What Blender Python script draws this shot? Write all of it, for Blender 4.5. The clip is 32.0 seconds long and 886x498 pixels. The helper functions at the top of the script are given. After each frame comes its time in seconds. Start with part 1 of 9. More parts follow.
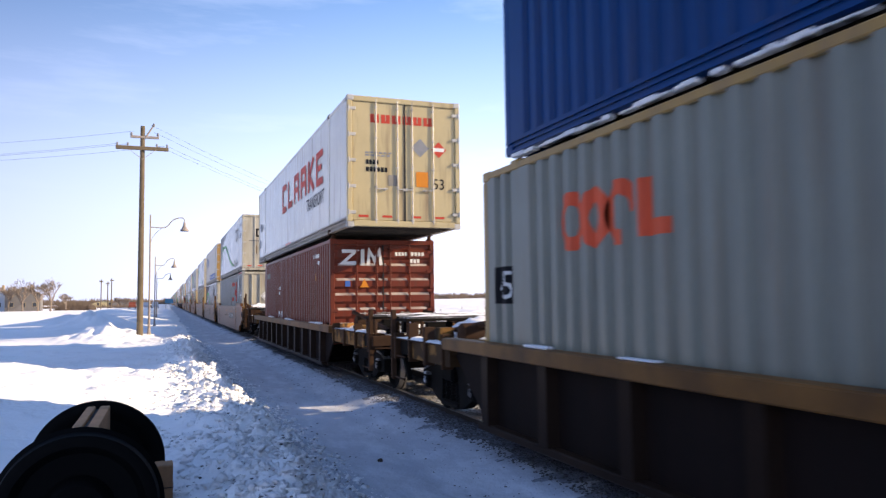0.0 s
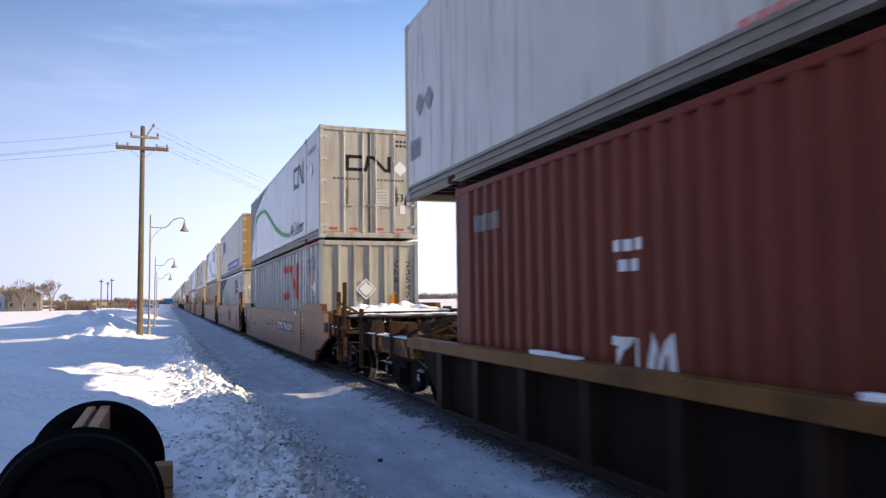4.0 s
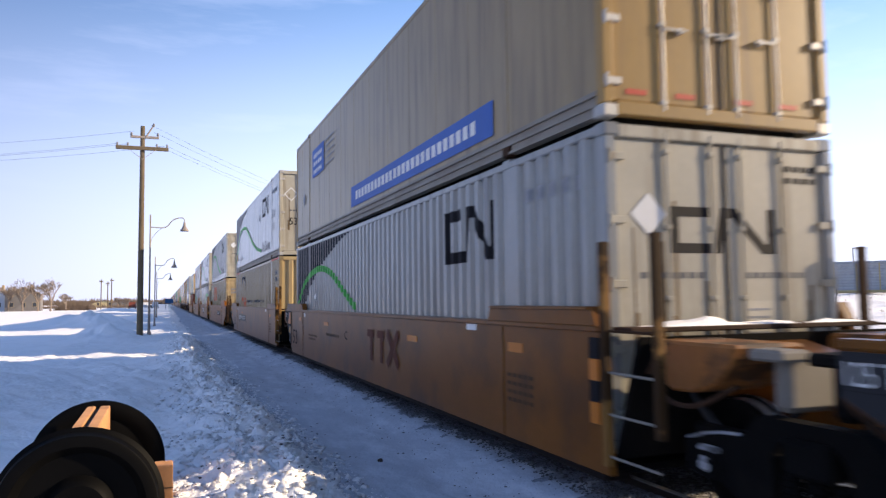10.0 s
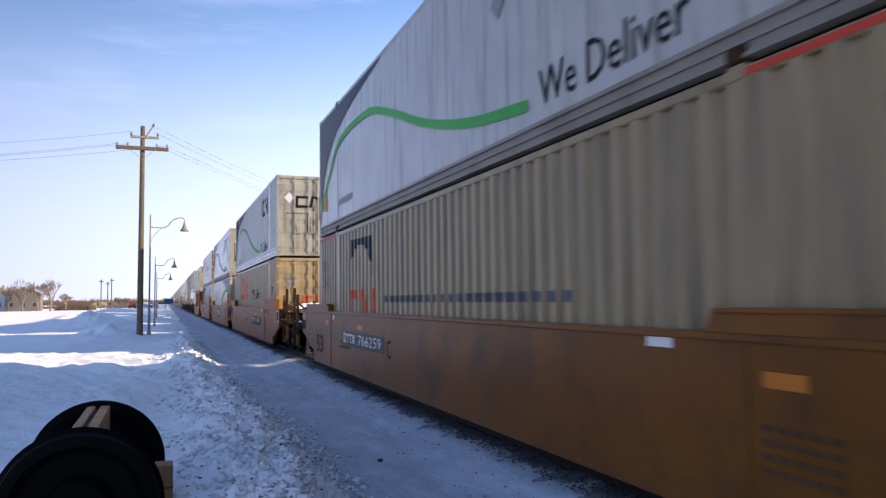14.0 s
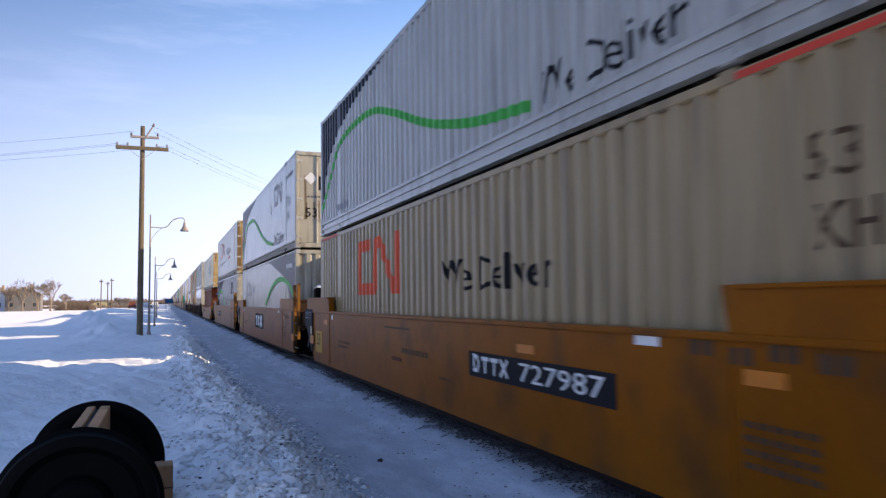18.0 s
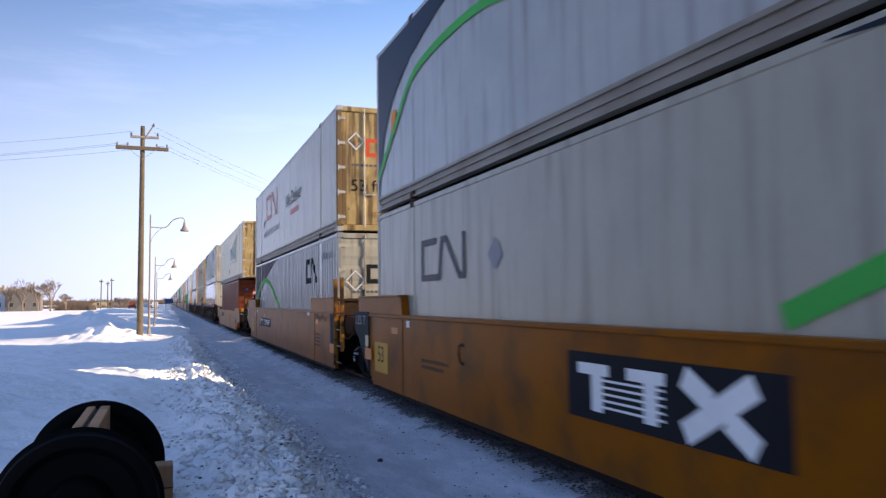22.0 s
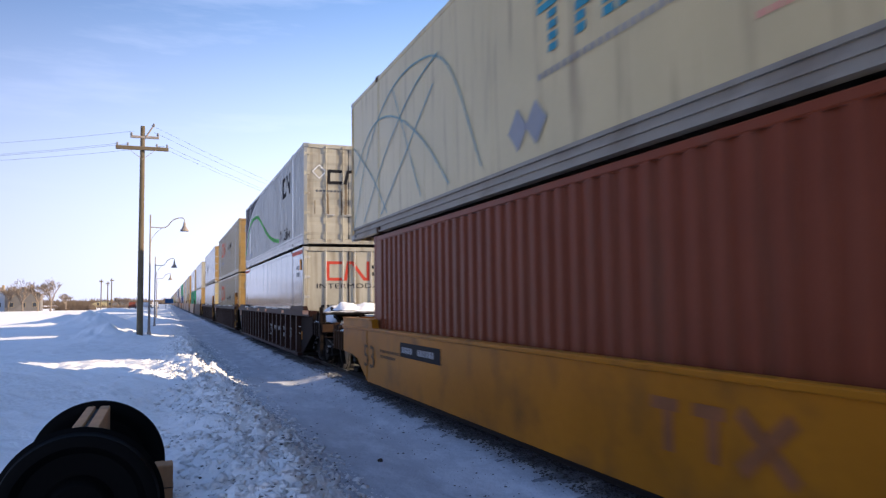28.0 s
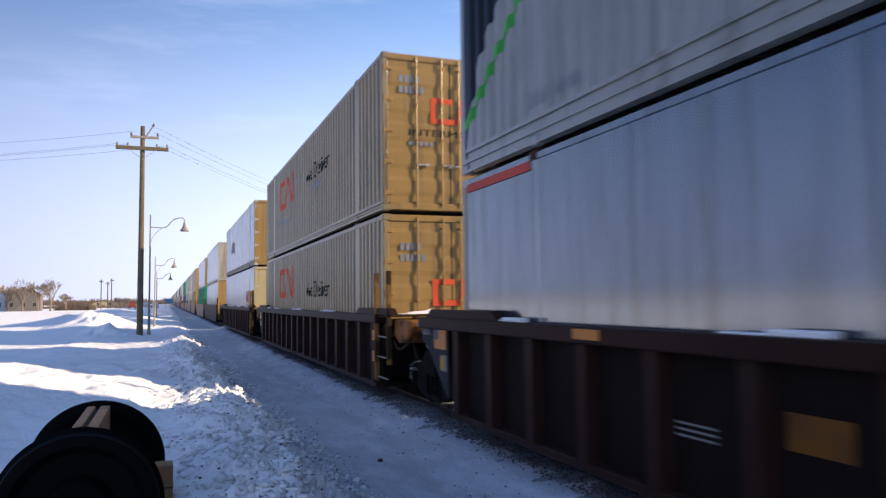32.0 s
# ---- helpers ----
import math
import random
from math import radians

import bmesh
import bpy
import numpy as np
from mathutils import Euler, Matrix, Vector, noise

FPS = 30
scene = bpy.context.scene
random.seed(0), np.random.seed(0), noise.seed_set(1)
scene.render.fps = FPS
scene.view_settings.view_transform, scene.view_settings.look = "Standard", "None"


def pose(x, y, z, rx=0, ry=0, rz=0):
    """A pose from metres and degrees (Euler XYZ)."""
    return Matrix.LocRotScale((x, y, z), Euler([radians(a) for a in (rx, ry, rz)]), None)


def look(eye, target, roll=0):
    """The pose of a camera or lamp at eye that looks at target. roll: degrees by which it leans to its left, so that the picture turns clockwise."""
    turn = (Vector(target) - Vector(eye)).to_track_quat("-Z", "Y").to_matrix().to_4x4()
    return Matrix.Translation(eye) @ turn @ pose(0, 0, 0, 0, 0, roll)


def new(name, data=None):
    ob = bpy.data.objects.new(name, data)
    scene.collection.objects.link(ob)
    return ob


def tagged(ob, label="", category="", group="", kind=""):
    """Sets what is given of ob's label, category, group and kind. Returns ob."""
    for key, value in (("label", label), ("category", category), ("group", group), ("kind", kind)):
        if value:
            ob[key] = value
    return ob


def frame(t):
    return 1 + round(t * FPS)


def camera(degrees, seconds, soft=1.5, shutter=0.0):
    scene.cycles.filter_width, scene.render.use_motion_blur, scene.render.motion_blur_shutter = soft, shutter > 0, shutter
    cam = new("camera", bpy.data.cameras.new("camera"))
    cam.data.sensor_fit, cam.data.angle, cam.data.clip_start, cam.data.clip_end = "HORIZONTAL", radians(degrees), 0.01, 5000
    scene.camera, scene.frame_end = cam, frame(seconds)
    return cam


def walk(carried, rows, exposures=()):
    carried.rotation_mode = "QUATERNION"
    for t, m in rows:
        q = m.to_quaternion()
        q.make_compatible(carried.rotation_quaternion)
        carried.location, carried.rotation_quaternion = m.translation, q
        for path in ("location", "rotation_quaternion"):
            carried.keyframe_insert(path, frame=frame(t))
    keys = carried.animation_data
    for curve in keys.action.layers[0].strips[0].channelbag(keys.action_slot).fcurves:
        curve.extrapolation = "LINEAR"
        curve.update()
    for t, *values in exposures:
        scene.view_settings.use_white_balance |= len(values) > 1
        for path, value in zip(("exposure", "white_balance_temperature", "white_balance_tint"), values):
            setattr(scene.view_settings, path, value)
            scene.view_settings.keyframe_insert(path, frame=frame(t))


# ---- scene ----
# The camera stands on the platform beside the track; x to the right, y along the track, z from the rail head.
EYE = Vector((0.0, 0.0, 1.68))
EXPOSED = [(0.0, 0.08), (1.0, -0.25), (2.0, -0.45), (3.2, -0.2), (5.0, -0.1), (6.0, -0.28), (7.0, 0.0), (15.8, 0.0), (17.0, -0.28), (18.2, 0.0), (27.0, 0.0), (29.0, 0.08), (30.0, -0.25), (31.0, -0.15), (32.0, -0.13)]
cam = camera(62.0, 32.0, soft=1.35, shutter=0.45)
VIEW = pose(EYE.x, EYE.y, EYE.z, 90 + 3.89, 0, -20.55) @ pose(0, 0, 0, 0, 0, -0.71)
walk(cam, [(0.0, VIEW), (32.0, VIEW)], exposures=[(t, e + 0.98, 6250, 16) for t, e in EXPOSED])

# low winter sun behind the train, slightly behind the camera
SUN_EL, SUN_ROT = 20.0, 250.0
world = bpy.data.worlds.new("winter_sky")
world.use_nodes = True
scene.world = world
wn = world.node_tree
sky = wn.nodes.new("ShaderNodeTexSky")
sky.sky_type, sky.sun_disc = "NISHITA", False
sky.sun_elevation, sky.sun_rotation = radians(SUN_EL), radians(SUN_ROT)
sky.air_density, sky.dust_density, sky.ozone_density, sky.altitude = 1.0, 0.4, 3.6, 250
wn.nodes["Background"].inputs[1].default_value = 0.125
# pale haze towards the horizon and thin high cloud over the clear sky
wt = wn.nodes.new("ShaderNodeTexCoord")
sep = wn.nodes.new("ShaderNodeSeparateXYZ")
wn.links.new(wt.outputs["Generated"], sep.inputs[0])
low = wn.nodes.new("ShaderNodeMapRange")
low.interpolation_type = "SMOOTHSTEP"
low.inputs["From Min"].default_value, low.inputs["From Max"].default_value = 0.44, -0.02
low.inputs["To Min"].default_value, low.inputs["To Max"].default_value = 0.0, 0.94
wn.links.new(sep.outputs["Z"], low.inputs["Value"])
haze = wn.nodes.new("ShaderNodeMix")
haze.data_type = "RGBA"
haze.inputs["B"].default_value = (5.0, 5.3, 6.6, 1)
wn.links.new(low.outputs["Result"], haze.inputs["Factor"])
wn.links.new(sky.outputs["Color"], haze.inputs["A"])
wm = wn.nodes.new("ShaderNodeMapping")
wm.inputs["Scale"].default_value = (1.3, 3.0, 8.0)
wm.inputs["Rotation"].default_value = (0.25, 0.12, 0.5)
wnoise = wn.nodes.new("ShaderNodeTexNoise")
wnoise.inputs["Scale"].default_value, wnoise.inputs["Detail"].default_value, wnoise.inputs["Roughness"].default_value = 1.5, 6, 0.62
wr = wn.nodes.new("ShaderNodeMapRange")
wr.inputs["From Min"].default_value, wr.inputs["From Max"].default_value, wr.inputs["To Max"].default_value = 0.50, 0.84, 0.40
wmix = wn.nodes.new("ShaderNodeMix")
wmix.data_type = "RGBA"
wmix.inputs["B"].default_value = (5.0, 5.5, 6.8, 1)
wn.links.new(wt.outputs["Generated"], wm.inputs["Vector"])
wn.links.new(wm.outputs["Vector"], wnoise.inputs["Vector"])
wn.links.new(wnoise.outputs["Fac"], wr.inputs["Value"])
wn.links.new(wr.outputs["Result"], wmix.inputs["Factor"])
wn.links.new(haze.outputs["Result"], wmix.inputs["A"])
# the sky deepens smoothly towards the side away from the sun
away = wn.nodes.new("ShaderNodeVectorMath")
away.operation = "DOT_PRODUCT"
away.inputs[1].default_value = (-math.sin(radians(SUN_ROT)), math.cos(radians(SUN_ROT)), 0)
wn.links.new(wt.outputs["Generated"], away.inputs[0])
dim = wn.nodes.new("ShaderNodeMapRange")
dim.interpolation_type = "SMOOTHSTEP"
dim.inputs["From Min"].default_value, dim.inputs["From Max"].default_value = -1.0, 0.0
wn.links.new(away.outputs["Value"], dim.inputs["Value"])
deep = wn.nodes.new("ShaderNodeMix")
deep.data_type = "RGBA"
deep.inputs["A"].default_value, deep.inputs["B"].default_value = (0.34, 0.375, 0.46, 1), (1, 1, 1, 1)
wn.links.new(dim.outputs["Result"], deep.inputs["Factor"])
scl = wn.nodes.new("ShaderNodeVectorMath")
scl.operation = "MULTIPLY"
wn.links.new(wmix.outputs["Result"], scl.inputs[0])
wn.links.new(deep.outputs["Result"], scl.inputs[1])
wn.links.new(scl.outputs[0], wn.nodes["Background"].inputs[0])

sun_data = bpy.data.lights.new("sun", "SUN")
sun_data.energy, sun_data.angle, sun_data.color = 5.0, radians(0.55), (1.0, 0.79, 0.50)
sun = new("sun", sun_data)
sd = Vector((-math.cos(radians(SUN_EL)) * math.sin(radians(SUN_ROT)), math.cos(radians(SUN_EL)) * math.cos(radians(SUN_ROT)), math.sin(radians(SUN_EL))))
sun.matrix_world = look(sd * 100, (0, 0, 0))


# ---------------------------------------------------------------- materials
def mat(name, colour, rough=0.6, metal=0.0, vary=0.12, scale=1.2, grain=14.0, bump=0.15, dirt=None, dirt_amount=0.35, streak=False, spec=0.22, patchy=False):
    """A procedural surface: base colour with a broad and a fine variation, optional dirt, rust or painted sheen in
    patches, flakes or drips, fine relief.
    """
    m = bpy.data.materials.new(name)
    m.use_nodes = True
    nt = m.node_tree
    b = nt.nodes["Principled BSDF"]
    b.inputs["Roughness"].default_value, b.inputs["Metallic"].default_value = rough, metal
    b.inputs["Specular IOR Level"].default_value = spec
    b.inputs["Diffuse Roughness"].default_value = 0.8
    co = nt.nodes.new("ShaderNodeTexCoord")
    oi = nt.nodes.new("ShaderNodeObjectInfo")
    sh = nt.nodes.new("ShaderNodeVectorMath")
    sh.operation = "MULTIPLY_ADD"
    sh.inputs[1].default_value = (1, 1, 1)
    cmb = nt.nodes.new("ShaderNodeCombineXYZ")
    mul = nt.nodes.new("ShaderNodeMath")
    mul.operation, mul.inputs[1].default_value = "MULTIPLY", 37.0
    nt.links.new(oi.outputs["Random"], mul.inputs[0])
    for k in range(3):
        nt.links.new(mul.outputs[0], cmb.inputs[k])
    nt.links.new(co.outputs["Object"], sh.inputs[0])
    nt.links.new(cmb.outputs[0], sh.inputs[2])

    def noise_at(sc, detail, stretch=None):
        n = nt.nodes.new("ShaderNodeTexNoise")
        n.inputs["Scale"].default_value, n.inputs["Detail"].default_value = sc, detail
        src = sh.outputs[0]
        if stretch:
            mp = nt.nodes.new("ShaderNodeMapping")
            mp.inputs["Scale"].default_value = stretch
            nt.links.new(src, mp.inputs["Vector"])
            src = mp.outputs["Vector"]
        nt.links.new(src, n.inputs["Vector"])
        return n.outputs["Fac"]

    broad, fine = noise_at(scale, 4), noise_at(grain, 3)
    add = nt.nodes.new("ShaderNodeMath")
    add.operation = "MULTIPLY_ADD"
    add.inputs[1].default_value = 0.35
    nt.links.new(fine, add.inputs[0])
    nt.links.new(broad, add.inputs[2])
    mr = nt.nodes.new("ShaderNodeMapRange")
    mr.inputs["From Min"].default_value, mr.inputs["From Max"].default_value = 0.35, 1.0
    mr.inputs["To Min"].default_value, mr.inputs["To Max"].default_value = 1 - vary, 1 + vary
    nt.links.new(add.outputs[0], mr.inputs["Value"])
    tint = nt.nodes.new("ShaderNodeVectorMath")
    tint.operation = "SCALE"
    tint.inputs[0].default_value = colour[:3]
    nt.links.new(mr.outputs["Result"], tint.inputs["Scale"])
    out = tint.outputs[0]
    if dirt:
        d = noise_at(0.9 if streak else 2.6 if patchy else 1.7, 8 if patchy else 6, (6, 6, 0.55) if streak else None)
        r = nt.nodes.new("ShaderNodeMapRange")
        r.inputs["From Min"].default_value, r.inputs["From Max"].default_value = (0.64 - 0.26 * dirt_amount, 0.72 - 0.26 * dirt_amount) if patchy else (0.62 - 0.3 * dirt_amount, 0.78)
        r.inputs["To Max"].default_value = 0.85
        nt.links.new(d, r.inputs["Value"])
        mx = nt.nodes.new("ShaderNodeMix")
        mx.data_type = "RGBA"
        mx.inputs["B"].default_value = (*dirt[:3], 1)
        nt.links.new(r.outputs["Result"], mx.inputs["Factor"])
        nt.links.new(out, mx.inputs["A"])
        out = mx.outputs["Result"]
    nt.links.new(out, b.inputs["Base Color"])
    if bump:
        bp = nt.nodes.new("ShaderNodeBump")
        bp.inputs["Strength"].default_value, bp.inputs["Distance"].default_value = bump, 0.02
        nt.links.new(add.outputs[0], bp.inputs["Height"])
        nt.links.new(bp.outputs["Normal"], b.inputs["Normal"])
    return m


GRIME = (0.16, 0.13, 0.10)
RUST = (0.20, 0.085, 0.035)
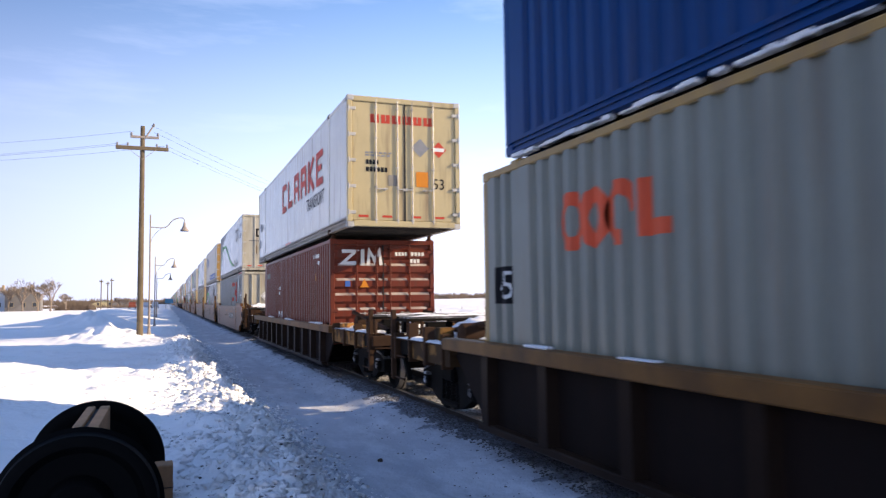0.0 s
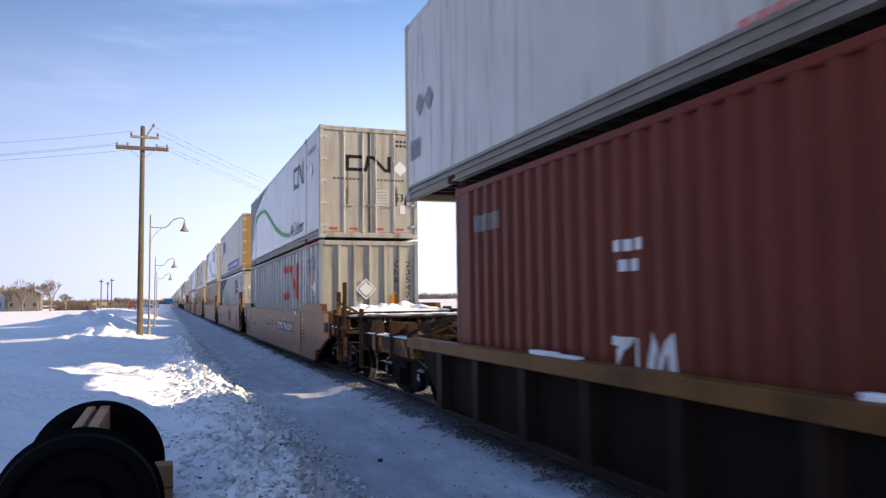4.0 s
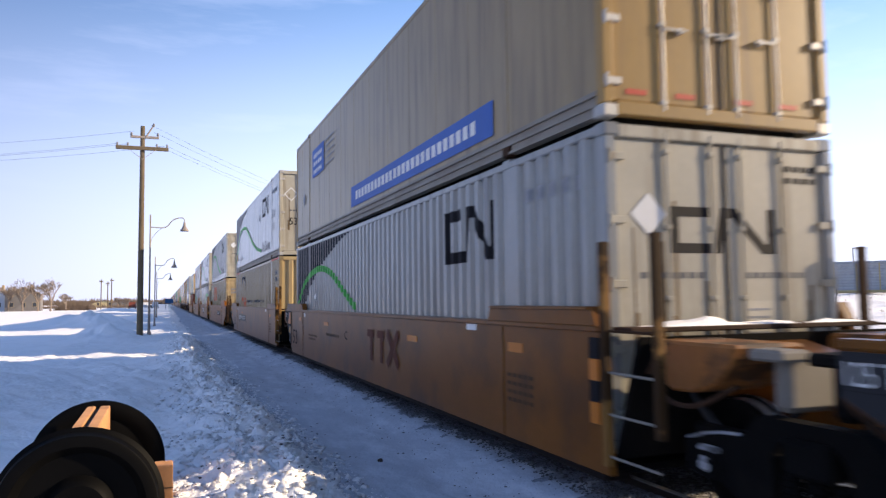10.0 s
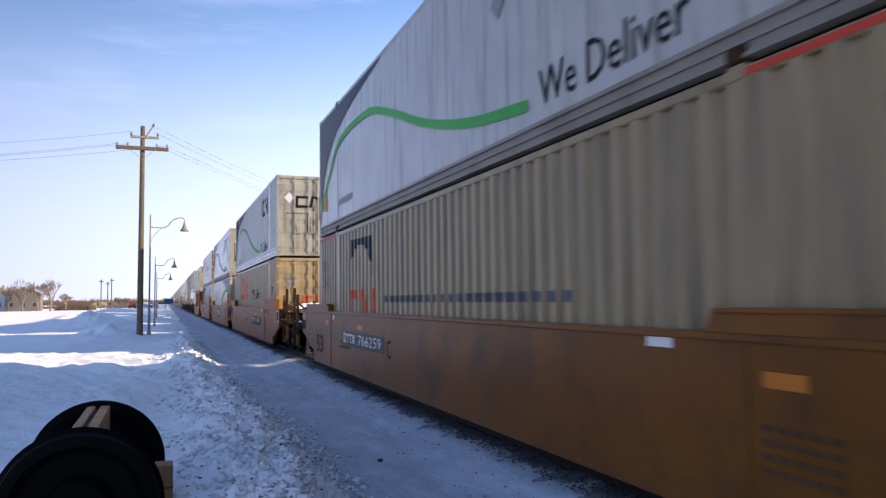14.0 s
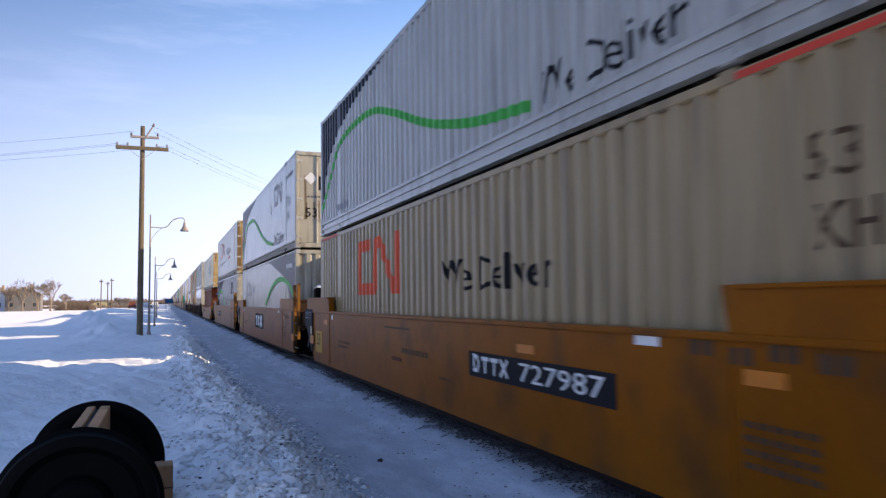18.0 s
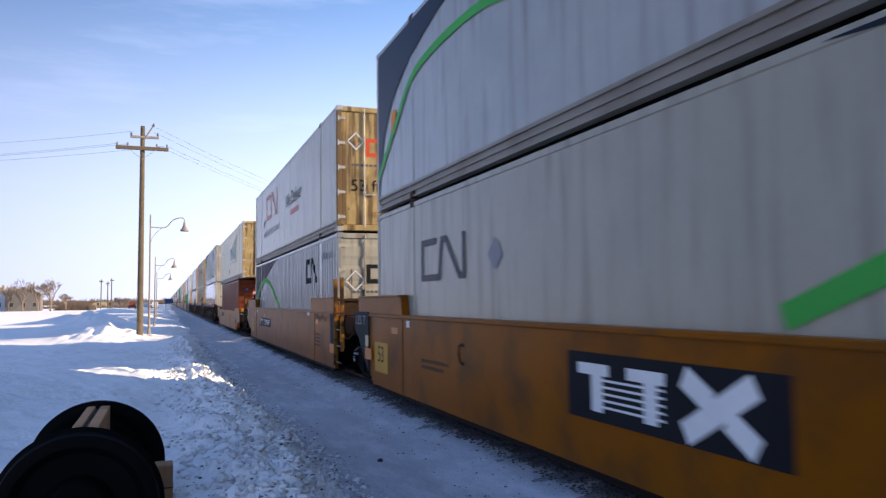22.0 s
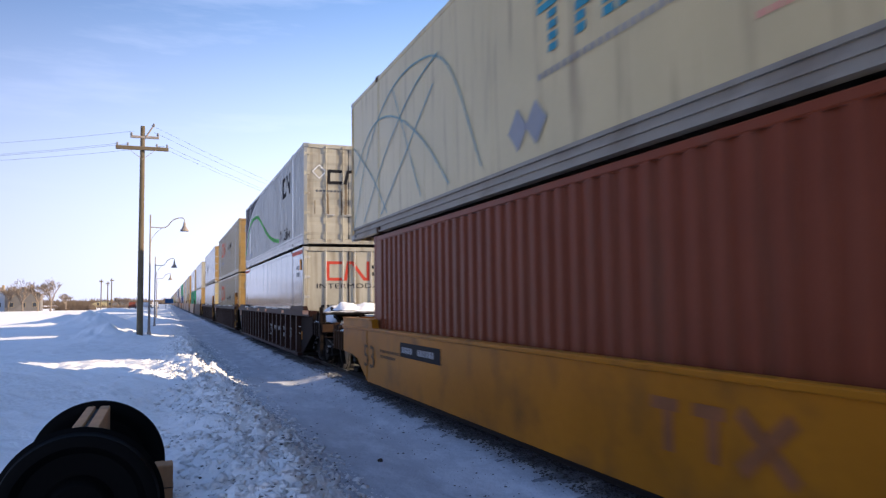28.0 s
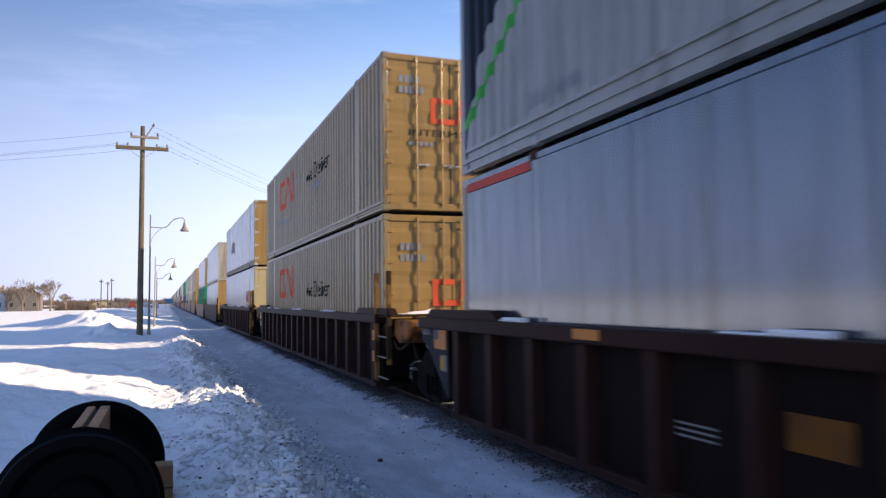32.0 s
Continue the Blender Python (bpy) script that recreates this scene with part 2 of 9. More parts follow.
M = {
    "white": mat("white_container_paint", (0.43, 0.43, 0.405), 0.22, dirt=(0.24, 0.225, 0.20), dirt_amount=0.35, streak=True, vary=0.12, bump=0.05, spec=0.6),
    "grey": mat("pale_grey_container_paint", (0.285, 0.292, 0.28), 0.22, dirt=(0.16, 0.155, 0.145), dirt_amount=0.35, streak=True, vary=0.12, bump=0.05, spec=0.65),
    "bright_white": mat("clean_white_container_paint", (0.57, 0.555, 0.50), 0.22, dirt=(0.30, 0.28, 0.24), dirt_amount=0.28, streak=True, vary=0.1, bump=0.05, spec=0.5),
    "pale": mat("pale_white_container_paint", (0.355, 0.365, 0.35), 0.22, dirt=(0.20, 0.195, 0.18), dirt_amount=0.35, streak=True, vary=0.12, bump=0.05, spec=0.65),
    "dull_white": mat("dull_warm_white_container_paint", (0.335, 0.315, 0.25), 0.25, dirt=(0.18, 0.16, 0.125), dirt_amount=0.4, streak=True, vary=0.1, bump=0.05, spec=0.5),
    "door_rusty": mat("rust_stained_cream_door_paint", (0.44, 0.315, 0.13), 0.5, dirt=(0.13, 0.075, 0.035), dirt_amount=0.55, streak=True, vary=0.35, scale=2.6, grain=9, bump=0.12, spec=0.2, patchy=True),
    # stained off-white; the sun's warmth on the ends is put into the colour
    "door": mat("stained_sun_warmed_door_paint", (0.415, 0.388, 0.312), 0.42, dirt=(0.19, 0.15, 0.095), dirt_amount=0.40, streak=True, vary=0.14, bump=0.05, spec=0.22),
    "cream": mat("cream_container_paint", (0.50, 0.42, 0.235), 0.3, dirt=(0.21, 0.145, 0.085), dirt_amount=0.22, streak=True, vary=0.08, bump=0.05, spec=0.3),
    "beige": mat("beige_grey_container_paint", (0.305, 0.232, 0.122), 0.28, dirt=(0.13, 0.095, 0.06), dirt_amount=0.5, streak=True, vary=0.08, bump=0.05, spec=0.35),
    "tan": mat("faded_tan_container_paint", (0.36, 0.23, 0.078), 0.35, dirt=(0.22, 0.15, 0.09), dirt_amount=0.35, streak=True, vary=0.1, bump=0.06, spec=0.25),
    "tan_pale": mat("pale_tan_container_paint", (0.43, 0.33, 0.17), 0.35, dirt=(0.22, 0.15, 0.09), dirt_amount=0.35, streak=True, vary=0.1, bump=0.06, spec=0.25),
    "green_grey": mat("weathered_green_grey_paint", (0.21, 0.22, 0.185), 0.3, dirt=(0.2, 0.17, 0.13), dirt_amount=0.3, streak=True, vary=0.1, bump=0.06, spec=0.3),
    # the streak colour here paints in upright bands of reflection, not dirt
    "bare": mat("bare_aluminium_painted_sheen", (0.27, 0.30, 0.325), 0.13, metal=0.85, vary=0.08, scale=0.7, grain=3, bump=0.003, dirt=(0.17, 0.18, 0.175), dirt_amount=0.55, streak=True, spec=0.5),
    "red_brown": mat("red_brown_container_paint", (0.158, 0.038, 0.023), 0.35, dirt=(0.11, 0.05, 0.035), dirt_amount=0.3, streak=True, vary=0.12, bump=0.06, spec=0.10),
    "rust_red": mat("rusty_orange_red_container_paint", (0.17, 0.042, 0.019), 0.35, dirt=(0.15, 0.06, 0.035), dirt_amount=0.3, streak=True, vary=0.12, bump=0.06, spec=0.10),
    "blue": mat("deep_blue_container_paint", (0.004, 0.042, 0.16), 0.3, dirt=(0.03, 0.05, 0.13), dirt_amount=0.25, streak=True, vary=0.12, bump=0.06, spec=0.16),
    "green": mat("bright_green_container_paint", (0.02, 0.26, 0.13), 0.5, dirt=(0.04, 0.12, 0.08), dirt_amount=0.25, streak=True, vary=0.1, bump=0.06),
    "rail": mat("greyed_aluminium_rail", (0.25, 0.23, 0.195), 0.5, metal=0.2, dirt=GRIME, dirt_amount=0.4, vary=0.12, bump=0.08),
    "silver": mat("galvanised_bar", (0.46, 0.45, 0.42), 0.5, metal=0.2, dirt=(0.12, 0.09, 0.06), dirt_amount=0.4, vary=0.1, bump=0.05),
    "rubber": mat("dark_door_gasket", (0.03, 0.03, 0.032), 0.8, bump=0.1),
    "under": mat("dark_container_underside", (0.035, 0.033, 0.032), 0.8, dirt=(0.10, 0.075, 0.055), vary=0.2),
    "well_tan": mat("dusty_tan_brown_car_paint", (0.18, 0.069, 0.012), 0.32, dirt=(0.060, 0.034, 0.02), dirt_amount=0.5, vary=0.22, scale=0.6, bump=0.1, spec=0.14),
    "well_orange": mat("weathered_orange_yellow_car_paint", (0.225, 0.073, 0.004), 0.32, dirt=(0.075, 0.038, 0.016), dirt_amount=0.5, vary=0.22, scale=0.6, bump=0.1, spec=0.05),
    "well_yellow": mat("yellow_car_paint", (0.32, 0.122, 0.010), 0.32, dirt=(0.10, 0.05, 0.018), dirt_amount=0.42, vary=0.2, scale=0.6, bump=0.1, spec=0.05),
    "chord_tan": mat("grimy_tan_chord_paint", (0.165, 0.078, 0.022), 0.5, spec=0.15, dirt=(0.035, 0.02, 0.012), dirt_amount=0.5, vary=0.25, scale=1.5, bump=0.15),
    "hood": mat("rusty_orange_hood_paint", (0.27, 0.105, 0.025), 0.45, spec=0.25, dirt=(0.03, 0.016, 0.01), dirt_amount=0.55, vary=0.25, scale=2.5, bump=0.25, patchy=True),
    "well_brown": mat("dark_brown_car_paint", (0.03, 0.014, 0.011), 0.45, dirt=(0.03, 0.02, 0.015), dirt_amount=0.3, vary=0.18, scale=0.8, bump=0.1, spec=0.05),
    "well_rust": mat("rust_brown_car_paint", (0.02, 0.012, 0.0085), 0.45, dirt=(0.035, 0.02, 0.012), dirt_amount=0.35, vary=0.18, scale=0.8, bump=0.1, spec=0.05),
    "worn_tan": mat("rust_streaked_tan_paint", (0.23, 0.118, 0.034), 0.7, spec=0.12, dirt=(0.012, 0.007, 0.005), dirt_amount=0.72, vary=0.25, scale=2.0, bump=0.2, patchy=True),
    "worn_orange": mat("rust_streaked_orange_paint", (0.24, 0.105, 0.018), 0.7, spec=0.12, dirt=(0.012, 0.007, 0.005), dirt_amount=0.70, vary=0.25, scale=2.0, bump=0.2, patchy=True),
    # greasy paint of the car ends; on recessed side plates it stands for shade
    "worn_or_recess_shade_brown": mat("greasy_or_recess_shade_brown_paint", (0.012, 0.007, 0.0055), 0.75, spec=0.1, dirt=(0.008, 0.006, 0.005), dirt_amount=0.6, streak=True, vary=0.25, scale=2.0, bump=0.2),
    "rust": mat("rusty_steel", (0.050, 0.026, 0.014), 0.8, spec=0.1, dirt=(0.06, 0.035, 0.025), dirt_amount=0.45, vary=0.25, scale=3, bump=0.25),
    "black_steel": mat("oily_black_steel", (0.005, 0.0045, 0.0042), 0.75, spec=0.08, dirt=(0.016, 0.012, 0.009), dirt_amount=0.3, vary=0.25, scale=3, bump=0.2),
    "wheel_black": mat("black_painted_wheel_steel", (0.002, 0.002, 0.0022), 0.6, spec=0.06, vary=0.2, scale=4, bump=0.06, dirt=(0.004, 0.0035, 0.0035), dirt_amount=0.1),
    "tread": mat("polished_wheel_tread", (0.36, 0.34, 0.32), 0.35, metal=0.8, vary=0.1, bump=0.05),
    "rail_steel": mat("rail_steel", (0.02, 0.015, 0.012), 0.6, metal=0.2, dirt=(0.03, 0.017, 0.012), vary=0.2, bump=0.15),
    "rail_top": mat("shiny_rail_head", (0.45, 0.44, 0.43), 0.28, metal=0.85, vary=0.1, bump=0.04),
    "navy": mat("navy_livery_paint", (0.011, 0.016, 0.03), 0.35, vary=0.15, bump=0.04, spec=0.14),
    "livery_green": mat("green_livery_stripe", (0.045, 0.36, 0.055), 0.45, vary=0.1, bump=0.04),
    "livery_teal": mat("teal_livery_print", (0.03, 0.22, 0.30), 0.5, vary=0.15, bump=0.04),
    "teal_line": mat("thin_teal_grey_line_print", (0.14, 0.28, 0.30), 0.5, vary=0.15, bump=0.04),
    "print_black": mat("black_stencil_paint", (0.014, 0.014, 0.017), 0.65, spec=0.1, vary=0.25, bump=0.04),
    "print_grey": mat("faded_grey_print", (0.25, 0.26, 0.28), 0.55, vary=0.2, bump=0.04),
    "print_worn_grey": mat("dark_grey_worn_print", (0.11, 0.115, 0.125), 0.6, vary=0.3, bump=0.04),
    # black plate paint, lightened to carry its gloss at a low angle
    "plate_sheen": mat("black_plate_sheen_paint", (0.035, 0.029, 0.025), 0.4, vary=0.3, scale=4, bump=0.04),
    "print_ghost": mat("worn_away_red_print", (0.21, 0.075, 0.025), 0.5, vary=0.3, scale=5, bump=0.03),
    "notice": mat("faded_notice_print", (0.50, 0.47, 0.39), 0.5, vary=0.2, scale=5, bump=0.03),
    "stain": mat("brown_rust_run", (0.19, 0.14, 0.085), 0.7, vary=0.4, scale=6, bump=0.05),
    "print_white": mat("white_stencil_paint", (0.72, 0.72, 0.70), 0.5, vary=0.15, bump=0.04),
    "print_red": mat("red_print", (0.50, 0.055, 0.03), 0.5, vary=0.12, bump=0.04),
    "print_orange_red": mat("orange_red_print", (0.68, 0.10, 0.035), 0.5, vary=0.12, bump=0.04),
    "print_pink": mat("faded_red_print", (0.62, 0.22, 0.20), 0.5, vary=0.15, bump=0.04),
    "print_blue": mat("blue_banner_print", (0.05, 0.13, 0.42), 0.5, vary=0.12, bump=0.04),
    "print_faded": mat("sun_bleached_red_print", (0.09, 0.022, 0.009), 0.65, vary=0.3, bump=0.04),
    "print_worn": mat("worn_black_print_on_paint", (0.075, 0.045, 0.024), 0.65, vary=0.3, bump=0.04),
    "stencil": mat("dirty_white_stencil_paint", (0.21, 0.20, 0.185), 0.65, vary=0.35, bump=0.04),
    "placard": mat("orange_yellow_placard", (0.62, 0.23, 0.016), 0.5, vary=0.1, bump=0.03),
    "reflector": mat("orange_reflector_strip", (0.52, 0.18, 0.022), 0.35, vary=0.1, bump=0.03),
    "diamond": mat("white_diamond_placard", (0.70, 0.70, 0.68), 0.45, vary=0.08, bump=0.03),
    "wood": mat("sunlit_timber", (0.42, 0.22, 0.10), 0.7, dirt=(0.2, 0.11, 0.06), dirt_amount=0.25, streak=True, vary=0.2, scale=5, grain=40, bump=0.2),
    "tie": mat("creosoted_tie", (0.06, 0.045, 0.035), 0.85, vary=0.3, scale=4, bump=0.3),
    "pole_wood": mat("weathered_pole_timber", (0.158, 0.122, 0.076), 0.8, dirt=(0.10, 0.08, 0.055), dirt_amount=0.3, streak=True, vary=0.2, scale=2, bump=0.2),
    "lamp_metal": mat("pale_bronze_lamp_metal", (0.34, 0.29, 0.25), 0.5, metal=0.0, vary=0.15, bump=0.05),
    "cable": mat("cable_black", (0.03, 0.03, 0.03), 0.6, bump=0),
    "insulator": mat("insulator_grey", (0.25, 0.25, 0.27), 0.3, bump=0),
    "concrete": mat("dirty_concrete", (0.36, 0.29, 0.18), 0.85, dirt=(0.2, 0.17, 0.14), vary=0.15, bump=0.2),
    "shed_wall": mat("cream_painted_shed_wall", (0.56, 0.48, 0.36), 0.7, dirt=(0.42, 0.36, 0.28), dirt_amount=0.2, streak=True, vary=0.1, bump=0.08),
    "roof_felt": mat("worn_roof_felt", (0.24, 0.22, 0.19), 0.85, dirt=(0.6, 0.6, 0.62), dirt_amount=0.25, vary=0.2, bump=0.15),
    "machine_yellow": mat("machine_yellow_paint", (0.46, 0.25, 0.02), 0.45, dirt=(0.2, 0.12, 0.04), dirt_amount=0.25, vary=0.12, bump=0.05),
    "rack_grey": mat("galvanised_rack_panel", (0.36, 0.375, 0.385), 0.5, metal=0.2, dirt=(0.25, 0.25, 0.26), vary=0.15, scale=0.5, bump=0.05),
    "rack_tan": mat("rack_post_paint", (0.45, 0.36, 0.18), 0.6, vary=0.15, bump=0.05),
    "house_wall": mat("grey_house_wall", (0.15, 0.145, 0.15), 0.8, vary=0.12, bump=0.05),
    "house_white": mat("white_house_wall", (0.55, 0.56, 0.58), 0.8, vary=0.08, bump=0.05),
    "house_roof": mat("brown_house_roof", (0.14, 0.105, 0.085), 0.85, vary=0.2, bump=0.1),
    "glass_dark": mat("dark_window_glass", (0.03, 0.035, 0.045), 0.12, vary=0.05, bump=0, spec=0.5),
    "bark": mat("bare_winter_bark", (0.24, 0.19, 0.15), 0.9, vary=0.2, scale=3, bump=0.2),
    "scrub": mat("dry_winter_scrub", (0.19, 0.145, 0.11), 0.95, vary=0.35, scale=2, bump=0.2),
    "sign_blue": mat("blue_sign_paint", (0.02, 0.09, 0.22), 0.5, vary=0.1, bump=0.03),
    "sign_red": mat("red_vehicle_paint", (0.2, 0.06, 0.04), 0.5, vary=0.1, bump=0.03),
}


WORN = {"grimy_tan_chord_paint": M["worn_tan"], "dusty_tan_brown_car_paint": M["worn_tan"], "weathered_orange_yellow_car_paint": M["worn_orange"], "yellow_car_paint": M["worn_orange"], "dark_brown_car_paint": M["worn_or_recess_shade_brown"], "rust_brown_car_paint": M["worn_or_recess_shade_brown"]}


def snow_mat(name, colour=(0.70, 0.72, 0.76), lumps=9.0, strength=0.5, dirt=(0.42, 0.40, 0.38), amount=0.2, fine=45.0, lo=0.27, hi=0.45, pale=None, depth=0.05):
    """Packed or loose snow with clods, a little grit and, on a driven way, paler drawn-out patches."""
    m = bpy.data.materials.new(name)
    m.use_nodes = True
    nt = m.node_tree
    b = nt.nodes["Principled BSDF"]
    b.inputs["Roughness"].default_value = 0.72
    b.inputs["Specular IOR Level"].default_value = 0.25
    co = nt.nodes.new("ShaderNodeTexCoord")
    n1, n2, n3, n4 = (nt.nodes.new("ShaderNodeTexNoise") for _ in range(4))
    for n, s, d in ((n1, lumps, 8), (n2, fine, 4), (n3, 0.6, 5), (n4, 16.0, 4)):
        n.inputs["Scale"].default_value, n.inputs["Detail"].default_value = s, d
        nt.links.new(co.outputs["Object"], n.inputs["Vector"])
    n1.inputs["Roughness"].default_value = 0.62
    ad = nt.nodes.new("ShaderNodeMath")
    ad.operation, ad.inputs[1].default_value = "MULTIPLY_ADD", 0.4
    nt.links.new(n2.outputs["Fac"], ad.inputs[0])
    nt.links.new(n1.outputs["Fac"], ad.inputs[2])
    bp = nt.nodes.new("ShaderNodeBump")
    bp.inputs["Strength"].default_value, bp.inputs["Distance"].default_value = strength, depth
    nt.links.new(ad.outputs[0], bp.inputs["Height"])
    nt.links.new(bp.outputs["Normal"], b.inputs["Normal"])
    ml = nt.nodes.new("ShaderNodeMath")
    ml.operation = "MULTIPLY"
    nt.links.new(n3.outputs["Fac"], ml.inputs[0])
    nt.links.new(n4.outputs["Fac"], ml.inputs[1])
    mr = nt.nodes.new("ShaderNodeMapRange")
    mr.inputs["From Min"].default_value, mr.inputs["From Max"].default_value, mr.inputs["To Max"].default_value = lo, hi, amount
    nt.links.new(ml.outputs[0], mr.inputs["Value"])
    mx = nt.nodes.new("ShaderNodeMix")
    mx.data_type = "RGBA"
    mx.inputs["A"].default_value, mx.inputs["B"].default_value = (*colour, 1), (*dirt, 1)
    nt.links.new(mr.outputs["Result"], mx.inputs["Factor"])
    out = mx.outputs["Result"]
    if pale:
        mp = nt.nodes.new("ShaderNodeMapping")
        mp.inputs["Scale"].default_value = (1.5, 0.55, 1.0)
        n5 = nt.nodes.new("ShaderNodeTexNoise")
        n5.inputs["Scale"].default_value, n5.inputs["Detail"].default_value, n5.inputs["Roughness"].default_value = 1.6, 9, 0.7
        nt.links.new(co.outputs["Object"], mp.inputs["Vector"])
        nt.links.new(mp.outputs["Vector"], n5.inputs["Vector"])
        pr = nt.nodes.new("ShaderNodeMapRange")
        pr.inputs["From Min"].default_value, pr.inputs["From Max"].default_value, pr.inputs["To Max"].default_value = 0.46, 0.62, 0.85
        nt.links.new(n5.outputs["Fac"], pr.inputs["Value"])
        mx2 = nt.nodes.new("ShaderNodeMix")
        mx2.data_type = "RGBA"
        mx2.inputs["B"].default_value = (*pale, 1)
        nt.links.new(pr.outputs["Result"], mx2.inputs["Factor"])
        nt.links.new(out, mx2.inputs["A"])
        out = mx2.outputs["Result"]
    nt.links.new(out, b.inputs["Base Color"])
    return m


M["snow"] = snow_mat("wind_packed_snow", (0.87, 0.865, 0.865), lumps=5.0, strength=0.6, fine=22, dirt=(0.40, 0.375, 0.35), amount=0.3, depth=0.06)
# packed snow of the way, the blue of the train's shadow in its colour
M["road_snow"] = snow_mat("driven_snow_shadow_blue", (0.45, 0.475, 0.525), lumps=5.0, strength=0.5, dirt=(0.28, 0.265, 0.26), amount=0.5, fine=30, pale=(0.60, 0.625, 0.67))
# real grit, plus the dark blue of the shadow put into the snow colour
M["verge"] = snow_mat("gritty_snow_shadow_blue", (0.27, 0.295, 0.345), lumps=14, strength=1.0, dirt=(0.09, 0.09, 0.10), amount=0.85, fine=50, lo=0.20, hi=0.36)
M["clod_snow"] = snow_mat("loose_snow_clods", (0.87, 0.865, 0.865), lumps=18, strength=0.8, amount=0.55, dirt=(0.36, 0.34, 0.32), lo=0.25)
# frost crust; on the bearing caps its pale colour stands for reflected sky
M["frost"] = mat("frost_and_sky_sheen_on_steel", (0.34, 0.345, 0.36), 0.6, vary=0.4, scale=7, grain=40, bump=0.3, dirt=(0.03, 0.028, 0.027), dirt_amount=0.75, patchy=True)
M["ledge_dust"] = mat("frost_and_dust", (0.50, 0.43, 0.37), 0.9, vary=0.3, scale=6, grain=40, bump=0.2, dirt=(0.16, 0.06, 0.045), dirt_amount=0.6)
M["stone"] = mat("grey_ballast_stone", (0.11, 0.11, 0.12), 0.9, vary=0.4, scale=9, grain=40, bump=0.2)
M["ballast"] = snow_mat("snow_dusted_ballast", (0.13, 0.12, 0.11), lumps=30, strength=1.0, dirt=(0.62, 0.63, 0.66), amount=0.85, fine=90, lo=0.20, hi=0.34)


# ---------------------------------------------------------------- mesh helpers
def add_box(bm, x0, x1, y0, y1, z0, z1, c=0.0):
    """A box, with all its edges chamfered by c."""
    if c <= 0:
        v = [bm.verts.new((x, y, z)) for x in (x0, x1) for y in (y0, y1) for z in (z0, z1)]
        for f in ((0, 1, 3, 2), (4, 6, 7, 5), (0, 4, 5, 1), (2, 3, 7, 6), (0, 2, 6, 4), (1, 5, 7, 3)):
            bm.faces.new([v[i] for i in f])
        return v
    lo, hi = (x0, y0, z0), (x1, y1, z1)
    c = min(c, 0.45 * min(hi[k] - lo[k] for k in range(3)))
    v = {}
    for sx in (0, 1):
        for sy in (0, 1):
            for sz in (0, 1):
                s = (sx, sy, sz)
                for a in range(3):
                    p = [hi[k] if s[k] else lo[k] for k in range(3)]
                    for k in range(3):
                        if k != a:
                            p[k] += -c if s[k] else c
                    v[s, a] = bm.verts.new(p)
    ring = ((0, 0), (1, 0), (1, 1), (0, 1))
    for a in range(3):
        o = [k for k in range(3) if k != a]
        for s in (0, 1):
            q = []
            for r in ring:
                t = [0, 0, 0]
                t[a], t[o[0]], t[o[1]] = s, r[0], r[1]
                q.append(v[tuple(t), a])
            bm.faces.new(q)
        for r in ring:
            q = []
            for s, w in ((0, o[0]), (1, o[0]), (1, o[1]), (0, o[1])):
                t = [0, 0, 0]
                t[a], t[o[0]], t[o[1]] = s, r[0], r[1]
                q.append(v[tuple(t), w])
            bm.faces.new(q)
    for sx in (0, 1):
        for sy in (0, 1):
            for sz in (0, 1):
                bm.faces.new([v[(sx, sy, sz), a] for a in range(3)])
    return list(v.values())


def add_tube(bm, p0, p1, r0, r1=None, n=8):
    """A closed round bar from p0 to p1."""
    p0, p1 = Vector(p0), Vector(p1)
    r1 = r0 if r1 is None else r1
    d = (p1 - p0).normalized()
    a = d.orthogonal().normalized()
    b = d.cross(a)
    rings = []
    for p, r in ((p0, r0), (p1, r1)):
        rings.append([bm.verts.new(p + (a * math.cos(2 * math.pi * i / n) + b * math.sin(2 * math.pi * i / n)) * r) for i in range(n)])
    for i in range(n):
        bm.faces.new((rings[0][i], rings[0][(i + 1) % n], rings[1][(i + 1) % n], rings[1][i]))
    bm.faces.new(rings[0][::-1])
    bm.faces.new(rings[1])


def add_path(bm, pts, r, n=6):
    """A bent round bar along pts, its joints filled."""
    pts = [Vector(p) for p in pts]
    rings, side = [], None
    for i, p in enumerate(pts):
        d = (pts[min(i + 1, len(pts) - 1)] - pts[max(i - 1, 0)]).normalized()
        side = d.orthogonal().normalized() if side is None else (side - d * side.dot(d)).normalized()
        up = d.cross(side)
        rings.append([bm.verts.new(p + (side * math.cos(2 * math.pi * j / n) + up * math.sin(2 * math.pi * j / n)) * r) for j in range(n)])
    for a, b in zip(rings[:-1], rings[1:]):
        for j in range(n):
            bm.faces.new((a[j], a[(j + 1) % n], b[(j + 1) % n], b[j]))
    bm.faces.new(rings[0][::-1])
    bm.faces.new(rings[-1])


def add_lathe(bm, profile, axis="x", n=28, centre=(0, 0, 0)):
    """A turned body: profile of (along, radius)."""
    rings = []
    for al, r in profile:
        ring = []
        for i in range(n):
            u, w = r * math.cos(2 * math.pi * i / n), r * math.sin(2 * math.pi * i / n)
            p = (al, u, w) if axis == "x" else (u, al, w) if axis == "y" else (u, w, al)
            ring.append(bm.verts.new(Vector(p) + Vector(centre)))
        rings.append(ring)
    for ra, rb in zip(rings[:-1], rings[1:]):
        for i in range(n):
            bm.faces.new((ra[i], ra[(i + 1) % n], rb[(i + 1) % n], rb[i]))
    bm.faces.new(rings[0][::-1])
    bm.faces.new(rings[-1])


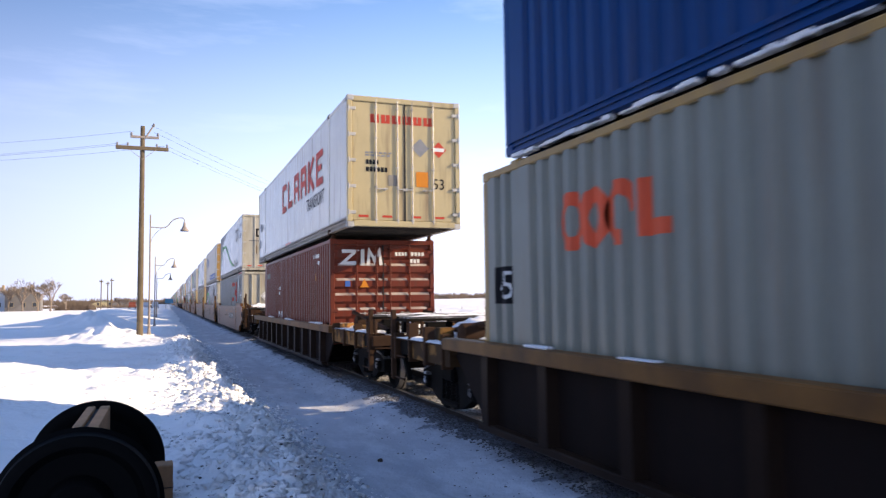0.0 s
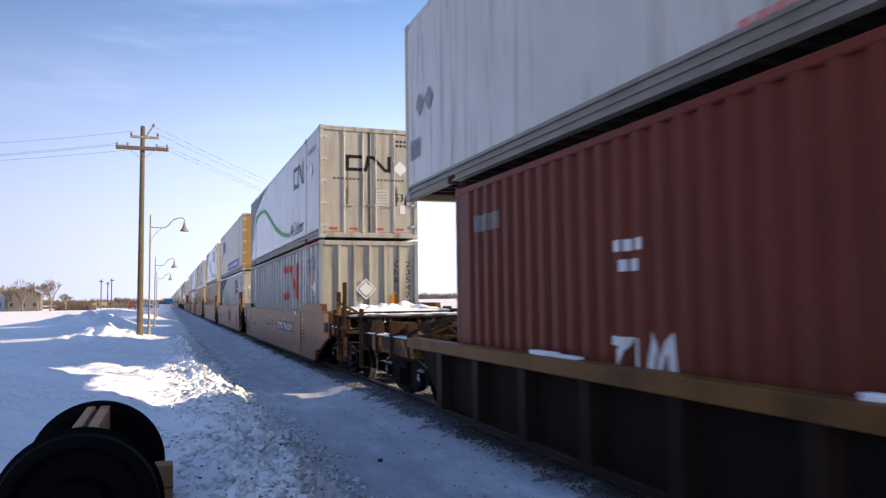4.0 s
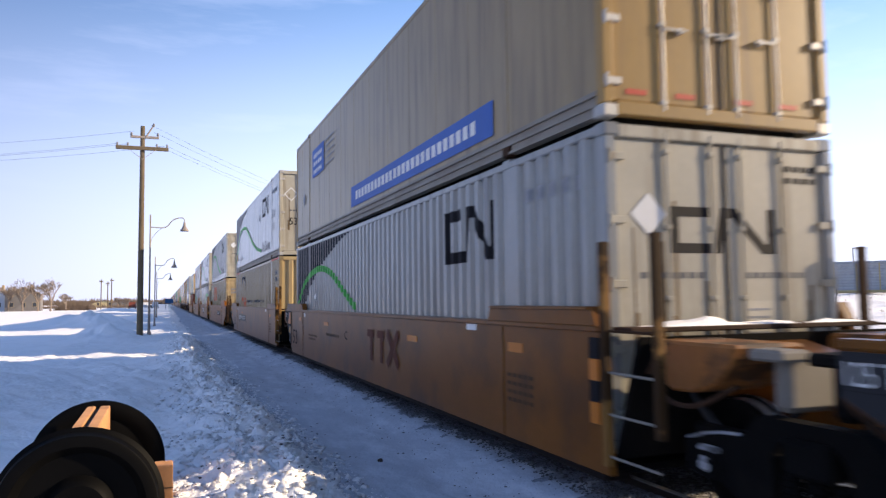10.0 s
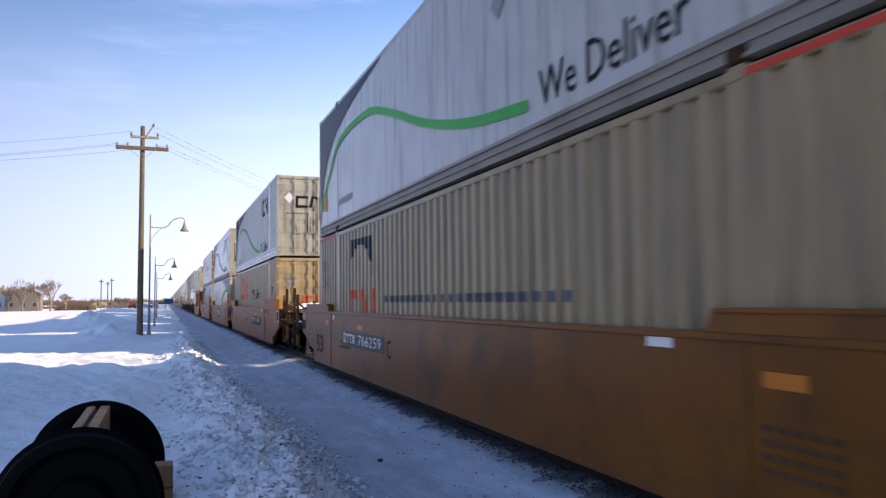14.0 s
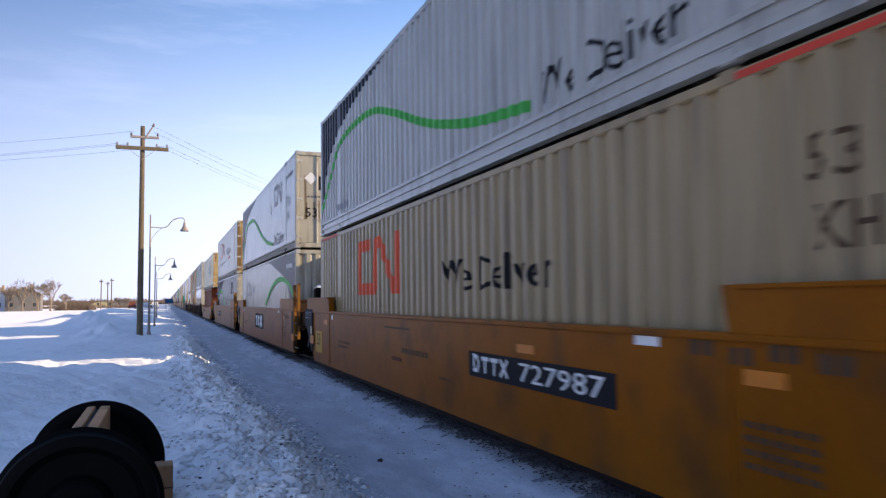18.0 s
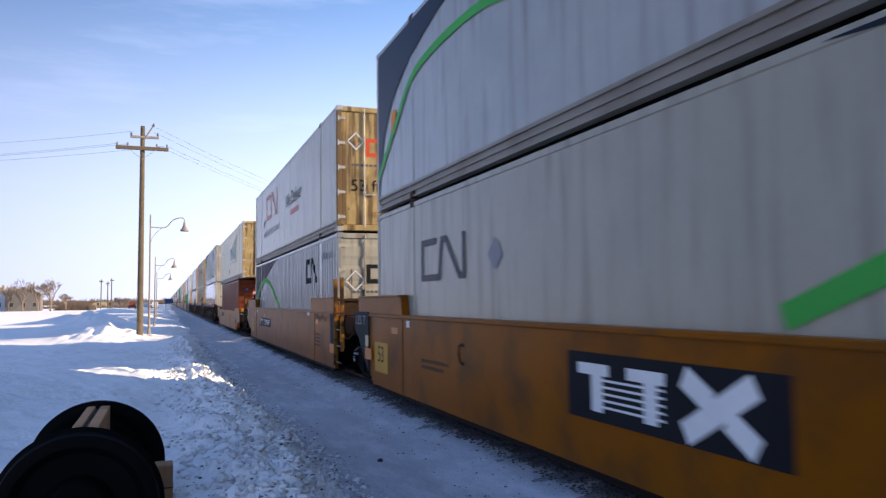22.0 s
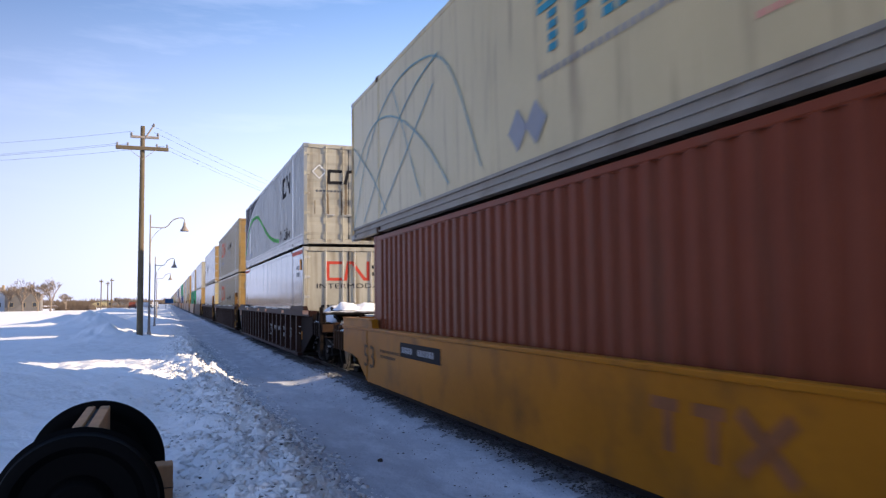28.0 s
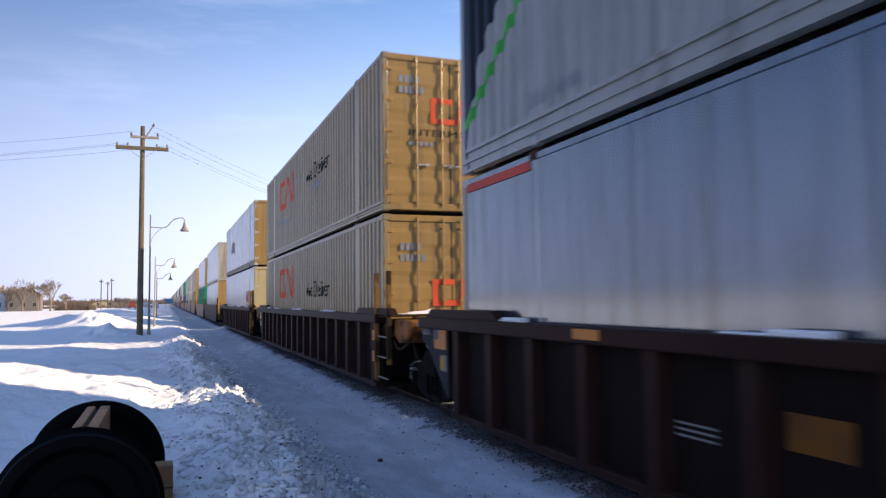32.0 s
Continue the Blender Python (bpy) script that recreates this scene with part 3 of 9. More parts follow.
def add_prism(bm, poly, axis, lo, hi):
    """A polygon of two coordinates drawn out along the axis ("x": the polygon is (y, z); "y": (x, z); "z": (x, y))."""
    put = {"x": lambda u, w, t: (t, u, w), "y": lambda u, w, t: (u, t, w), "z": lambda u, w, t: (u, w, t)}[axis]
    a = [bm.verts.new(put(u, w, lo)) for u, w in poly]
    b = [bm.verts.new(put(u, w, hi)) for u, w in poly]
    n = len(poly)
    for i in range(n):
        bm.faces.new((a[i], a[(i + 1) % n], b[(i + 1) % n], b[i]))
    bm.faces.new(a[::-1])
    bm.faces.new(b)


def mesh_of(name, bm, material, smooth=False):
    bmesh.ops.recalc_face_normals(bm, faces=bm.faces)
    me = bpy.data.meshes.new(name)
    bm.to_mesh(me)
    bm.free()
    me.materials.append(material)
    if smooth:
        me.shade_smooth()
        me.set_sharp_from_angle(angle=radians(35))
    return me


def part(name, bm, material, parent, label="", at=(0, 0, 0), smooth=False):
    """Links a bmesh as one mesh object under a thing or a part."""
    ob = new(name, mesh_of(name, bm, material, smooth))
    ob.parent = parent
    ob.location = at
    if label:
        ob["label"] = label
    return ob


CACHE = {}


def piece(name, key, build, material, parent, at=(0, 0, 0), label="", smooth=False):
    """The same, but alike pieces share one mesh."""
    k = (key, material.name)
    if k not in CACHE:
        bm = bmesh.new()
        build(bm)
        CACHE[k] = mesh_of(name, bm, material, smooth)
    ob = new(name, CACHE[k])
    ob.parent = parent
    ob.location = at
    if label:
        ob["label"] = label
    return ob


def thing(name, label, category, group="", kind="", at=(0, 0, 0), rz=0.0):
    ob = new(name)
    ob.empty_display_size = 0.3
    ob.matrix_basis = pose(*at, 0, 0, rz)
    return tagged(ob, label, category, group, kind)


# lettering with the built-in font, made once before anything else
TEXT = {}
for body in ("53", "45", "53 ft", "We Deliver", "TRANSPORT", "INTERMODAL", "A", "C", "766259", "727987", "125 T", "XHC", "CN", "RU", "235", "473", "N", "R", "U", "2", "3", "5", "4", "7"):
    fc = bpy.data.curves.new("text", "FONT")
    fc.body, fc.size, fc.align_x, fc.align_y, fc.resolution_u = body, 1.0, "LEFT", "BOTTOM_BASELINE", 2
    fo = new("text", fc)
    tm = bpy.data.meshes.new_from_object(fo.evaluated_get(bpy.context.evaluated_depsgraph_get()))
    co = np.zeros(len(tm.vertices) * 3)
    tm.vertices.foreach_get("co", co)
    co = co.reshape(-1, 3)
    lo, hi = co.min(0), co.max(0)
    TEXT[body] = ([((x - lo[0]) / (hi[0] - lo[0]), (y - lo[1]) / (hi[1] - lo[1])) for x, y, _ in co], [tuple(f.vertices) for f in tm.polygons])
    bpy.data.objects.remove(fo)
    bpy.data.curves.remove(fc)
    bpy.data.meshes.remove(tm)


# ---------------------------------------------------------------- containers
W = 1.30  # half width of a container
MOVERS = []  # things that travel with the train: (thing, x, y at the start, z)


def ribbon(pts, w):
    """Quads of an even band along pts, mitred at its bends."""
    pts = [Vector(p) for p in pts]
    out = []
    for i, p in enumerate(pts):
        a = (p - pts[i - 1]).normalized() if i else None
        b = (pts[i + 1] - p).normalized() if i + 1 < len(pts) else None
        if a is None:
            n = Vector((-b.y, b.x))
            k = 1.0
        elif b is None:
            n = Vector((-a.y, a.x))
            k = 1.0
        else:
            n = Vector((-(a + b).y, (a + b).x))
            n = n.normalized() if n.length > 1e-6 else Vector((-a.y, a.x))
            k = min(2.2, 1 / max(0.3, n.dot(Vector((-a.y, a.x)))))
        out.append((p + n * (k * w / 2), p - n * (k * w / 2)))
    return [[a[0], b[0], b[1], a[1]] for a, b in zip(out[:-1], out[1:])]


def band(pts, w0, w1):
    """A band with a width that changes along pts."""
    n = len(pts) - 1
    q = []
    for i in range(n):
        wa, wb = w0 + (w1 - w0) * i / n, w0 + (w1 - w0) * (i + 1) / n
        (ua, va), (ub, vb) = pts[i], pts[i + 1]
        q.append([(ua, va - wa / 2), (ub, vb - wb / 2), (ub, vb + wb / 2), (ua, va + wa / 2)])
    return q


def smooth_curve(pts, n=8):
    """Points of a soft curve through pts (Catmull-Rom)."""
    out = []
    for i in range(len(pts) - 1):
        p = [Vector(pts[max(0, min(len(pts) - 1, i + k))]) for k in (-1, 0, 1, 2)]
        for j in range(n):
            t = j / n
            out.append(0.5 * ((2 * p[1]) + (p[2] - p[0]) * t + (2 * p[0] - 5 * p[1] + 4 * p[2] - p[3]) * t * t + (3 * p[1] - p[0] - 3 * p[2] + p[3]) * t ** 3))
    out.append(Vector(pts[-1]))
    return [tuple(v) for v in out]


def rect(u, v, w, h):
    return [[(u, v), (u + w, v), (u + w, v + h), (u, v + h)]]


def bars(u, v, w, h, n, gap=0.28):
    """A row of plain bars in place of small lettering."""
    s = w / n
    return [q for i in range(n) for q in rect(u + i * s, v, s * (1 - gap), h)]


def diamond(u, v, r):
    return [[(u - r, v), (u, v - r), (u + r, v), (u, v + r)]]


def lettering(body, u, v, w, h):
    pts, faces = TEXT[body]
    return [[(u + pts[i][0] * w, v + pts[i][1] * h) for i in f] for f in faces]


def zigzag_mark(u, v, w, h, s):
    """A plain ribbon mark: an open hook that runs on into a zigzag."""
    pts = [(0.36 * w, h - s / 2), (s / 2, h - s / 2), (s / 2, s / 2), (0.44 * w, s / 2), (0.50 * w, h - s / 2), (0.60 * w, h - s / 2), (0.88 * w, s / 2), (w - s / 2, s / 2), (w - s / 2, h)]
    return ribbon([(u + a, v + b) for a, b in pts], s)


def side_profile(style, L, posts):
    """Outer line (y, x) of a container's side, from one end to the other."""
    if style == "smooth":
        out, y = [(0.11, -W + 0.012)], 0.11
        seams = [0.62 + 1.22 * i for i in range(int((L - 0.6) / 1.22) + 1)]
        marks = sorted([(s, 0.012, -W + 0.009) for s in seams] + [(q, 0.055, -W + 0.002) for q in posts])
        for c, hw, x in marks:
            if c - hw - 0.02 <= y or c + hw > L - 0.13:
                continue
            out += [(c - hw - 0.006, -W + 0.012), (c - hw, x), (c + hw, x), (c + hw + 0.006, -W + 0.012)]
            y = c + hw
        return out + [(L - 0.11, -W + 0.012)]
    if style == "rib":
        out, y = [(0.11, -W + 0.045)], 0.11
        n = int((L - 0.8) / 0.61)
        for c in sorted([0.45 + (L - 0.9) * i / n for i in range(n + 1)] + list(posts)):
            hw, x = (0.075, -W + 0.002) if c in posts else (0.030, -W + 0.006)
            if c - hw - 0.03 <= y:
                continue
            out += [(c - hw - 0.012, -W + 0.045), (c - hw, x), (c + hw, x), (c + hw + 0.012, -W + 0.045)]
            y = c + hw
        return out + [(L - 0.11, -W + 0.045)]
    # trapezoid corrugation
    pitch, out, y = 0.278 if style == "corr" else 0.36, [(0.11, -W + 0.006)], 0.16
    depth = 0.058 if style == "corr" else 0.030
    while y + pitch < L - 0.12:
        if any(abs(y + pitch / 2 - q) < 0.20 for q in posts):
            y += 0.04
            continue
        out += [(y, -W + 0.006), (y + 0.14 * pitch, -W + depth), (y + 0.50 * pitch, -W + depth), (y + 0.64 * pitch, -W + 0.006)]
        y += pitch
    return out + [(L - 0.11, -W + 0.006)]


def flag(ob):
    """Fine print too small to pick apart is one joined part."""
    if ob.name.split(".")[0].endswith(("_stencil", "_text", "_print", "scrape", "underframe", "small_mark", "slogan", "word", "_number", "striped_mark")):
        ob["kind"] = "stuff"
    return ob


class Surface:
    """Where prints lie on a container: its near side (u from the far end) or its door end (u from the outer edge)."""

    def __init__(self, ob, L, H, prof, sink=0.0):
        self.sink = sink
        self.ob, self.L, self.H, self.prof = ob, L, H, prof
        self.ys = [p[0] for p in prof]
        self.xs = [p[1] for p in prof]

    def side(self, name, polys, material, label="", lift=0.005):
        bm = bmesh.new()
        for q in polys:
            bm.faces.new([bm.verts.new((0, self.L - u, v)) for u, v in q])
        bmesh.ops.remove_doubles(bm, verts=bm.verts, dist=1e-5)
        lo, hi = min(v.co.y for v in bm.verts), max(v.co.y for v in bm.verts)
        if max(self.xs) - min(self.xs) > 0.015:
            for y in self.ys:
                if lo < y < hi:
                    bmesh.ops.bisect_plane(bm, geom=bm.verts[:] + bm.edges[:] + bm.faces[:], plane_co=(0, y, 0), plane_no=(0, 1, 0))
            for v in bm.verts:
                v.co.x = float(np.interp(v.co.y, self.ys, self.xs)) - lift
        else:
            for v in bm.verts:
                v.co.x = min(self.xs) - lift
        return flag(part(name, bm, material, self.ob, label))

    def rail(self, name, u, w, material, label=""):
        """A strip painted on the top rail."""
        bm = bmesh.new()
        add_box(bm, -W - 0.003, -W + 0.01, self.L - u - w, self.L - u, self.H - 0.082, self.H - 0.030)
        return part(name, bm, material, self.ob, label)

    def end(self, name, polys, material, label="", depth=-0.012):
        bm = bmesh.new()
        for q in polys:
            bm.faces.new([bm.verts.new((u - W, depth + self.sink, v)) for u, v in q])
        return flag(part(name, bm, material, self.ob, label))


def container(label, L, H, style, side_mat, end_kind, end_mat, x, y0, z, rail_mat=None, post_at=None, low_rail=0.17, group="containers on the train", far_off=False, lock=0.035):
    """A shipping container; its door end faces the camera's side. Returns its Surface."""
    stacked = z < 1.2 and not far_off
    H -= lock if stacked else 0
    ob = thing("shipping_container", label, "shipping container", group)
    MOVERS.append((ob, x, y0, z))
    rail_mat = rail_mat or side_mat
    # white and grey boxes take the sun-warmed paint on their ends
    end_mat = M["door"] if end_mat in (M["white"], M["grey"]) else end_mat
    posts = (post_at, L - post_at) if post_at else ()
    prof = side_profile(style, L, posts)
    top = H - 0.085

    def panel(bm):
        o1 = [bm.verts.new((x_, y_, low_rail)) for y_, x_ in prof]
        o2 = [bm.verts.new((x_, y_, top)) for y_, x_ in prof]
        i1 = [bm.verts.new((-W + 0.075, y_, low_rail)) for y_, _ in prof]
        i2 = [bm.verts.new((-W + 0.075, y_, top)) for y_, _ in prof]
        for i in range(len(prof) - 1):
            for a, b in ((o1, o2), (i1, i2)):
                bm.faces.new((a[i], a[i + 1], b[i + 1], b[i]))
            bm.faces.new((o1[i], i1[i], i1[i + 1], o1[i + 1]))
            bm.faces.new((o2[i], i2[i], i2[i + 1], o2[i + 1]))
        for i in (0, -1):
            bm.faces.new((o1[i], o2[i], i2[i], i1[i]))

    key = (style, L, H, post_at, low_rail)
    piece("side_panel", ("side", key), panel, side_mat, ob)
    piece("side_panel", ("side", key), panel, side_mat, ob, (0, L, 0)).rotation_euler.z = math.pi
    if far_off:
        def whole_frame(bm):
            for s in (-1, 1):
                a, b = sorted((s * W, s * (W - 0.11)))
                add_box(bm, a, b, 0.12, L - 0.12, 0.02, low_rail + 0.012)
                add_box(bm, a, b, 0.12, L - 0.12, H - 0.095, H - 0.012)
                for y in (0, L - 0.12):
                    add_box(bm, a, b, y, y + 0.12, 0, H)
            for y in (0, L - 0.1):
                add_box(bm, -W + 0.11, W - 0.11, y, y + 0.1, 0.02, 0.15)
                add_box(bm, -W + 0.11, W - 0.11, y, y + 0.1, H - 0.13, H - 0.012)
        piece("frame", ("wholeframe", L, H, low_rail), whole_frame, end_mat, ob)
    for s in () if far_off else (-1, 1):
        a, b = sorted((s * W, s * (W - 0.11)))
        m0, m1, t0 = 0.05 + 0.42 * (low_rail - 0.08), 0.05 + 0.62 * (low_rail - 0.08), low_rail - 0.03
        edge_line = [(0, 0.02), (0, 0.05), (0.03, 0.05), (0.03, m0), (0.006, m0), (0.006, m1), (0.03, m1), (0.03, t0), (0, t0), (0, low_rail + 0.012), (0.11, low_rail + 0.012), (0.11, 0.02)] if low_rail > 0.12 else [(0, 0.02), (0, low_rail + 0.012), (0.11, low_rail + 0.012), (0.11, 0.02)]
        piece("bottom_rail", ("lowrail", L, low_rail, s), lambda bm: add_prism(bm, [(s * (W - d), v) for d, v in edge_line], "y", 0.125, L - 0.125), M["rail"] if style == "smooth" else rail_mat, ob)
        piece("top_rail", ("toprail", L, H, s), lambda bm: add_box(bm, a, b, 0.12, L - 0.12, H - 0.095, H - 0.012, 0.012), M["rail"] if style == "rib" else rail_mat, ob)
        for y in (0, L - 0.12):
            piece("corner_post", ("post", H, s), lambda bm: add_box(bm, a, b, 0, 0.12, 0.12, H - 0.12, 0.012), rail_mat if style != "smooth" else end_mat, ob, (0, y, 0))
        for y in (0, L - 0.18):
            for zz in (0, H - 0.12):
                def casting(bm):
                    c0, c1 = sorted((s * (W + 0.004), s * (W - 0.15)))
                    add_box(bm, c0, c1, -0.004, 0.178, 0, 0.12, 0.015)
                piece("corner_casting", ("cast", s), casting, M["silver"] if style == "smooth" else rail_mat, ob, (0, y, zz))
        for q in posts:
            for zz in (0, H - 0.1):
                piece("lift_casting", ("lift", s), lambda bm: add_box(bm, *sorted((s * (W + 0.006), s * (W - 0.1))), -0.09, 0.09, 0, 0.115, 0.015), M["rust"] if style == "smooth" else rail_mat, ob, (0, q, zz))
    piece("roof", ("roof", L), lambda bm: (add_box(bm, -W + 0.1, W - 0.1, 0.1, L - 0.1, -0.06, -0.035), [add_box(bm, -W + 0.2, W - 0.2, 0.3 + 0.6 * i, 0.62 + 0.6 * i, -0.035, -0.020) for i in range(int((L - 0.7) / 0.6))]), side_mat, ob, (0, 0, H))
    flag(piece("underframe", ("under", L), lambda bm: (add_box(bm, -W + 0.11, W - 0.11, 0.1, L - 0.1, 0.13, 0.16), [add_box(bm, -W + 0.1, W - 0.1, 0.34 + 0.35 * i, 0.40 + 0.35 * i, 0.03, 0.13) for i in range(int((L - 0.6) / 0.35))]), M["under"], ob))
    for y in () if far_off else (0, L - 0.1):
        piece("end_sill", ("sill",), lambda bm: add_box(bm, -W + 0.14, W - 0.14, 0, 0.1, 0.02, 0.15, 0.012), end_mat, ob, (0, y, 0))
        piece("end_header", ("header",), lambda bm: add_box(bm, -W + 0.14, W - 0.14, 0, 0.1, -0.13, -0.012, 0.012), end_mat, ob, (0, y, H))
    if stacked:
        for s in (-1, 1):
            for q in posts or (0.09, L - 0.09):
                piece("twist_lock", ("twist", lock), lambda bm: add_lathe(bm, [(-0.003, 0.085), (0.018, 0.085), (0.018, 0.05), (lock, 0.05)], "z", 10), M["rust"], ob, (s * (W - 0.1), q, H))
    zt = H - 0.13

    def plain_end(bm):
        if end_kind == "ribs":
            add_box(bm, -W + 0.10, W - 0.10, 0.055, 0.085, 0.15, zt)
        else:
            n, line = 8, [(-W + 0.10, 0.085), (-W + 0.10, 0.055)]
            for i in range(n):
                c = -1.05 + 2.1 * (i + 0.5) / n
                line += [(c - 0.105, 0.055), (c - 0.055, 0.010), (c + 0.055, 0.010), (c + 0.105, 0.055)]
            add_prism(bm, line + [(W - 0.10, 0.055), (W - 0.10, 0.085)], "z", 0.15, zt)

    far = piece("end_panel", ("panel", end_kind if end_kind in ("ribs", "corr") else "corr", H), plain_end, side_mat, ob, (0, L, 0))
    far.rotation_euler.z = math.pi
    if end_kind in ("ribs", "corr"):
        piece("end_panel", ("panel", end_kind, H), plain_end, end_mat, ob)
        if end_kind == "ribs":
            for i in range(5):
                piece("end_rib", ("endrib", H), lambda bm: add_box(bm, -0.034, 0.034, 0.0, 0.055, 0.15, zt, 0.012), end_mat, ob, (-0.80 + 0.4 * i, 0, 0))
    else:
        for s in (-1, 1):
            def leaf(bm):
                a, b = (0.012, W - 0.115)
                a, b = (a, b) if s > 0 else (-b, -a)
                if end_kind == "ribbed":
                    n = 6 if L < 13 else max(4, int((H - 0.4) / 0.48))
                    dip = 0.066 if L < 13 else 0.028
                    hh = (zt - 0.25) / n
                    line = [(0.085, 0.155), (dip, 0.155)]
                    for i in range(n):
                        c = 0.20 + hh * (i + 0.5)
                        line += [(dip, c - hh * 0.36), (0.012, c - hh * 0.20), (0.012, c + hh * 0.20), (dip, c + hh * 0.36)]
                    add_prism(bm, line + [(dip, zt - 0.005), (0.085, zt - 0.005)], "x", a, b)
                else:
                    add_box(bm, a, b, 0.036, 0.085, 0.155, zt - 0.005, 0.012)
            door = piece("door", ("leaf", end_kind, H, L < 13, s), leaf, end_mat, ob)
            if end_kind == "ribbed" and L < 13 and not far_off and end_mat == M["red_brown"]:
                hh = (zt - 0.25) / 6
                for i in range(5):
                    for q0, q1 in ((0.03, 0.14), (0.20, 0.63), (0.69, W - 0.13)):
                        c, q1 = 0.20 + hh * (i + 0.5), q1 - 0.05 * ((i * 7 + int(q0 * 50)) % 3) * 0.6
                        piece("ledge_frost", ("frost", H, i, s, q0), lambda bm: add_prism(bm, [(0.013, c + hh * 0.195), (0.013, c + hh * 0.215), (0.060, c + hh * 0.375), (0.066, c + hh * 0.36)], "x", *sorted((s * q0, s * q1))), M["ledge_dust"], door, label="pale frost and dust on the ledge")
            for k, r in enumerate(() if far_off else (0.17, 0.66)):
                ry = 0.008 if end_kind == "plain" else -0.012

                def rod(bm):
                    add_tube(bm, (0, ry, 0.09), (0, ry, H - 0.06), 0.016, None, 8)
                    for f in (0.03, 0.30, 0.46, 0.70, 0.955):
                        add_box(bm, -0.030, 0.030, ry - 0.018, 0.046, 0.06 + f * (H - 0.2), 0.105 + f * (H - 0.2), 0.008)
                rd = piece("lock_rod", ("rod", H, end_kind), rod, M["silver"] if style == "smooth" else end_mat, door, (s * r, 0, 0), "galvanised lock rod")
                piece("rod_handle", ("handle", s, end_kind), lambda bm: (add_box(bm, *sorted((0.0, -s * 0.26)), ry - 0.03, ry - 0.014, -0.010, 0.014, 0.004), add_box(bm, *sorted((-s * 0.17, -s * 0.22)), ry - 0.024, 0.045, -0.03, 0.03, 0.008)), M["silver"], door, (s * r, 0, 0.84 if L > 13 else 0.72))
            n = 5
            for i in range(0 if far_off else n):
                piece("hinge", ("hinge", s), lambda bm: (add_box(bm, *sorted((s * (W - 0.012), s * (W - 0.19))), -0.008, 0.03, -0.035, 0.035, 0.008), add_tube(bm, (s * (W - 0.03), -0.010, -0.06), (s * (W - 0.03), -0.010, 0.06), 0.016, None, 6)), M["silver"] if style == "smooth" else end_mat, door, (0, 0, 0.32 + (H - 0.62) * i / (n - 1)))
        piece("gasket", ("gasket", H), lambda bm: add_box(bm, -0.015, 0.015, 0.02, 0.06, 0.155, zt - 0.005), M["rubber"], ob)
    return Surface(ob, L, H, prof, 0.042 if end_kind == "plain" else 0.016 if end_kind == "ribbed" else 0.0)


def wave_livery(s, mark_u=12.15, side=True):
    """Dark corner sweep, green wave and slogan on a domestic container's side."""
    H = s.H
    edge = smooth_curve([(0.12, 0.20), (0.55, 1.35), (1.5, 2.05), (3.2, 2.50), (5.6, H - 0.10)], 8)
    quads = []
    for (ua, va), (ub, vb) in zip(edge[:-1], edge[1:]):
        quads.append([(ua, va), (ub, vb), (ub, H - 0.09), (ua, H - 0.09)])
    s.side("corner_sweep", quads, M["navy"], "dark navy painted corner sweep")
    wave = smooth_curve([(0.14, 0.6), (1.2, 1.35), (2.3, 1.95), (4.6, 2.0), (6.2, 1.62), (7.9, 1.05), (9.6, 0.66), (11.2, 0.47)], 7)
    s.side("wave_stripe", ribbon([(u, v) for u, v in wave], 0.13), M["livery_green"], "bright green wave stripe", 0.009)
    s.side("slogan", lettering("We Deliver", 11.45, 0.38, 2.3, 0.38), M["print_black"], "dark slogan lettering")


def arch_livery(s):
    """Green arch and dark corner at the far end of a container."""
    H = s.H
    edge = smooth_curve([(0.12, 0.2), (1.2, 1.15), (2.9, 2.0), (5.4, H - 0.25), (6.6, H - 0.10)], 7)
    s.side("corner_sweep", [[a, b, (b[0], H - 0.09), (a[0], H - 0.09)] for a, b in zip(edge[:-1], edge[1:])], M["navy"], "dark navy painted corner sweep")
    arch = smooth_curve([(0.15, 1.12), (1.3, 1.78), (3.0, 2.10), (4.6, 1.98), (6.2, 1.45), (7.15, 1.15)], 7)
    s.side("arch_stripe", ribbon(arch, 0.15), M["livery_green"], "green arch stripe", 0.009)
    s.side("diamond_placard", diamond(2.9, 1.42, 0.16), M["diamond"], "", 0.012)


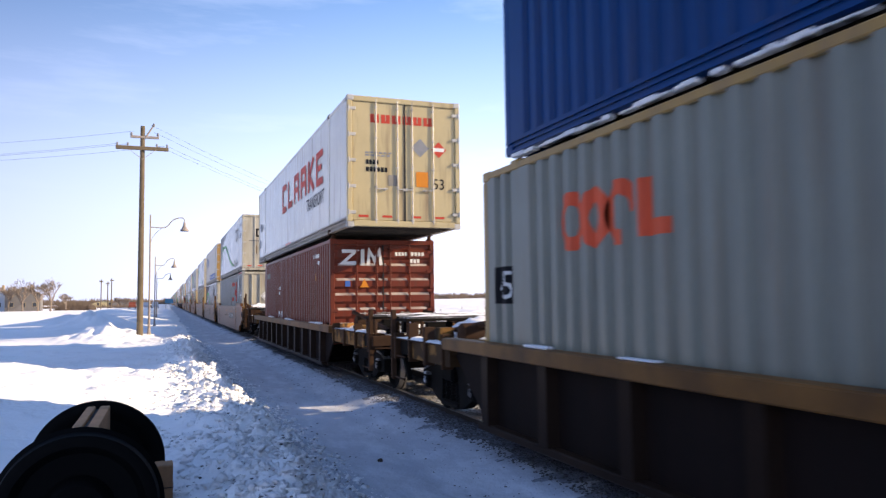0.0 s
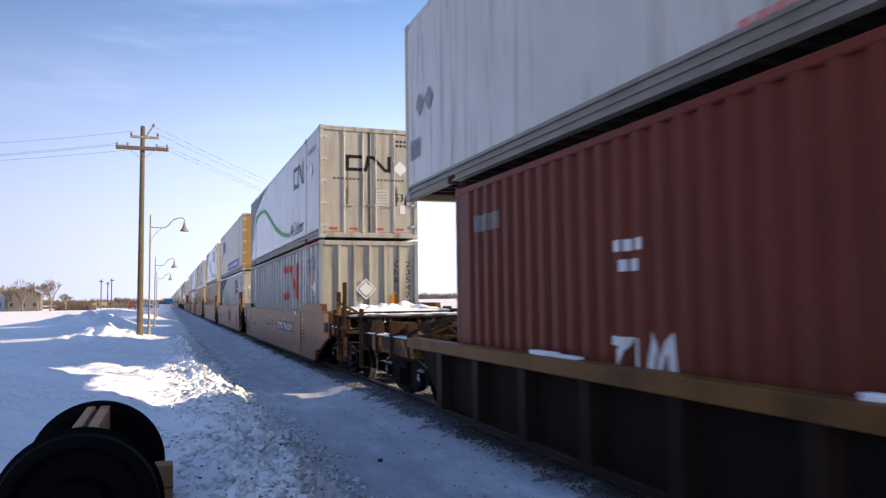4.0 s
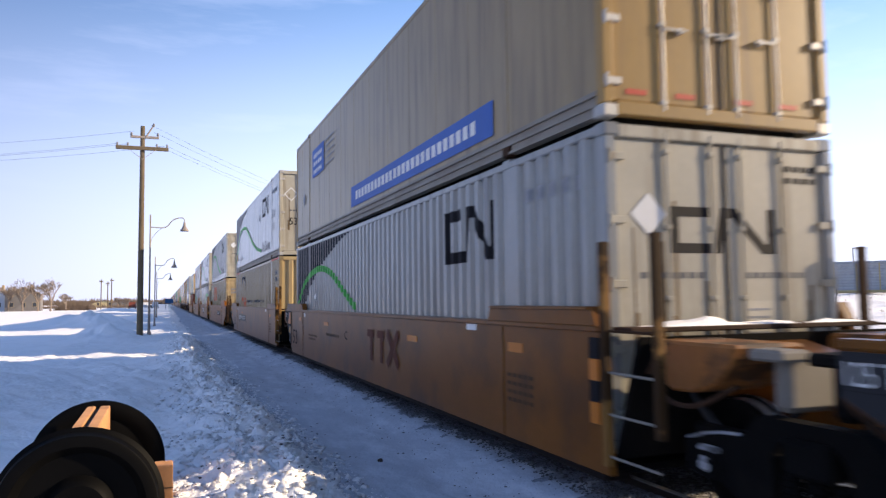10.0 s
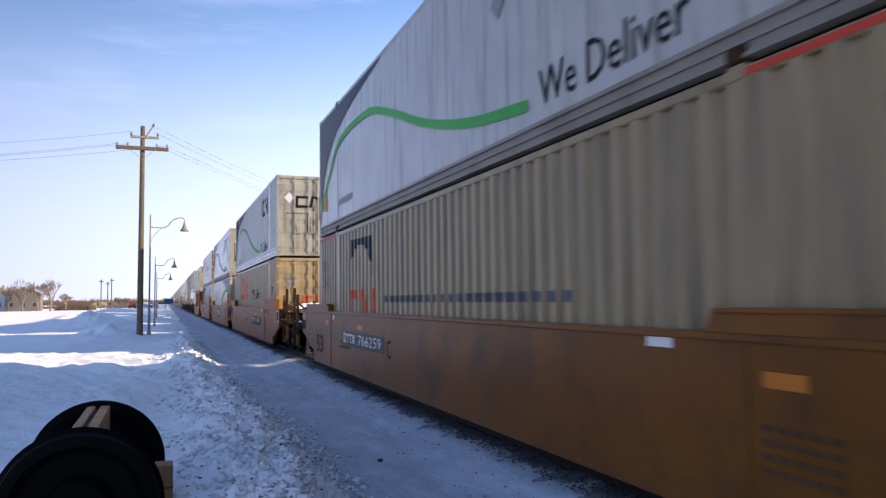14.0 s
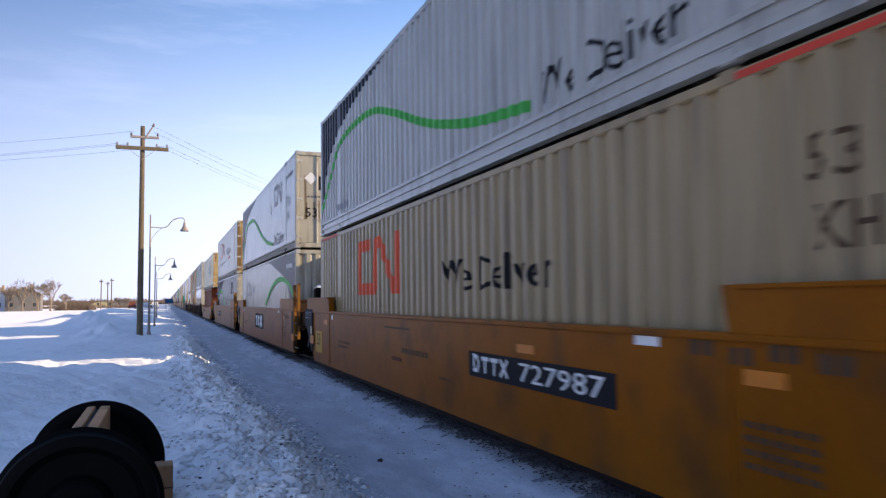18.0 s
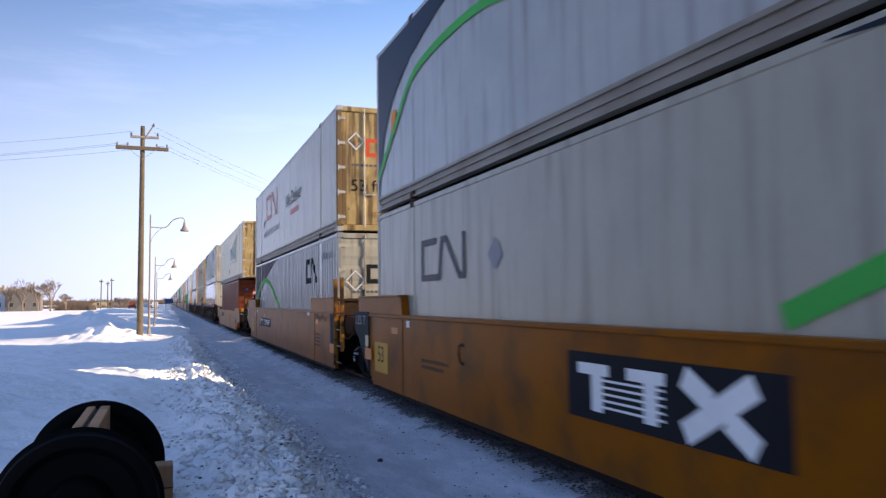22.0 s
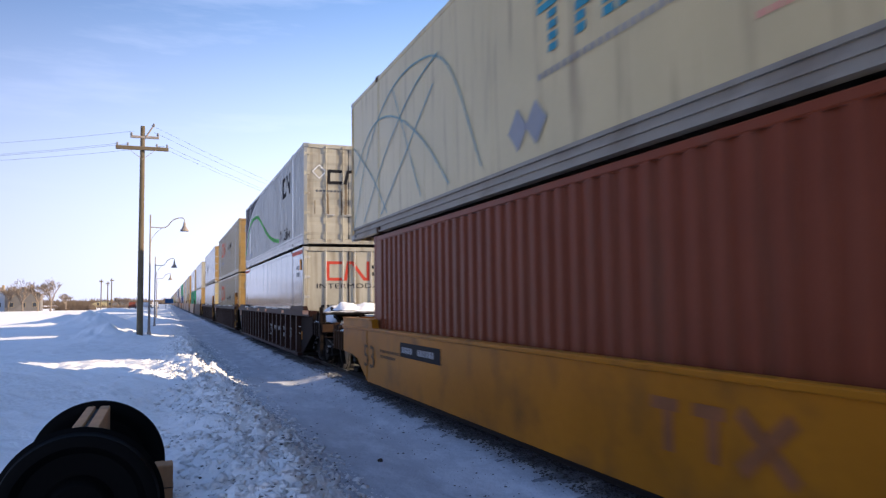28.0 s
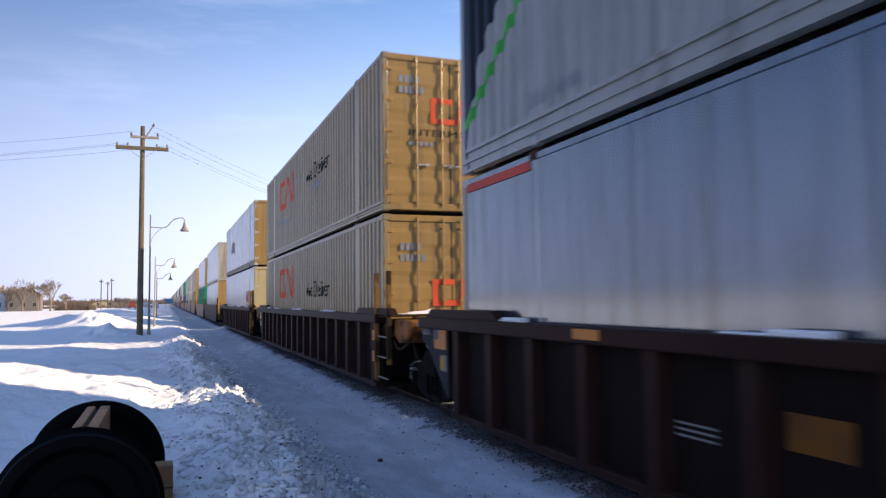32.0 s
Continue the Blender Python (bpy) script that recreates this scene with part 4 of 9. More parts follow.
def end_marks(s, colour, orange=False, big=True, sign=(0.45, 0.72, 0.19), number=(2.0, 0.21, 0.40, 0.19), worn=False):
    """Mark, small print and placards on a door end."""
    H = s.H
    if big:
        s.end("end_mark", zigzag_mark(0.68, H * 0.60, 1.2, 0.42, 0.09), colour, "ribbon mark painted across the doors", -0.010)
    for k, (u, v, w, n) in enumerate(((0.35, 0.52, 0.72, 7), (1.5, 0.52, 0.75, 8), (2.02, 0.88, 0.42, 4), (2.02, 0.84, 0.42, 4))):
        s.end("code_stencil", bars(u, H * v, w, 0.055, n), M["print_worn_grey"] if k < 2 else M["print_black"], "", -0.010)
    s.end("notice_panel", rect(1.46, H * 0.27, 0.36, 0.50), M["notice"], "pale printed notice", -0.011)
    for i in range(6):
        s.end("notice_print", bars(1.49, H * 0.27 + 0.05 + 0.072 * i, 0.30, 0.022, 4, 0.12), M["print_grey"], "", -0.014)
    stains = random.Random(int(s.ob.name.split(".")[-1]) if "." in s.ob.name else 0)
    for i in range(15):
        u, h = stains.choice((0.60, 0.70, 1.10, 1.18, 1.52, 1.99, 2.3, 0.3)) + stains.uniform(-0.04, 0.04), stains.uniform(0.15, 0.6)
        s.end("stain_print", ribbon([(u, stains.uniform(0.3, 1.0) + h + 0.7), (u + 0.01, 0.9 + h * 0.4), (u, 0.85)] if i % 3 == 0 else [(u, H * 0.3), (u + stains.uniform(-0.02, 0.02), H * 0.3 + h)], stains.uniform(0.012, 0.06)), M["stain"], "brown rust run", -0.009)
    s.end("diamond_placard", ribbon([(sign[0] + a * sign[2], H * sign[1] + b * sign[2]) for a, b in ((-1, 0), (0, 1), (1, 0), (0, -1), (-1, 0))], 0.03) if worn else diamond(sign[0], H * sign[1], sign[2]), M["diamond"], "", -0.014)
    if orange:
        s.end("orange_placard", rect(1.55, H * 0.28, 0.26, 0.32), M["placard"], "", -0.014)
    s.end("length_number", lettering("53 ft", number[0], H * number[1], number[2], number[3]), M["print_black"], "", -0.014)


def foot_reflectors(s):
    for u in (0.25, 0.78, 1.45, 2.0):
        s.end("red_reflector", rect(u, 0.22, 0.22, 0.05), M["print_red"], "", -0.014)


# ---------------------------------------------------------------- well cars
TRACK_X = 4.86
WHEELSETS = []


def truck(parent, y, mat_frame=None):
    """A two-axle truck with cast side frames."""
    mat_frame = mat_frame or M["black_steel"]
    tr = piece("truck", ("bolster",), lambda bm: (add_box(bm, -1.12, 1.12, -0.19, 0.19, 0.52, 0.76, 0.03), add_lathe(bm, [(0.76, 0.2), (0.84, 0.2)], "z", 16)), mat_frame, parent, (0, y, 0), "oily black two-axle truck")

    def frame_side(bm):
        add_prism(bm, [(-1.18, 0.36), (-1.18, 0.58), (-0.95, 0.64), (-0.62, 0.68), (-0.40, 0.86), (0.40, 0.86), (0.62, 0.68), (0.95, 0.64), (1.18, 0.58), (1.18, 0.36), (0.98, 0.33), (0.80, 0.33), (0.52, 0.20), (0.33, 0.18), (0.33, 0.28), (0.30, 0.62), (0.22, 0.72), (-0.22, 0.72), (-0.30, 0.62), (-0.33, 0.28), (-0.33, 0.18), (-0.52, 0.20), (-0.80, 0.33), (-0.98, 0.33)], "x", -0.07, 0.07)
        add_box(bm, -0.1, 0.1, -0.34, 0.34, 0.16, 0.24, 0.02)
        add_box(bm, -0.05, 0.05, -1.1, -0.6, 0.62, 0.72, 0.02)
        add_box(bm, -0.05, 0.05, 0.6, 1.1, 0.62, 0.72, 0.02)

    for s in (-1, 1):
        piece("side_frame", ("sideframe",), frame_side, mat_frame, tr, (s * 1.0, 0, 0))
        for k in (-0.2, 0.0, 0.2):
            piece("spring", ("spring",), lambda bm: add_lathe(bm, [(0.24 + 0.0225 * i, 0.055 if i % 2 == 0 else 0.075) for i in range(13)], "z", 10), mat_frame, tr, (s * 1.0, k, 0))
        for q in (-1, 1):
            piece("frame_frost", ("framefrost", q), lambda bm: add_prism(bm, [(q * 0.60, 0.695), (q * 0.80, 0.675), (q * 0.96, 0.648), (q * 1.16, 0.588), (q * 1.16, 0.60), (q * 0.95, 0.668), (q * 0.76, 0.70), (q * 0.62, 0.712)], "x", -0.075, 0.06), M["frost"], tr, (s * 1.0, 0, 0), "frost caked on the side frame")
        for q in (-0.89, 0.89):
            # pale cap added for the sky's reflection on the bearing's end
            piece("bearing_frost", ("bearingfrost", s), lambda bm: (add_lathe(bm, [(s * 0.142, 0.062), (s * 0.148, 0.06), (s * 0.150, 0.03)], "x", 12), add_box(bm, *sorted((s * 0.06, s * 0.135)), -0.10, 0.09, 0.085, 0.128, 0.015)), M["frost"], tr, (s * 1.0, q, 0.45), "pale cap for the sky reflected on the bearing")
            piece("bearing", ("bearing",), lambda bm: (add_lathe(bm, [(-0.12, 0.13), (0.06, 0.13), (0.09, 0.10), (0.13, 0.10), (0.14, 0.06)], "x", 16), [add_box(bm, 0.13, 0.155, 0.055 * math.cos(a) - 0.014, 0.055 * math.cos(a) + 0.014, 0.055 * math.sin(a) - 0.014, 0.055 * math.sin(a) + 0.014) for a in (0.5, 2.6, 4.7)]), mat_frame, tr, (s * 1.0, q, 0.45)).rotation_euler.z = 0 if s > 0 else math.pi

    def wheels(bm):
        add_lathe(bm, [(-0.93, 0.07), (-0.78, 0.085), (0.78, 0.085), (0.93, 0.07)], "x", 12)
        for s in (-1, 1):
            prof = [(0.66, 0.10), (0.67, 0.16), (0.70, 0.34), (0.672, 0.39), (0.672, 0.475), (0.700, 0.478), (0.712, 0.455), (0.80, 0.447), (0.80, 0.39), (0.755, 0.34), (0.745, 0.16), (0.79, 0.15), (0.79, 0.10)]
            add_lathe(bm, [(s * a, r) for a, r in prof], "x", 32)
            for a in range(4):
                c, d = math.cos(a * math.pi / 2) * 0.25, math.sin(a * math.pi / 2) * 0.25
                add_box(bm, *sorted((s * 0.74, s * 0.765)), c - 0.02, c + 0.02, d - 0.02, d + 0.02)
    for q in (-0.89, 0.89):
        w = piece("wheelset", ("wheels",), wheels, M["black_steel"], tr, (0, q, 0.45), smooth=True)
        if len(w.data.materials) < 2:
            w.data.materials.append(M["tread"])
            for f in w.data.polygons:
                if math.hypot(f.center.y, f.center.z) > 0.40 and abs(f.normal.x) < 0.5:
                    f.material_index = 1
        WHEELSETS.append(w)
    return tr


def side_plate(bm, poly, x0, x1):
    add_prism(bm, poly, "x", x0, x1)


def rough_snow(name, label, parent, x0, x1, y0, y1, z, h, seed, cover=0.5, grid=(34, 22)):
    """Lumpy snow lying in a deck, as a part of the car, with a ragged edge where it thins out."""
    r = random.Random(seed)
    off = Vector((r.uniform(0, 40), r.uniform(0, 40), 0))
    bm = bmesh.new()
    nx, ny = grid
    g = []
    for i in range(nx + 1):
        row = []
        for j in range(ny + 1):
            u, v = i / nx, j / ny
            q = Vector((x0 + (x1 - x0) * u, y0 + (y1 - y0) * v, 0))
            e = min(1.0, 5 * min(u, 1 - u, v, 1 - v))
            k = cover + 0.62 * noise.noise(q * 1.7 + off) + 0.34 * noise.noise(q * 4.3 + off) + 0.18 * noise.noise(q * 11 + off)
            row.append(bm.verts.new((q.x, q.y, z + h * min(0.9, e * k if k > 0 else k))))
        g.append(row)
    for i in range(nx):
        for j in range(ny):
            c = (g[i][j], g[i + 1][j], g[i + 1][j + 1], g[i][j + 1])
            if max(v.co.z for v in c) > z + 0.004:
                bm.faces.new(c)
    bmesh.ops.delete(bm, geom=[v for v in bm.verts if not v.link_faces], context="VERTS")
    return part(name, bm, M["snow"], parent, label, smooth=True)


def coupler_end(car, sg, paint, reach, d0=9.92, beam=(0.80, 1.10), posts="tall", brake=False, walkway=1.36, seed=1, snow=0.25, dark=None, gusset=0.32, upper=False):
    """Open platform over the truck at a coupler end: sills, deck, braces, rigging, walkway, grab posts, coupler.
    sg: which end; d0: where the side ends; beam: foot and top of the platform's side beam; reach: to the coupler's face."""
    e = reach - 0.62
    dark, steel = dark or M["rust"], M["black_steel"]
    r = random.Random(seed * 7 + (3 if sg > 0 else 0))
    b0, b1 = beam

    def y(d):
        return sg * d

    def bx(bm, x0, x1, d0_, d1_, z0, z1, c=0.012):
        add_box(bm, x0, x1, *sorted((y(d0_), y(d1_))), z0, z1, c)

    def one(name, x0, x1, da, db, z0, z1, material, label="", c=0.012):
        bm = bmesh.new()
        bx(bm, x0, x1, da, db, z0, z1, c)
        return part(name, bm, material, car, label)

    one("centre_sill", -0.24, 0.24, d0 - 1.6, e, 0.72, 1.02, steel)
    one("striker", -0.32, 0.32, e - 0.30, e + 0.05, 0.66, 1.06, dark)
    for s in (-1, 1):
        bm = bmesh.new()
        add_prism(bm, [(s * 1.43, y(d0 - 0.05)), (s * 1.40, y(e - 0.72)), (s * 1.27, y(e - 0.72)), (s * 1.28, y(d0 - 0.05))], "z", b0, b1)
        part("platform_beam", bm, paint, car, "rust-streaked platform side beam")
        bm = bmesh.new()
        add_prism(bm, [(s * 1.385, y(e - 0.715)), (s * 1.36, y(e)), (s * 1.27, y(e)), (s * 1.28, y(e - 0.715))], "z", b0 + 0.03, b1 - 0.01)
        part("platform_beam", bm, paint if paint == M["well_yellow"] else steel, car, "outer platform beam")
        one("beam_flange", *sorted((s * 1.46, s * 1.2)), d0, e - 0.02, b1, b1 + 0.02, dark)
        for k in range(4):
            d = d0 + 0.15 + (e - d0 - 0.4) * k / 3
            one("beam_bracket", *sorted((s * 1.46, s * 1.30)), d, d + 0.05 + 0.03 * (k % 2), b0 - 0.05, b1 + r.uniform(0.02, 0.28), dark, c=0.008)
        bm = bmesh.new()
        add_prism(bm, [(s * 1.44, y(d0)), (s * 1.36, y(d0 + 0.03)), (s * 0.75, y(d0 - 0.65)), (s * 0.85, y(d0 - 0.7))], "z", b1 - 0.1, b1 + gusset)
        part("corner_gusset", bm, paint, car, "bent corner plate")
        bm = bmesh.new()
        add_tube(bm, (s * 0.85, y(d0 - 0.4), b1 + 0.34), (s * 0.95, y(e - 0.25), b1 + 0.02), 0.045, None, 8)
        part("brace", bm, dark, car, "slanting rusty brace")
        rough_snow("beam_snow", "snow along the platform beam", car, *sorted((s * 1.45, s * 1.22)), *sorted((y(d0 + 0.05), y(e - 0.1))), b1 + 0.018, 0.07, seed * 3 + s, 0.28, (6, 30))
        bm = bmesh.new()
        add_prism(bm, [(y(e - 0.62), b0 - 0.36), (y(e - 0.54), b0 - 0.36), (y(e - 0.26), b0 + 0.02), (y(e - 0.36), b0 + 0.02)], "x", *sorted((s * 1.36, s * 1.28)))
        part("step_hanger", bm, steel, car)
        for d in (d0 - 0.3, (d0 + e) / 2, e - 0.45):
            one("cross_bearer", *sorted((s * 0.24, s * 1.27)), d, d + 0.1, b1 - 0.16, b1 - 0.01, steel)
    one("deck_plate", -1.2, 1.2, d0 - 1.3, d0 + 0.55, b1 - 0.05, b1 - 0.03, steel, "rusty deck plate", 0)
    one("end_sill", -1.42, 1.42, e - 0.12, e + 0.02, b0 + 0.05, b1 - 0.02, M["rust"])
    bm = bmesh.new()
    add_prism(bm, [(y(d0 - 1.7), 0.35), (y(d0 - 1.62), 0.35), (y(d0 - 1.2), b1 + 0.1), (y(d0 - 1.28), b1 + 0.1)], "x", -1.30, 1.30)
    part("bulkhead", bm, steel, car, "sloped end bulkhead")
    # brake rigging: reservoir, cylinder, levers, pipes and small brackets
    bm = bmesh.new()
    add_lathe(bm, [(-0.40, 0.05), (-0.36, 0.15), (0.36, 0.15), (0.40, 0.05)], "x", 16, (r.uniform(-0.75, -0.5), y(d0 + 0.35), b1 + 0.14))
    part("air_reservoir", bm, dark, car, "rusty air reservoir", smooth=True)
    bm = bmesh.new()
    add_lathe(bm, [(0.0, 0.06), (0.03, 0.14), (0.30, 0.14), (0.33, 0.05), (0.62, 0.03)], "y", 14, (0.6, y(d0 - 0.2), b1 + 0.12))
    part("brake_cylinder", bm, dark, car, smooth=True)
    for k in range(6):
        bm = bmesh.new()
        x = r.uniform(-1.25, 1.0)
        add_path(bm, smooth_curve([(x, y(d0 - 0.9), b1 + 0.05), (x + r.uniform(-0.2, 0.2), y(d0 + 0.1), b1 + r.uniform(0.05, 0.3)), (x + r.uniform(-0.4, 0.4), y(d0 + 0.8), b1 + r.uniform(0, 0.2)), (x * 0.5, y(e - 0.1), b1)], 4), 0.018, 6)
        part("brake_pipe", bm, M["frost"] if k % 3 == 1 else dark, car)
    for k in range(15):
        x, d = r.uniform(-1.3, 1.1), r.uniform(d0 - 0.8, e - 0.5)
        w, l, h = r.uniform(0.05, 0.3), r.uniform(0.05, 0.45), r.uniform(0.05, 0.28)
        one("rig_bracket", x, x + w, d, d + l, b1 - 0.03, b1 + h, r.choice((steel, steel, dark, paint)), c=0.01)
    if snow:
        rough_snow("deck_snow", "lumpy snow on the deck", car, -1.15, 1.15, *sorted((y(d0 - 1.2), y(d0 + 0.5))), b1 - 0.028, snow, seed + 5 * (sg > 0), 0.42)
        rough_snow("deck_snow", "lumpy snow on the deck", car, -1.1, 0.9, *sorted((y(d0 + 0.7), y(e - 0.2))), b1 - 0.02, snow * 0.55, seed + 50 + 5 * (sg > 0), 0.22)
    if upper:
        # raised deck under snow between the well and the walkway, on slanting struts
        one("end_shelf", -1.30, 1.30, d0 - 1.80, d0 - 0.56, 1.385, 1.42, dark, "rusty plate at the well's end")
        one("raised_deck", -1.26, 1.26, d0 - 0.55, e - 0.70, 1.39, 1.43, dark, "rusty raised deck")
        rough_snow("deck_snow", "thick wind-packed snow on the raised deck", car, -1.22, 1.22, *sorted((y(d0 - 0.53), y(e - 0.72))), 1.428, 0.27, seed + 90 + 5 * (sg > 0), 0.40)
        for s in (-1, 1):
            one("deck_edge", *sorted((s * 1.30, s * 1.22)), d0 - 0.55, e - 0.68, 1.34, 1.40, paint, "rust-streaked deck edge")
            for k in range(3):
                d = d0 - 0.2 + 0.5 * k
                one("deck_bracket", *sorted((s * 1.31, s * 1.16)), d, d + 0.10 + 0.12 * (k % 2), 1.38, 1.47 + 0.05 * (k % 2), dark, c=0.01)
            for da, db in ((d0 + 0.02, d0 + 0.42), (e - 0.28, e - 0.72)):
                bm = bmesh.new()
                add_tube(bm, (s * 1.27, y(da), b1), (s * 1.24, y(db), 1.37), 0.035, None, 6)
                part("deck_strut", bm, paint, car, "slanting rust-streaked strut")
    # crossover walkway of steel grating
    wz = walkway
    way = one("walkway", -1.40, 1.34, e - 0.66, e - 0.02, wz - 0.04, wz, steel, "grey steel grating walkway", 0.006)
    for k in range(8):
        piece("grating_bar", ("grate",), lambda bm: add_box(bm, -1.33, 1.33, -0.016, 0.016, 0, 0.03), M["frost"], way, (0, y(e - 0.62 + 0.08 * k), wz + 0.002))
    rough_snow("walkway_snow", "thin snow on the walkway", car, -1.36, 1.30, *sorted((y(e - 0.62), y(e - 0.04))), wz + 0.028, 0.06, seed * 5 + 2 * (sg > 0), 0.16, (40, 10))
    for x in (-1.38, -0.5, 0.45, 1.28):
        for d in (e - 0.62, e - 0.08):
            one("walkway_leg", x, x + 0.06, d, d + 0.05, b1 - 0.05, wz - 0.04, dark)
    if posts:
        tall = posts == "tall"
        for s in (-1, 1):
            for d, z0, z1 in (((e - 0.65, 0.42, 1.86), (e - 0.10, 0.42, 2.05)) if tall else ((e - 0.10, 0.42, 1.52),)):
                one("grab_post", *sorted((s * 1.39, s * 1.47)), d, d + 0.065, z0, z1, paint if tall and d < e - 0.4 else dark, "rust-streaked steel grab post", 0.01)
            if tall:
                bm = bmesh.new()
                add_tube(bm, (s * 1.40, y(e - 0.62), 1.62), (s * 1.05, y(e + 0.0), b1 + 0.28), 0.03, None, 6)
                part("post_brace", bm, paint, car, "slanting post brace")
            for z in (0.46, 0.80) + ((1.14,) if tall else ()):
                piece("ladder_rung", ("rung88",), lambda bm: add_tube(bm, (0, -0.30, 0), (0, 0.30, 0), 0.014), dark, car, (s * 1.43, y(e - 0.36), z))
    if brake:
        bx_, bd = (-0.60, d0 + 0.35) if sg > 0 else (-0.74, e)
        tone, rise = (M["hood"], 0.16) if sg > 0 else (steel, 0.0)
        one("brake_stand", bx_ - 0.05, bx_ + 0.05, bd - 0.25, bd - 0.15, b1, 1.98, dark if sg > 0 else steel, "dark brake stand", 0.02)
        one("brake_gear_case", bx_ - 0.13, bx_ + 0.13, bd - 0.30, bd - 0.08, 1.66 + rise, 2.02 + rise, tone, "rounded brake gear case", 0.06)
        one("chain_guard", bx_ + 0.10, bx_ + 0.42, bd - 0.24, bd - 0.14, 1.74 + rise, 1.88 + rise, tone, "", 0.03)
        bm = bmesh.new()
        n, m = 24, 6
        rings = []
        for i in range(n):
            t = 2 * math.pi * i / n
            rings.append([bm.verts.new(((0.22 + 0.018 * math.cos(c)) * math.cos(t), 0.018 * math.sin(c), (0.22 + 0.018 * math.cos(c)) * math.sin(t))) for c in (2 * math.pi * j / m for j in range(m))])
        for i in range(n):
            for j in range(m):
                bm.faces.new((rings[i][j], rings[(i + 1) % n][j], rings[(i + 1) % n][(j + 1) % m], rings[i][(j + 1) % m]))
        wheel = part("brake_wheel", bm, dark, car, "rusty hand-brake wheel", (bx_, y(bd + 0.02), 1.86 + rise))
        for i in range(4):
            piece("spoke", ("spoke", i), lambda bm: add_tube(bm, (0, 0, 0), (0.21 * math.cos(i * math.pi / 2), 0, 0.21 * math.sin(i * math.pi / 2)), 0.013, None, 5), dark, wheel)
        piece("hub", ("hub",), lambda bm: add_lathe(bm, [(-0.06, 0.05), (0.06, 0.05)], "y", 10), dark, wheel)
    # coupler, pin lifter and air hose
    bm = bmesh.new()
    bx(bm, -0.09, 0.09, e - 0.1, e + 0.42, 0.78, 0.96, 0.03)
    add_prism(bm, [(-0.20, y(e + 0.38)), (0.16, y(e + 0.38)), (0.22, y(e + 0.66)), (0.06, y(e + 0.62)), (0.02, y(e + 0.50)), (-0.08, y(e + 0.50)), (-0.14, y(e + 0.70)), (-0.24, y(e + 0.60))], "z", 0.72, 1.0)
    part("coupler", bm, dark, car, "rust-brown knuckle coupler")
    bm = bmesh.new()
    add_path(bm, smooth_curve([(0.34, y(e + 0.02), 0.72), (0.36, y(e + 0.2), 0.50), (0.30, y(e + 0.40), 0.36), (0.2, y(e + 0.60), 0.40)], 5), 0.03, 7)
    part("air_hose", bm, M["rubber"], car, "black air-brake hose")
    bm = bmesh.new()
    add_path(bm, [(-1.38, y(e + 0.06), 0.82), (-0.6, y(e + 0.10), 0.82), (-0.2, y(e + 0.12), 1.04), (0.2, y(e + 0.1), 1.02)], 0.014, 6)
    part("uncoupling_rod", bm, dark, car)
    truck(car, y(e - 1.65))


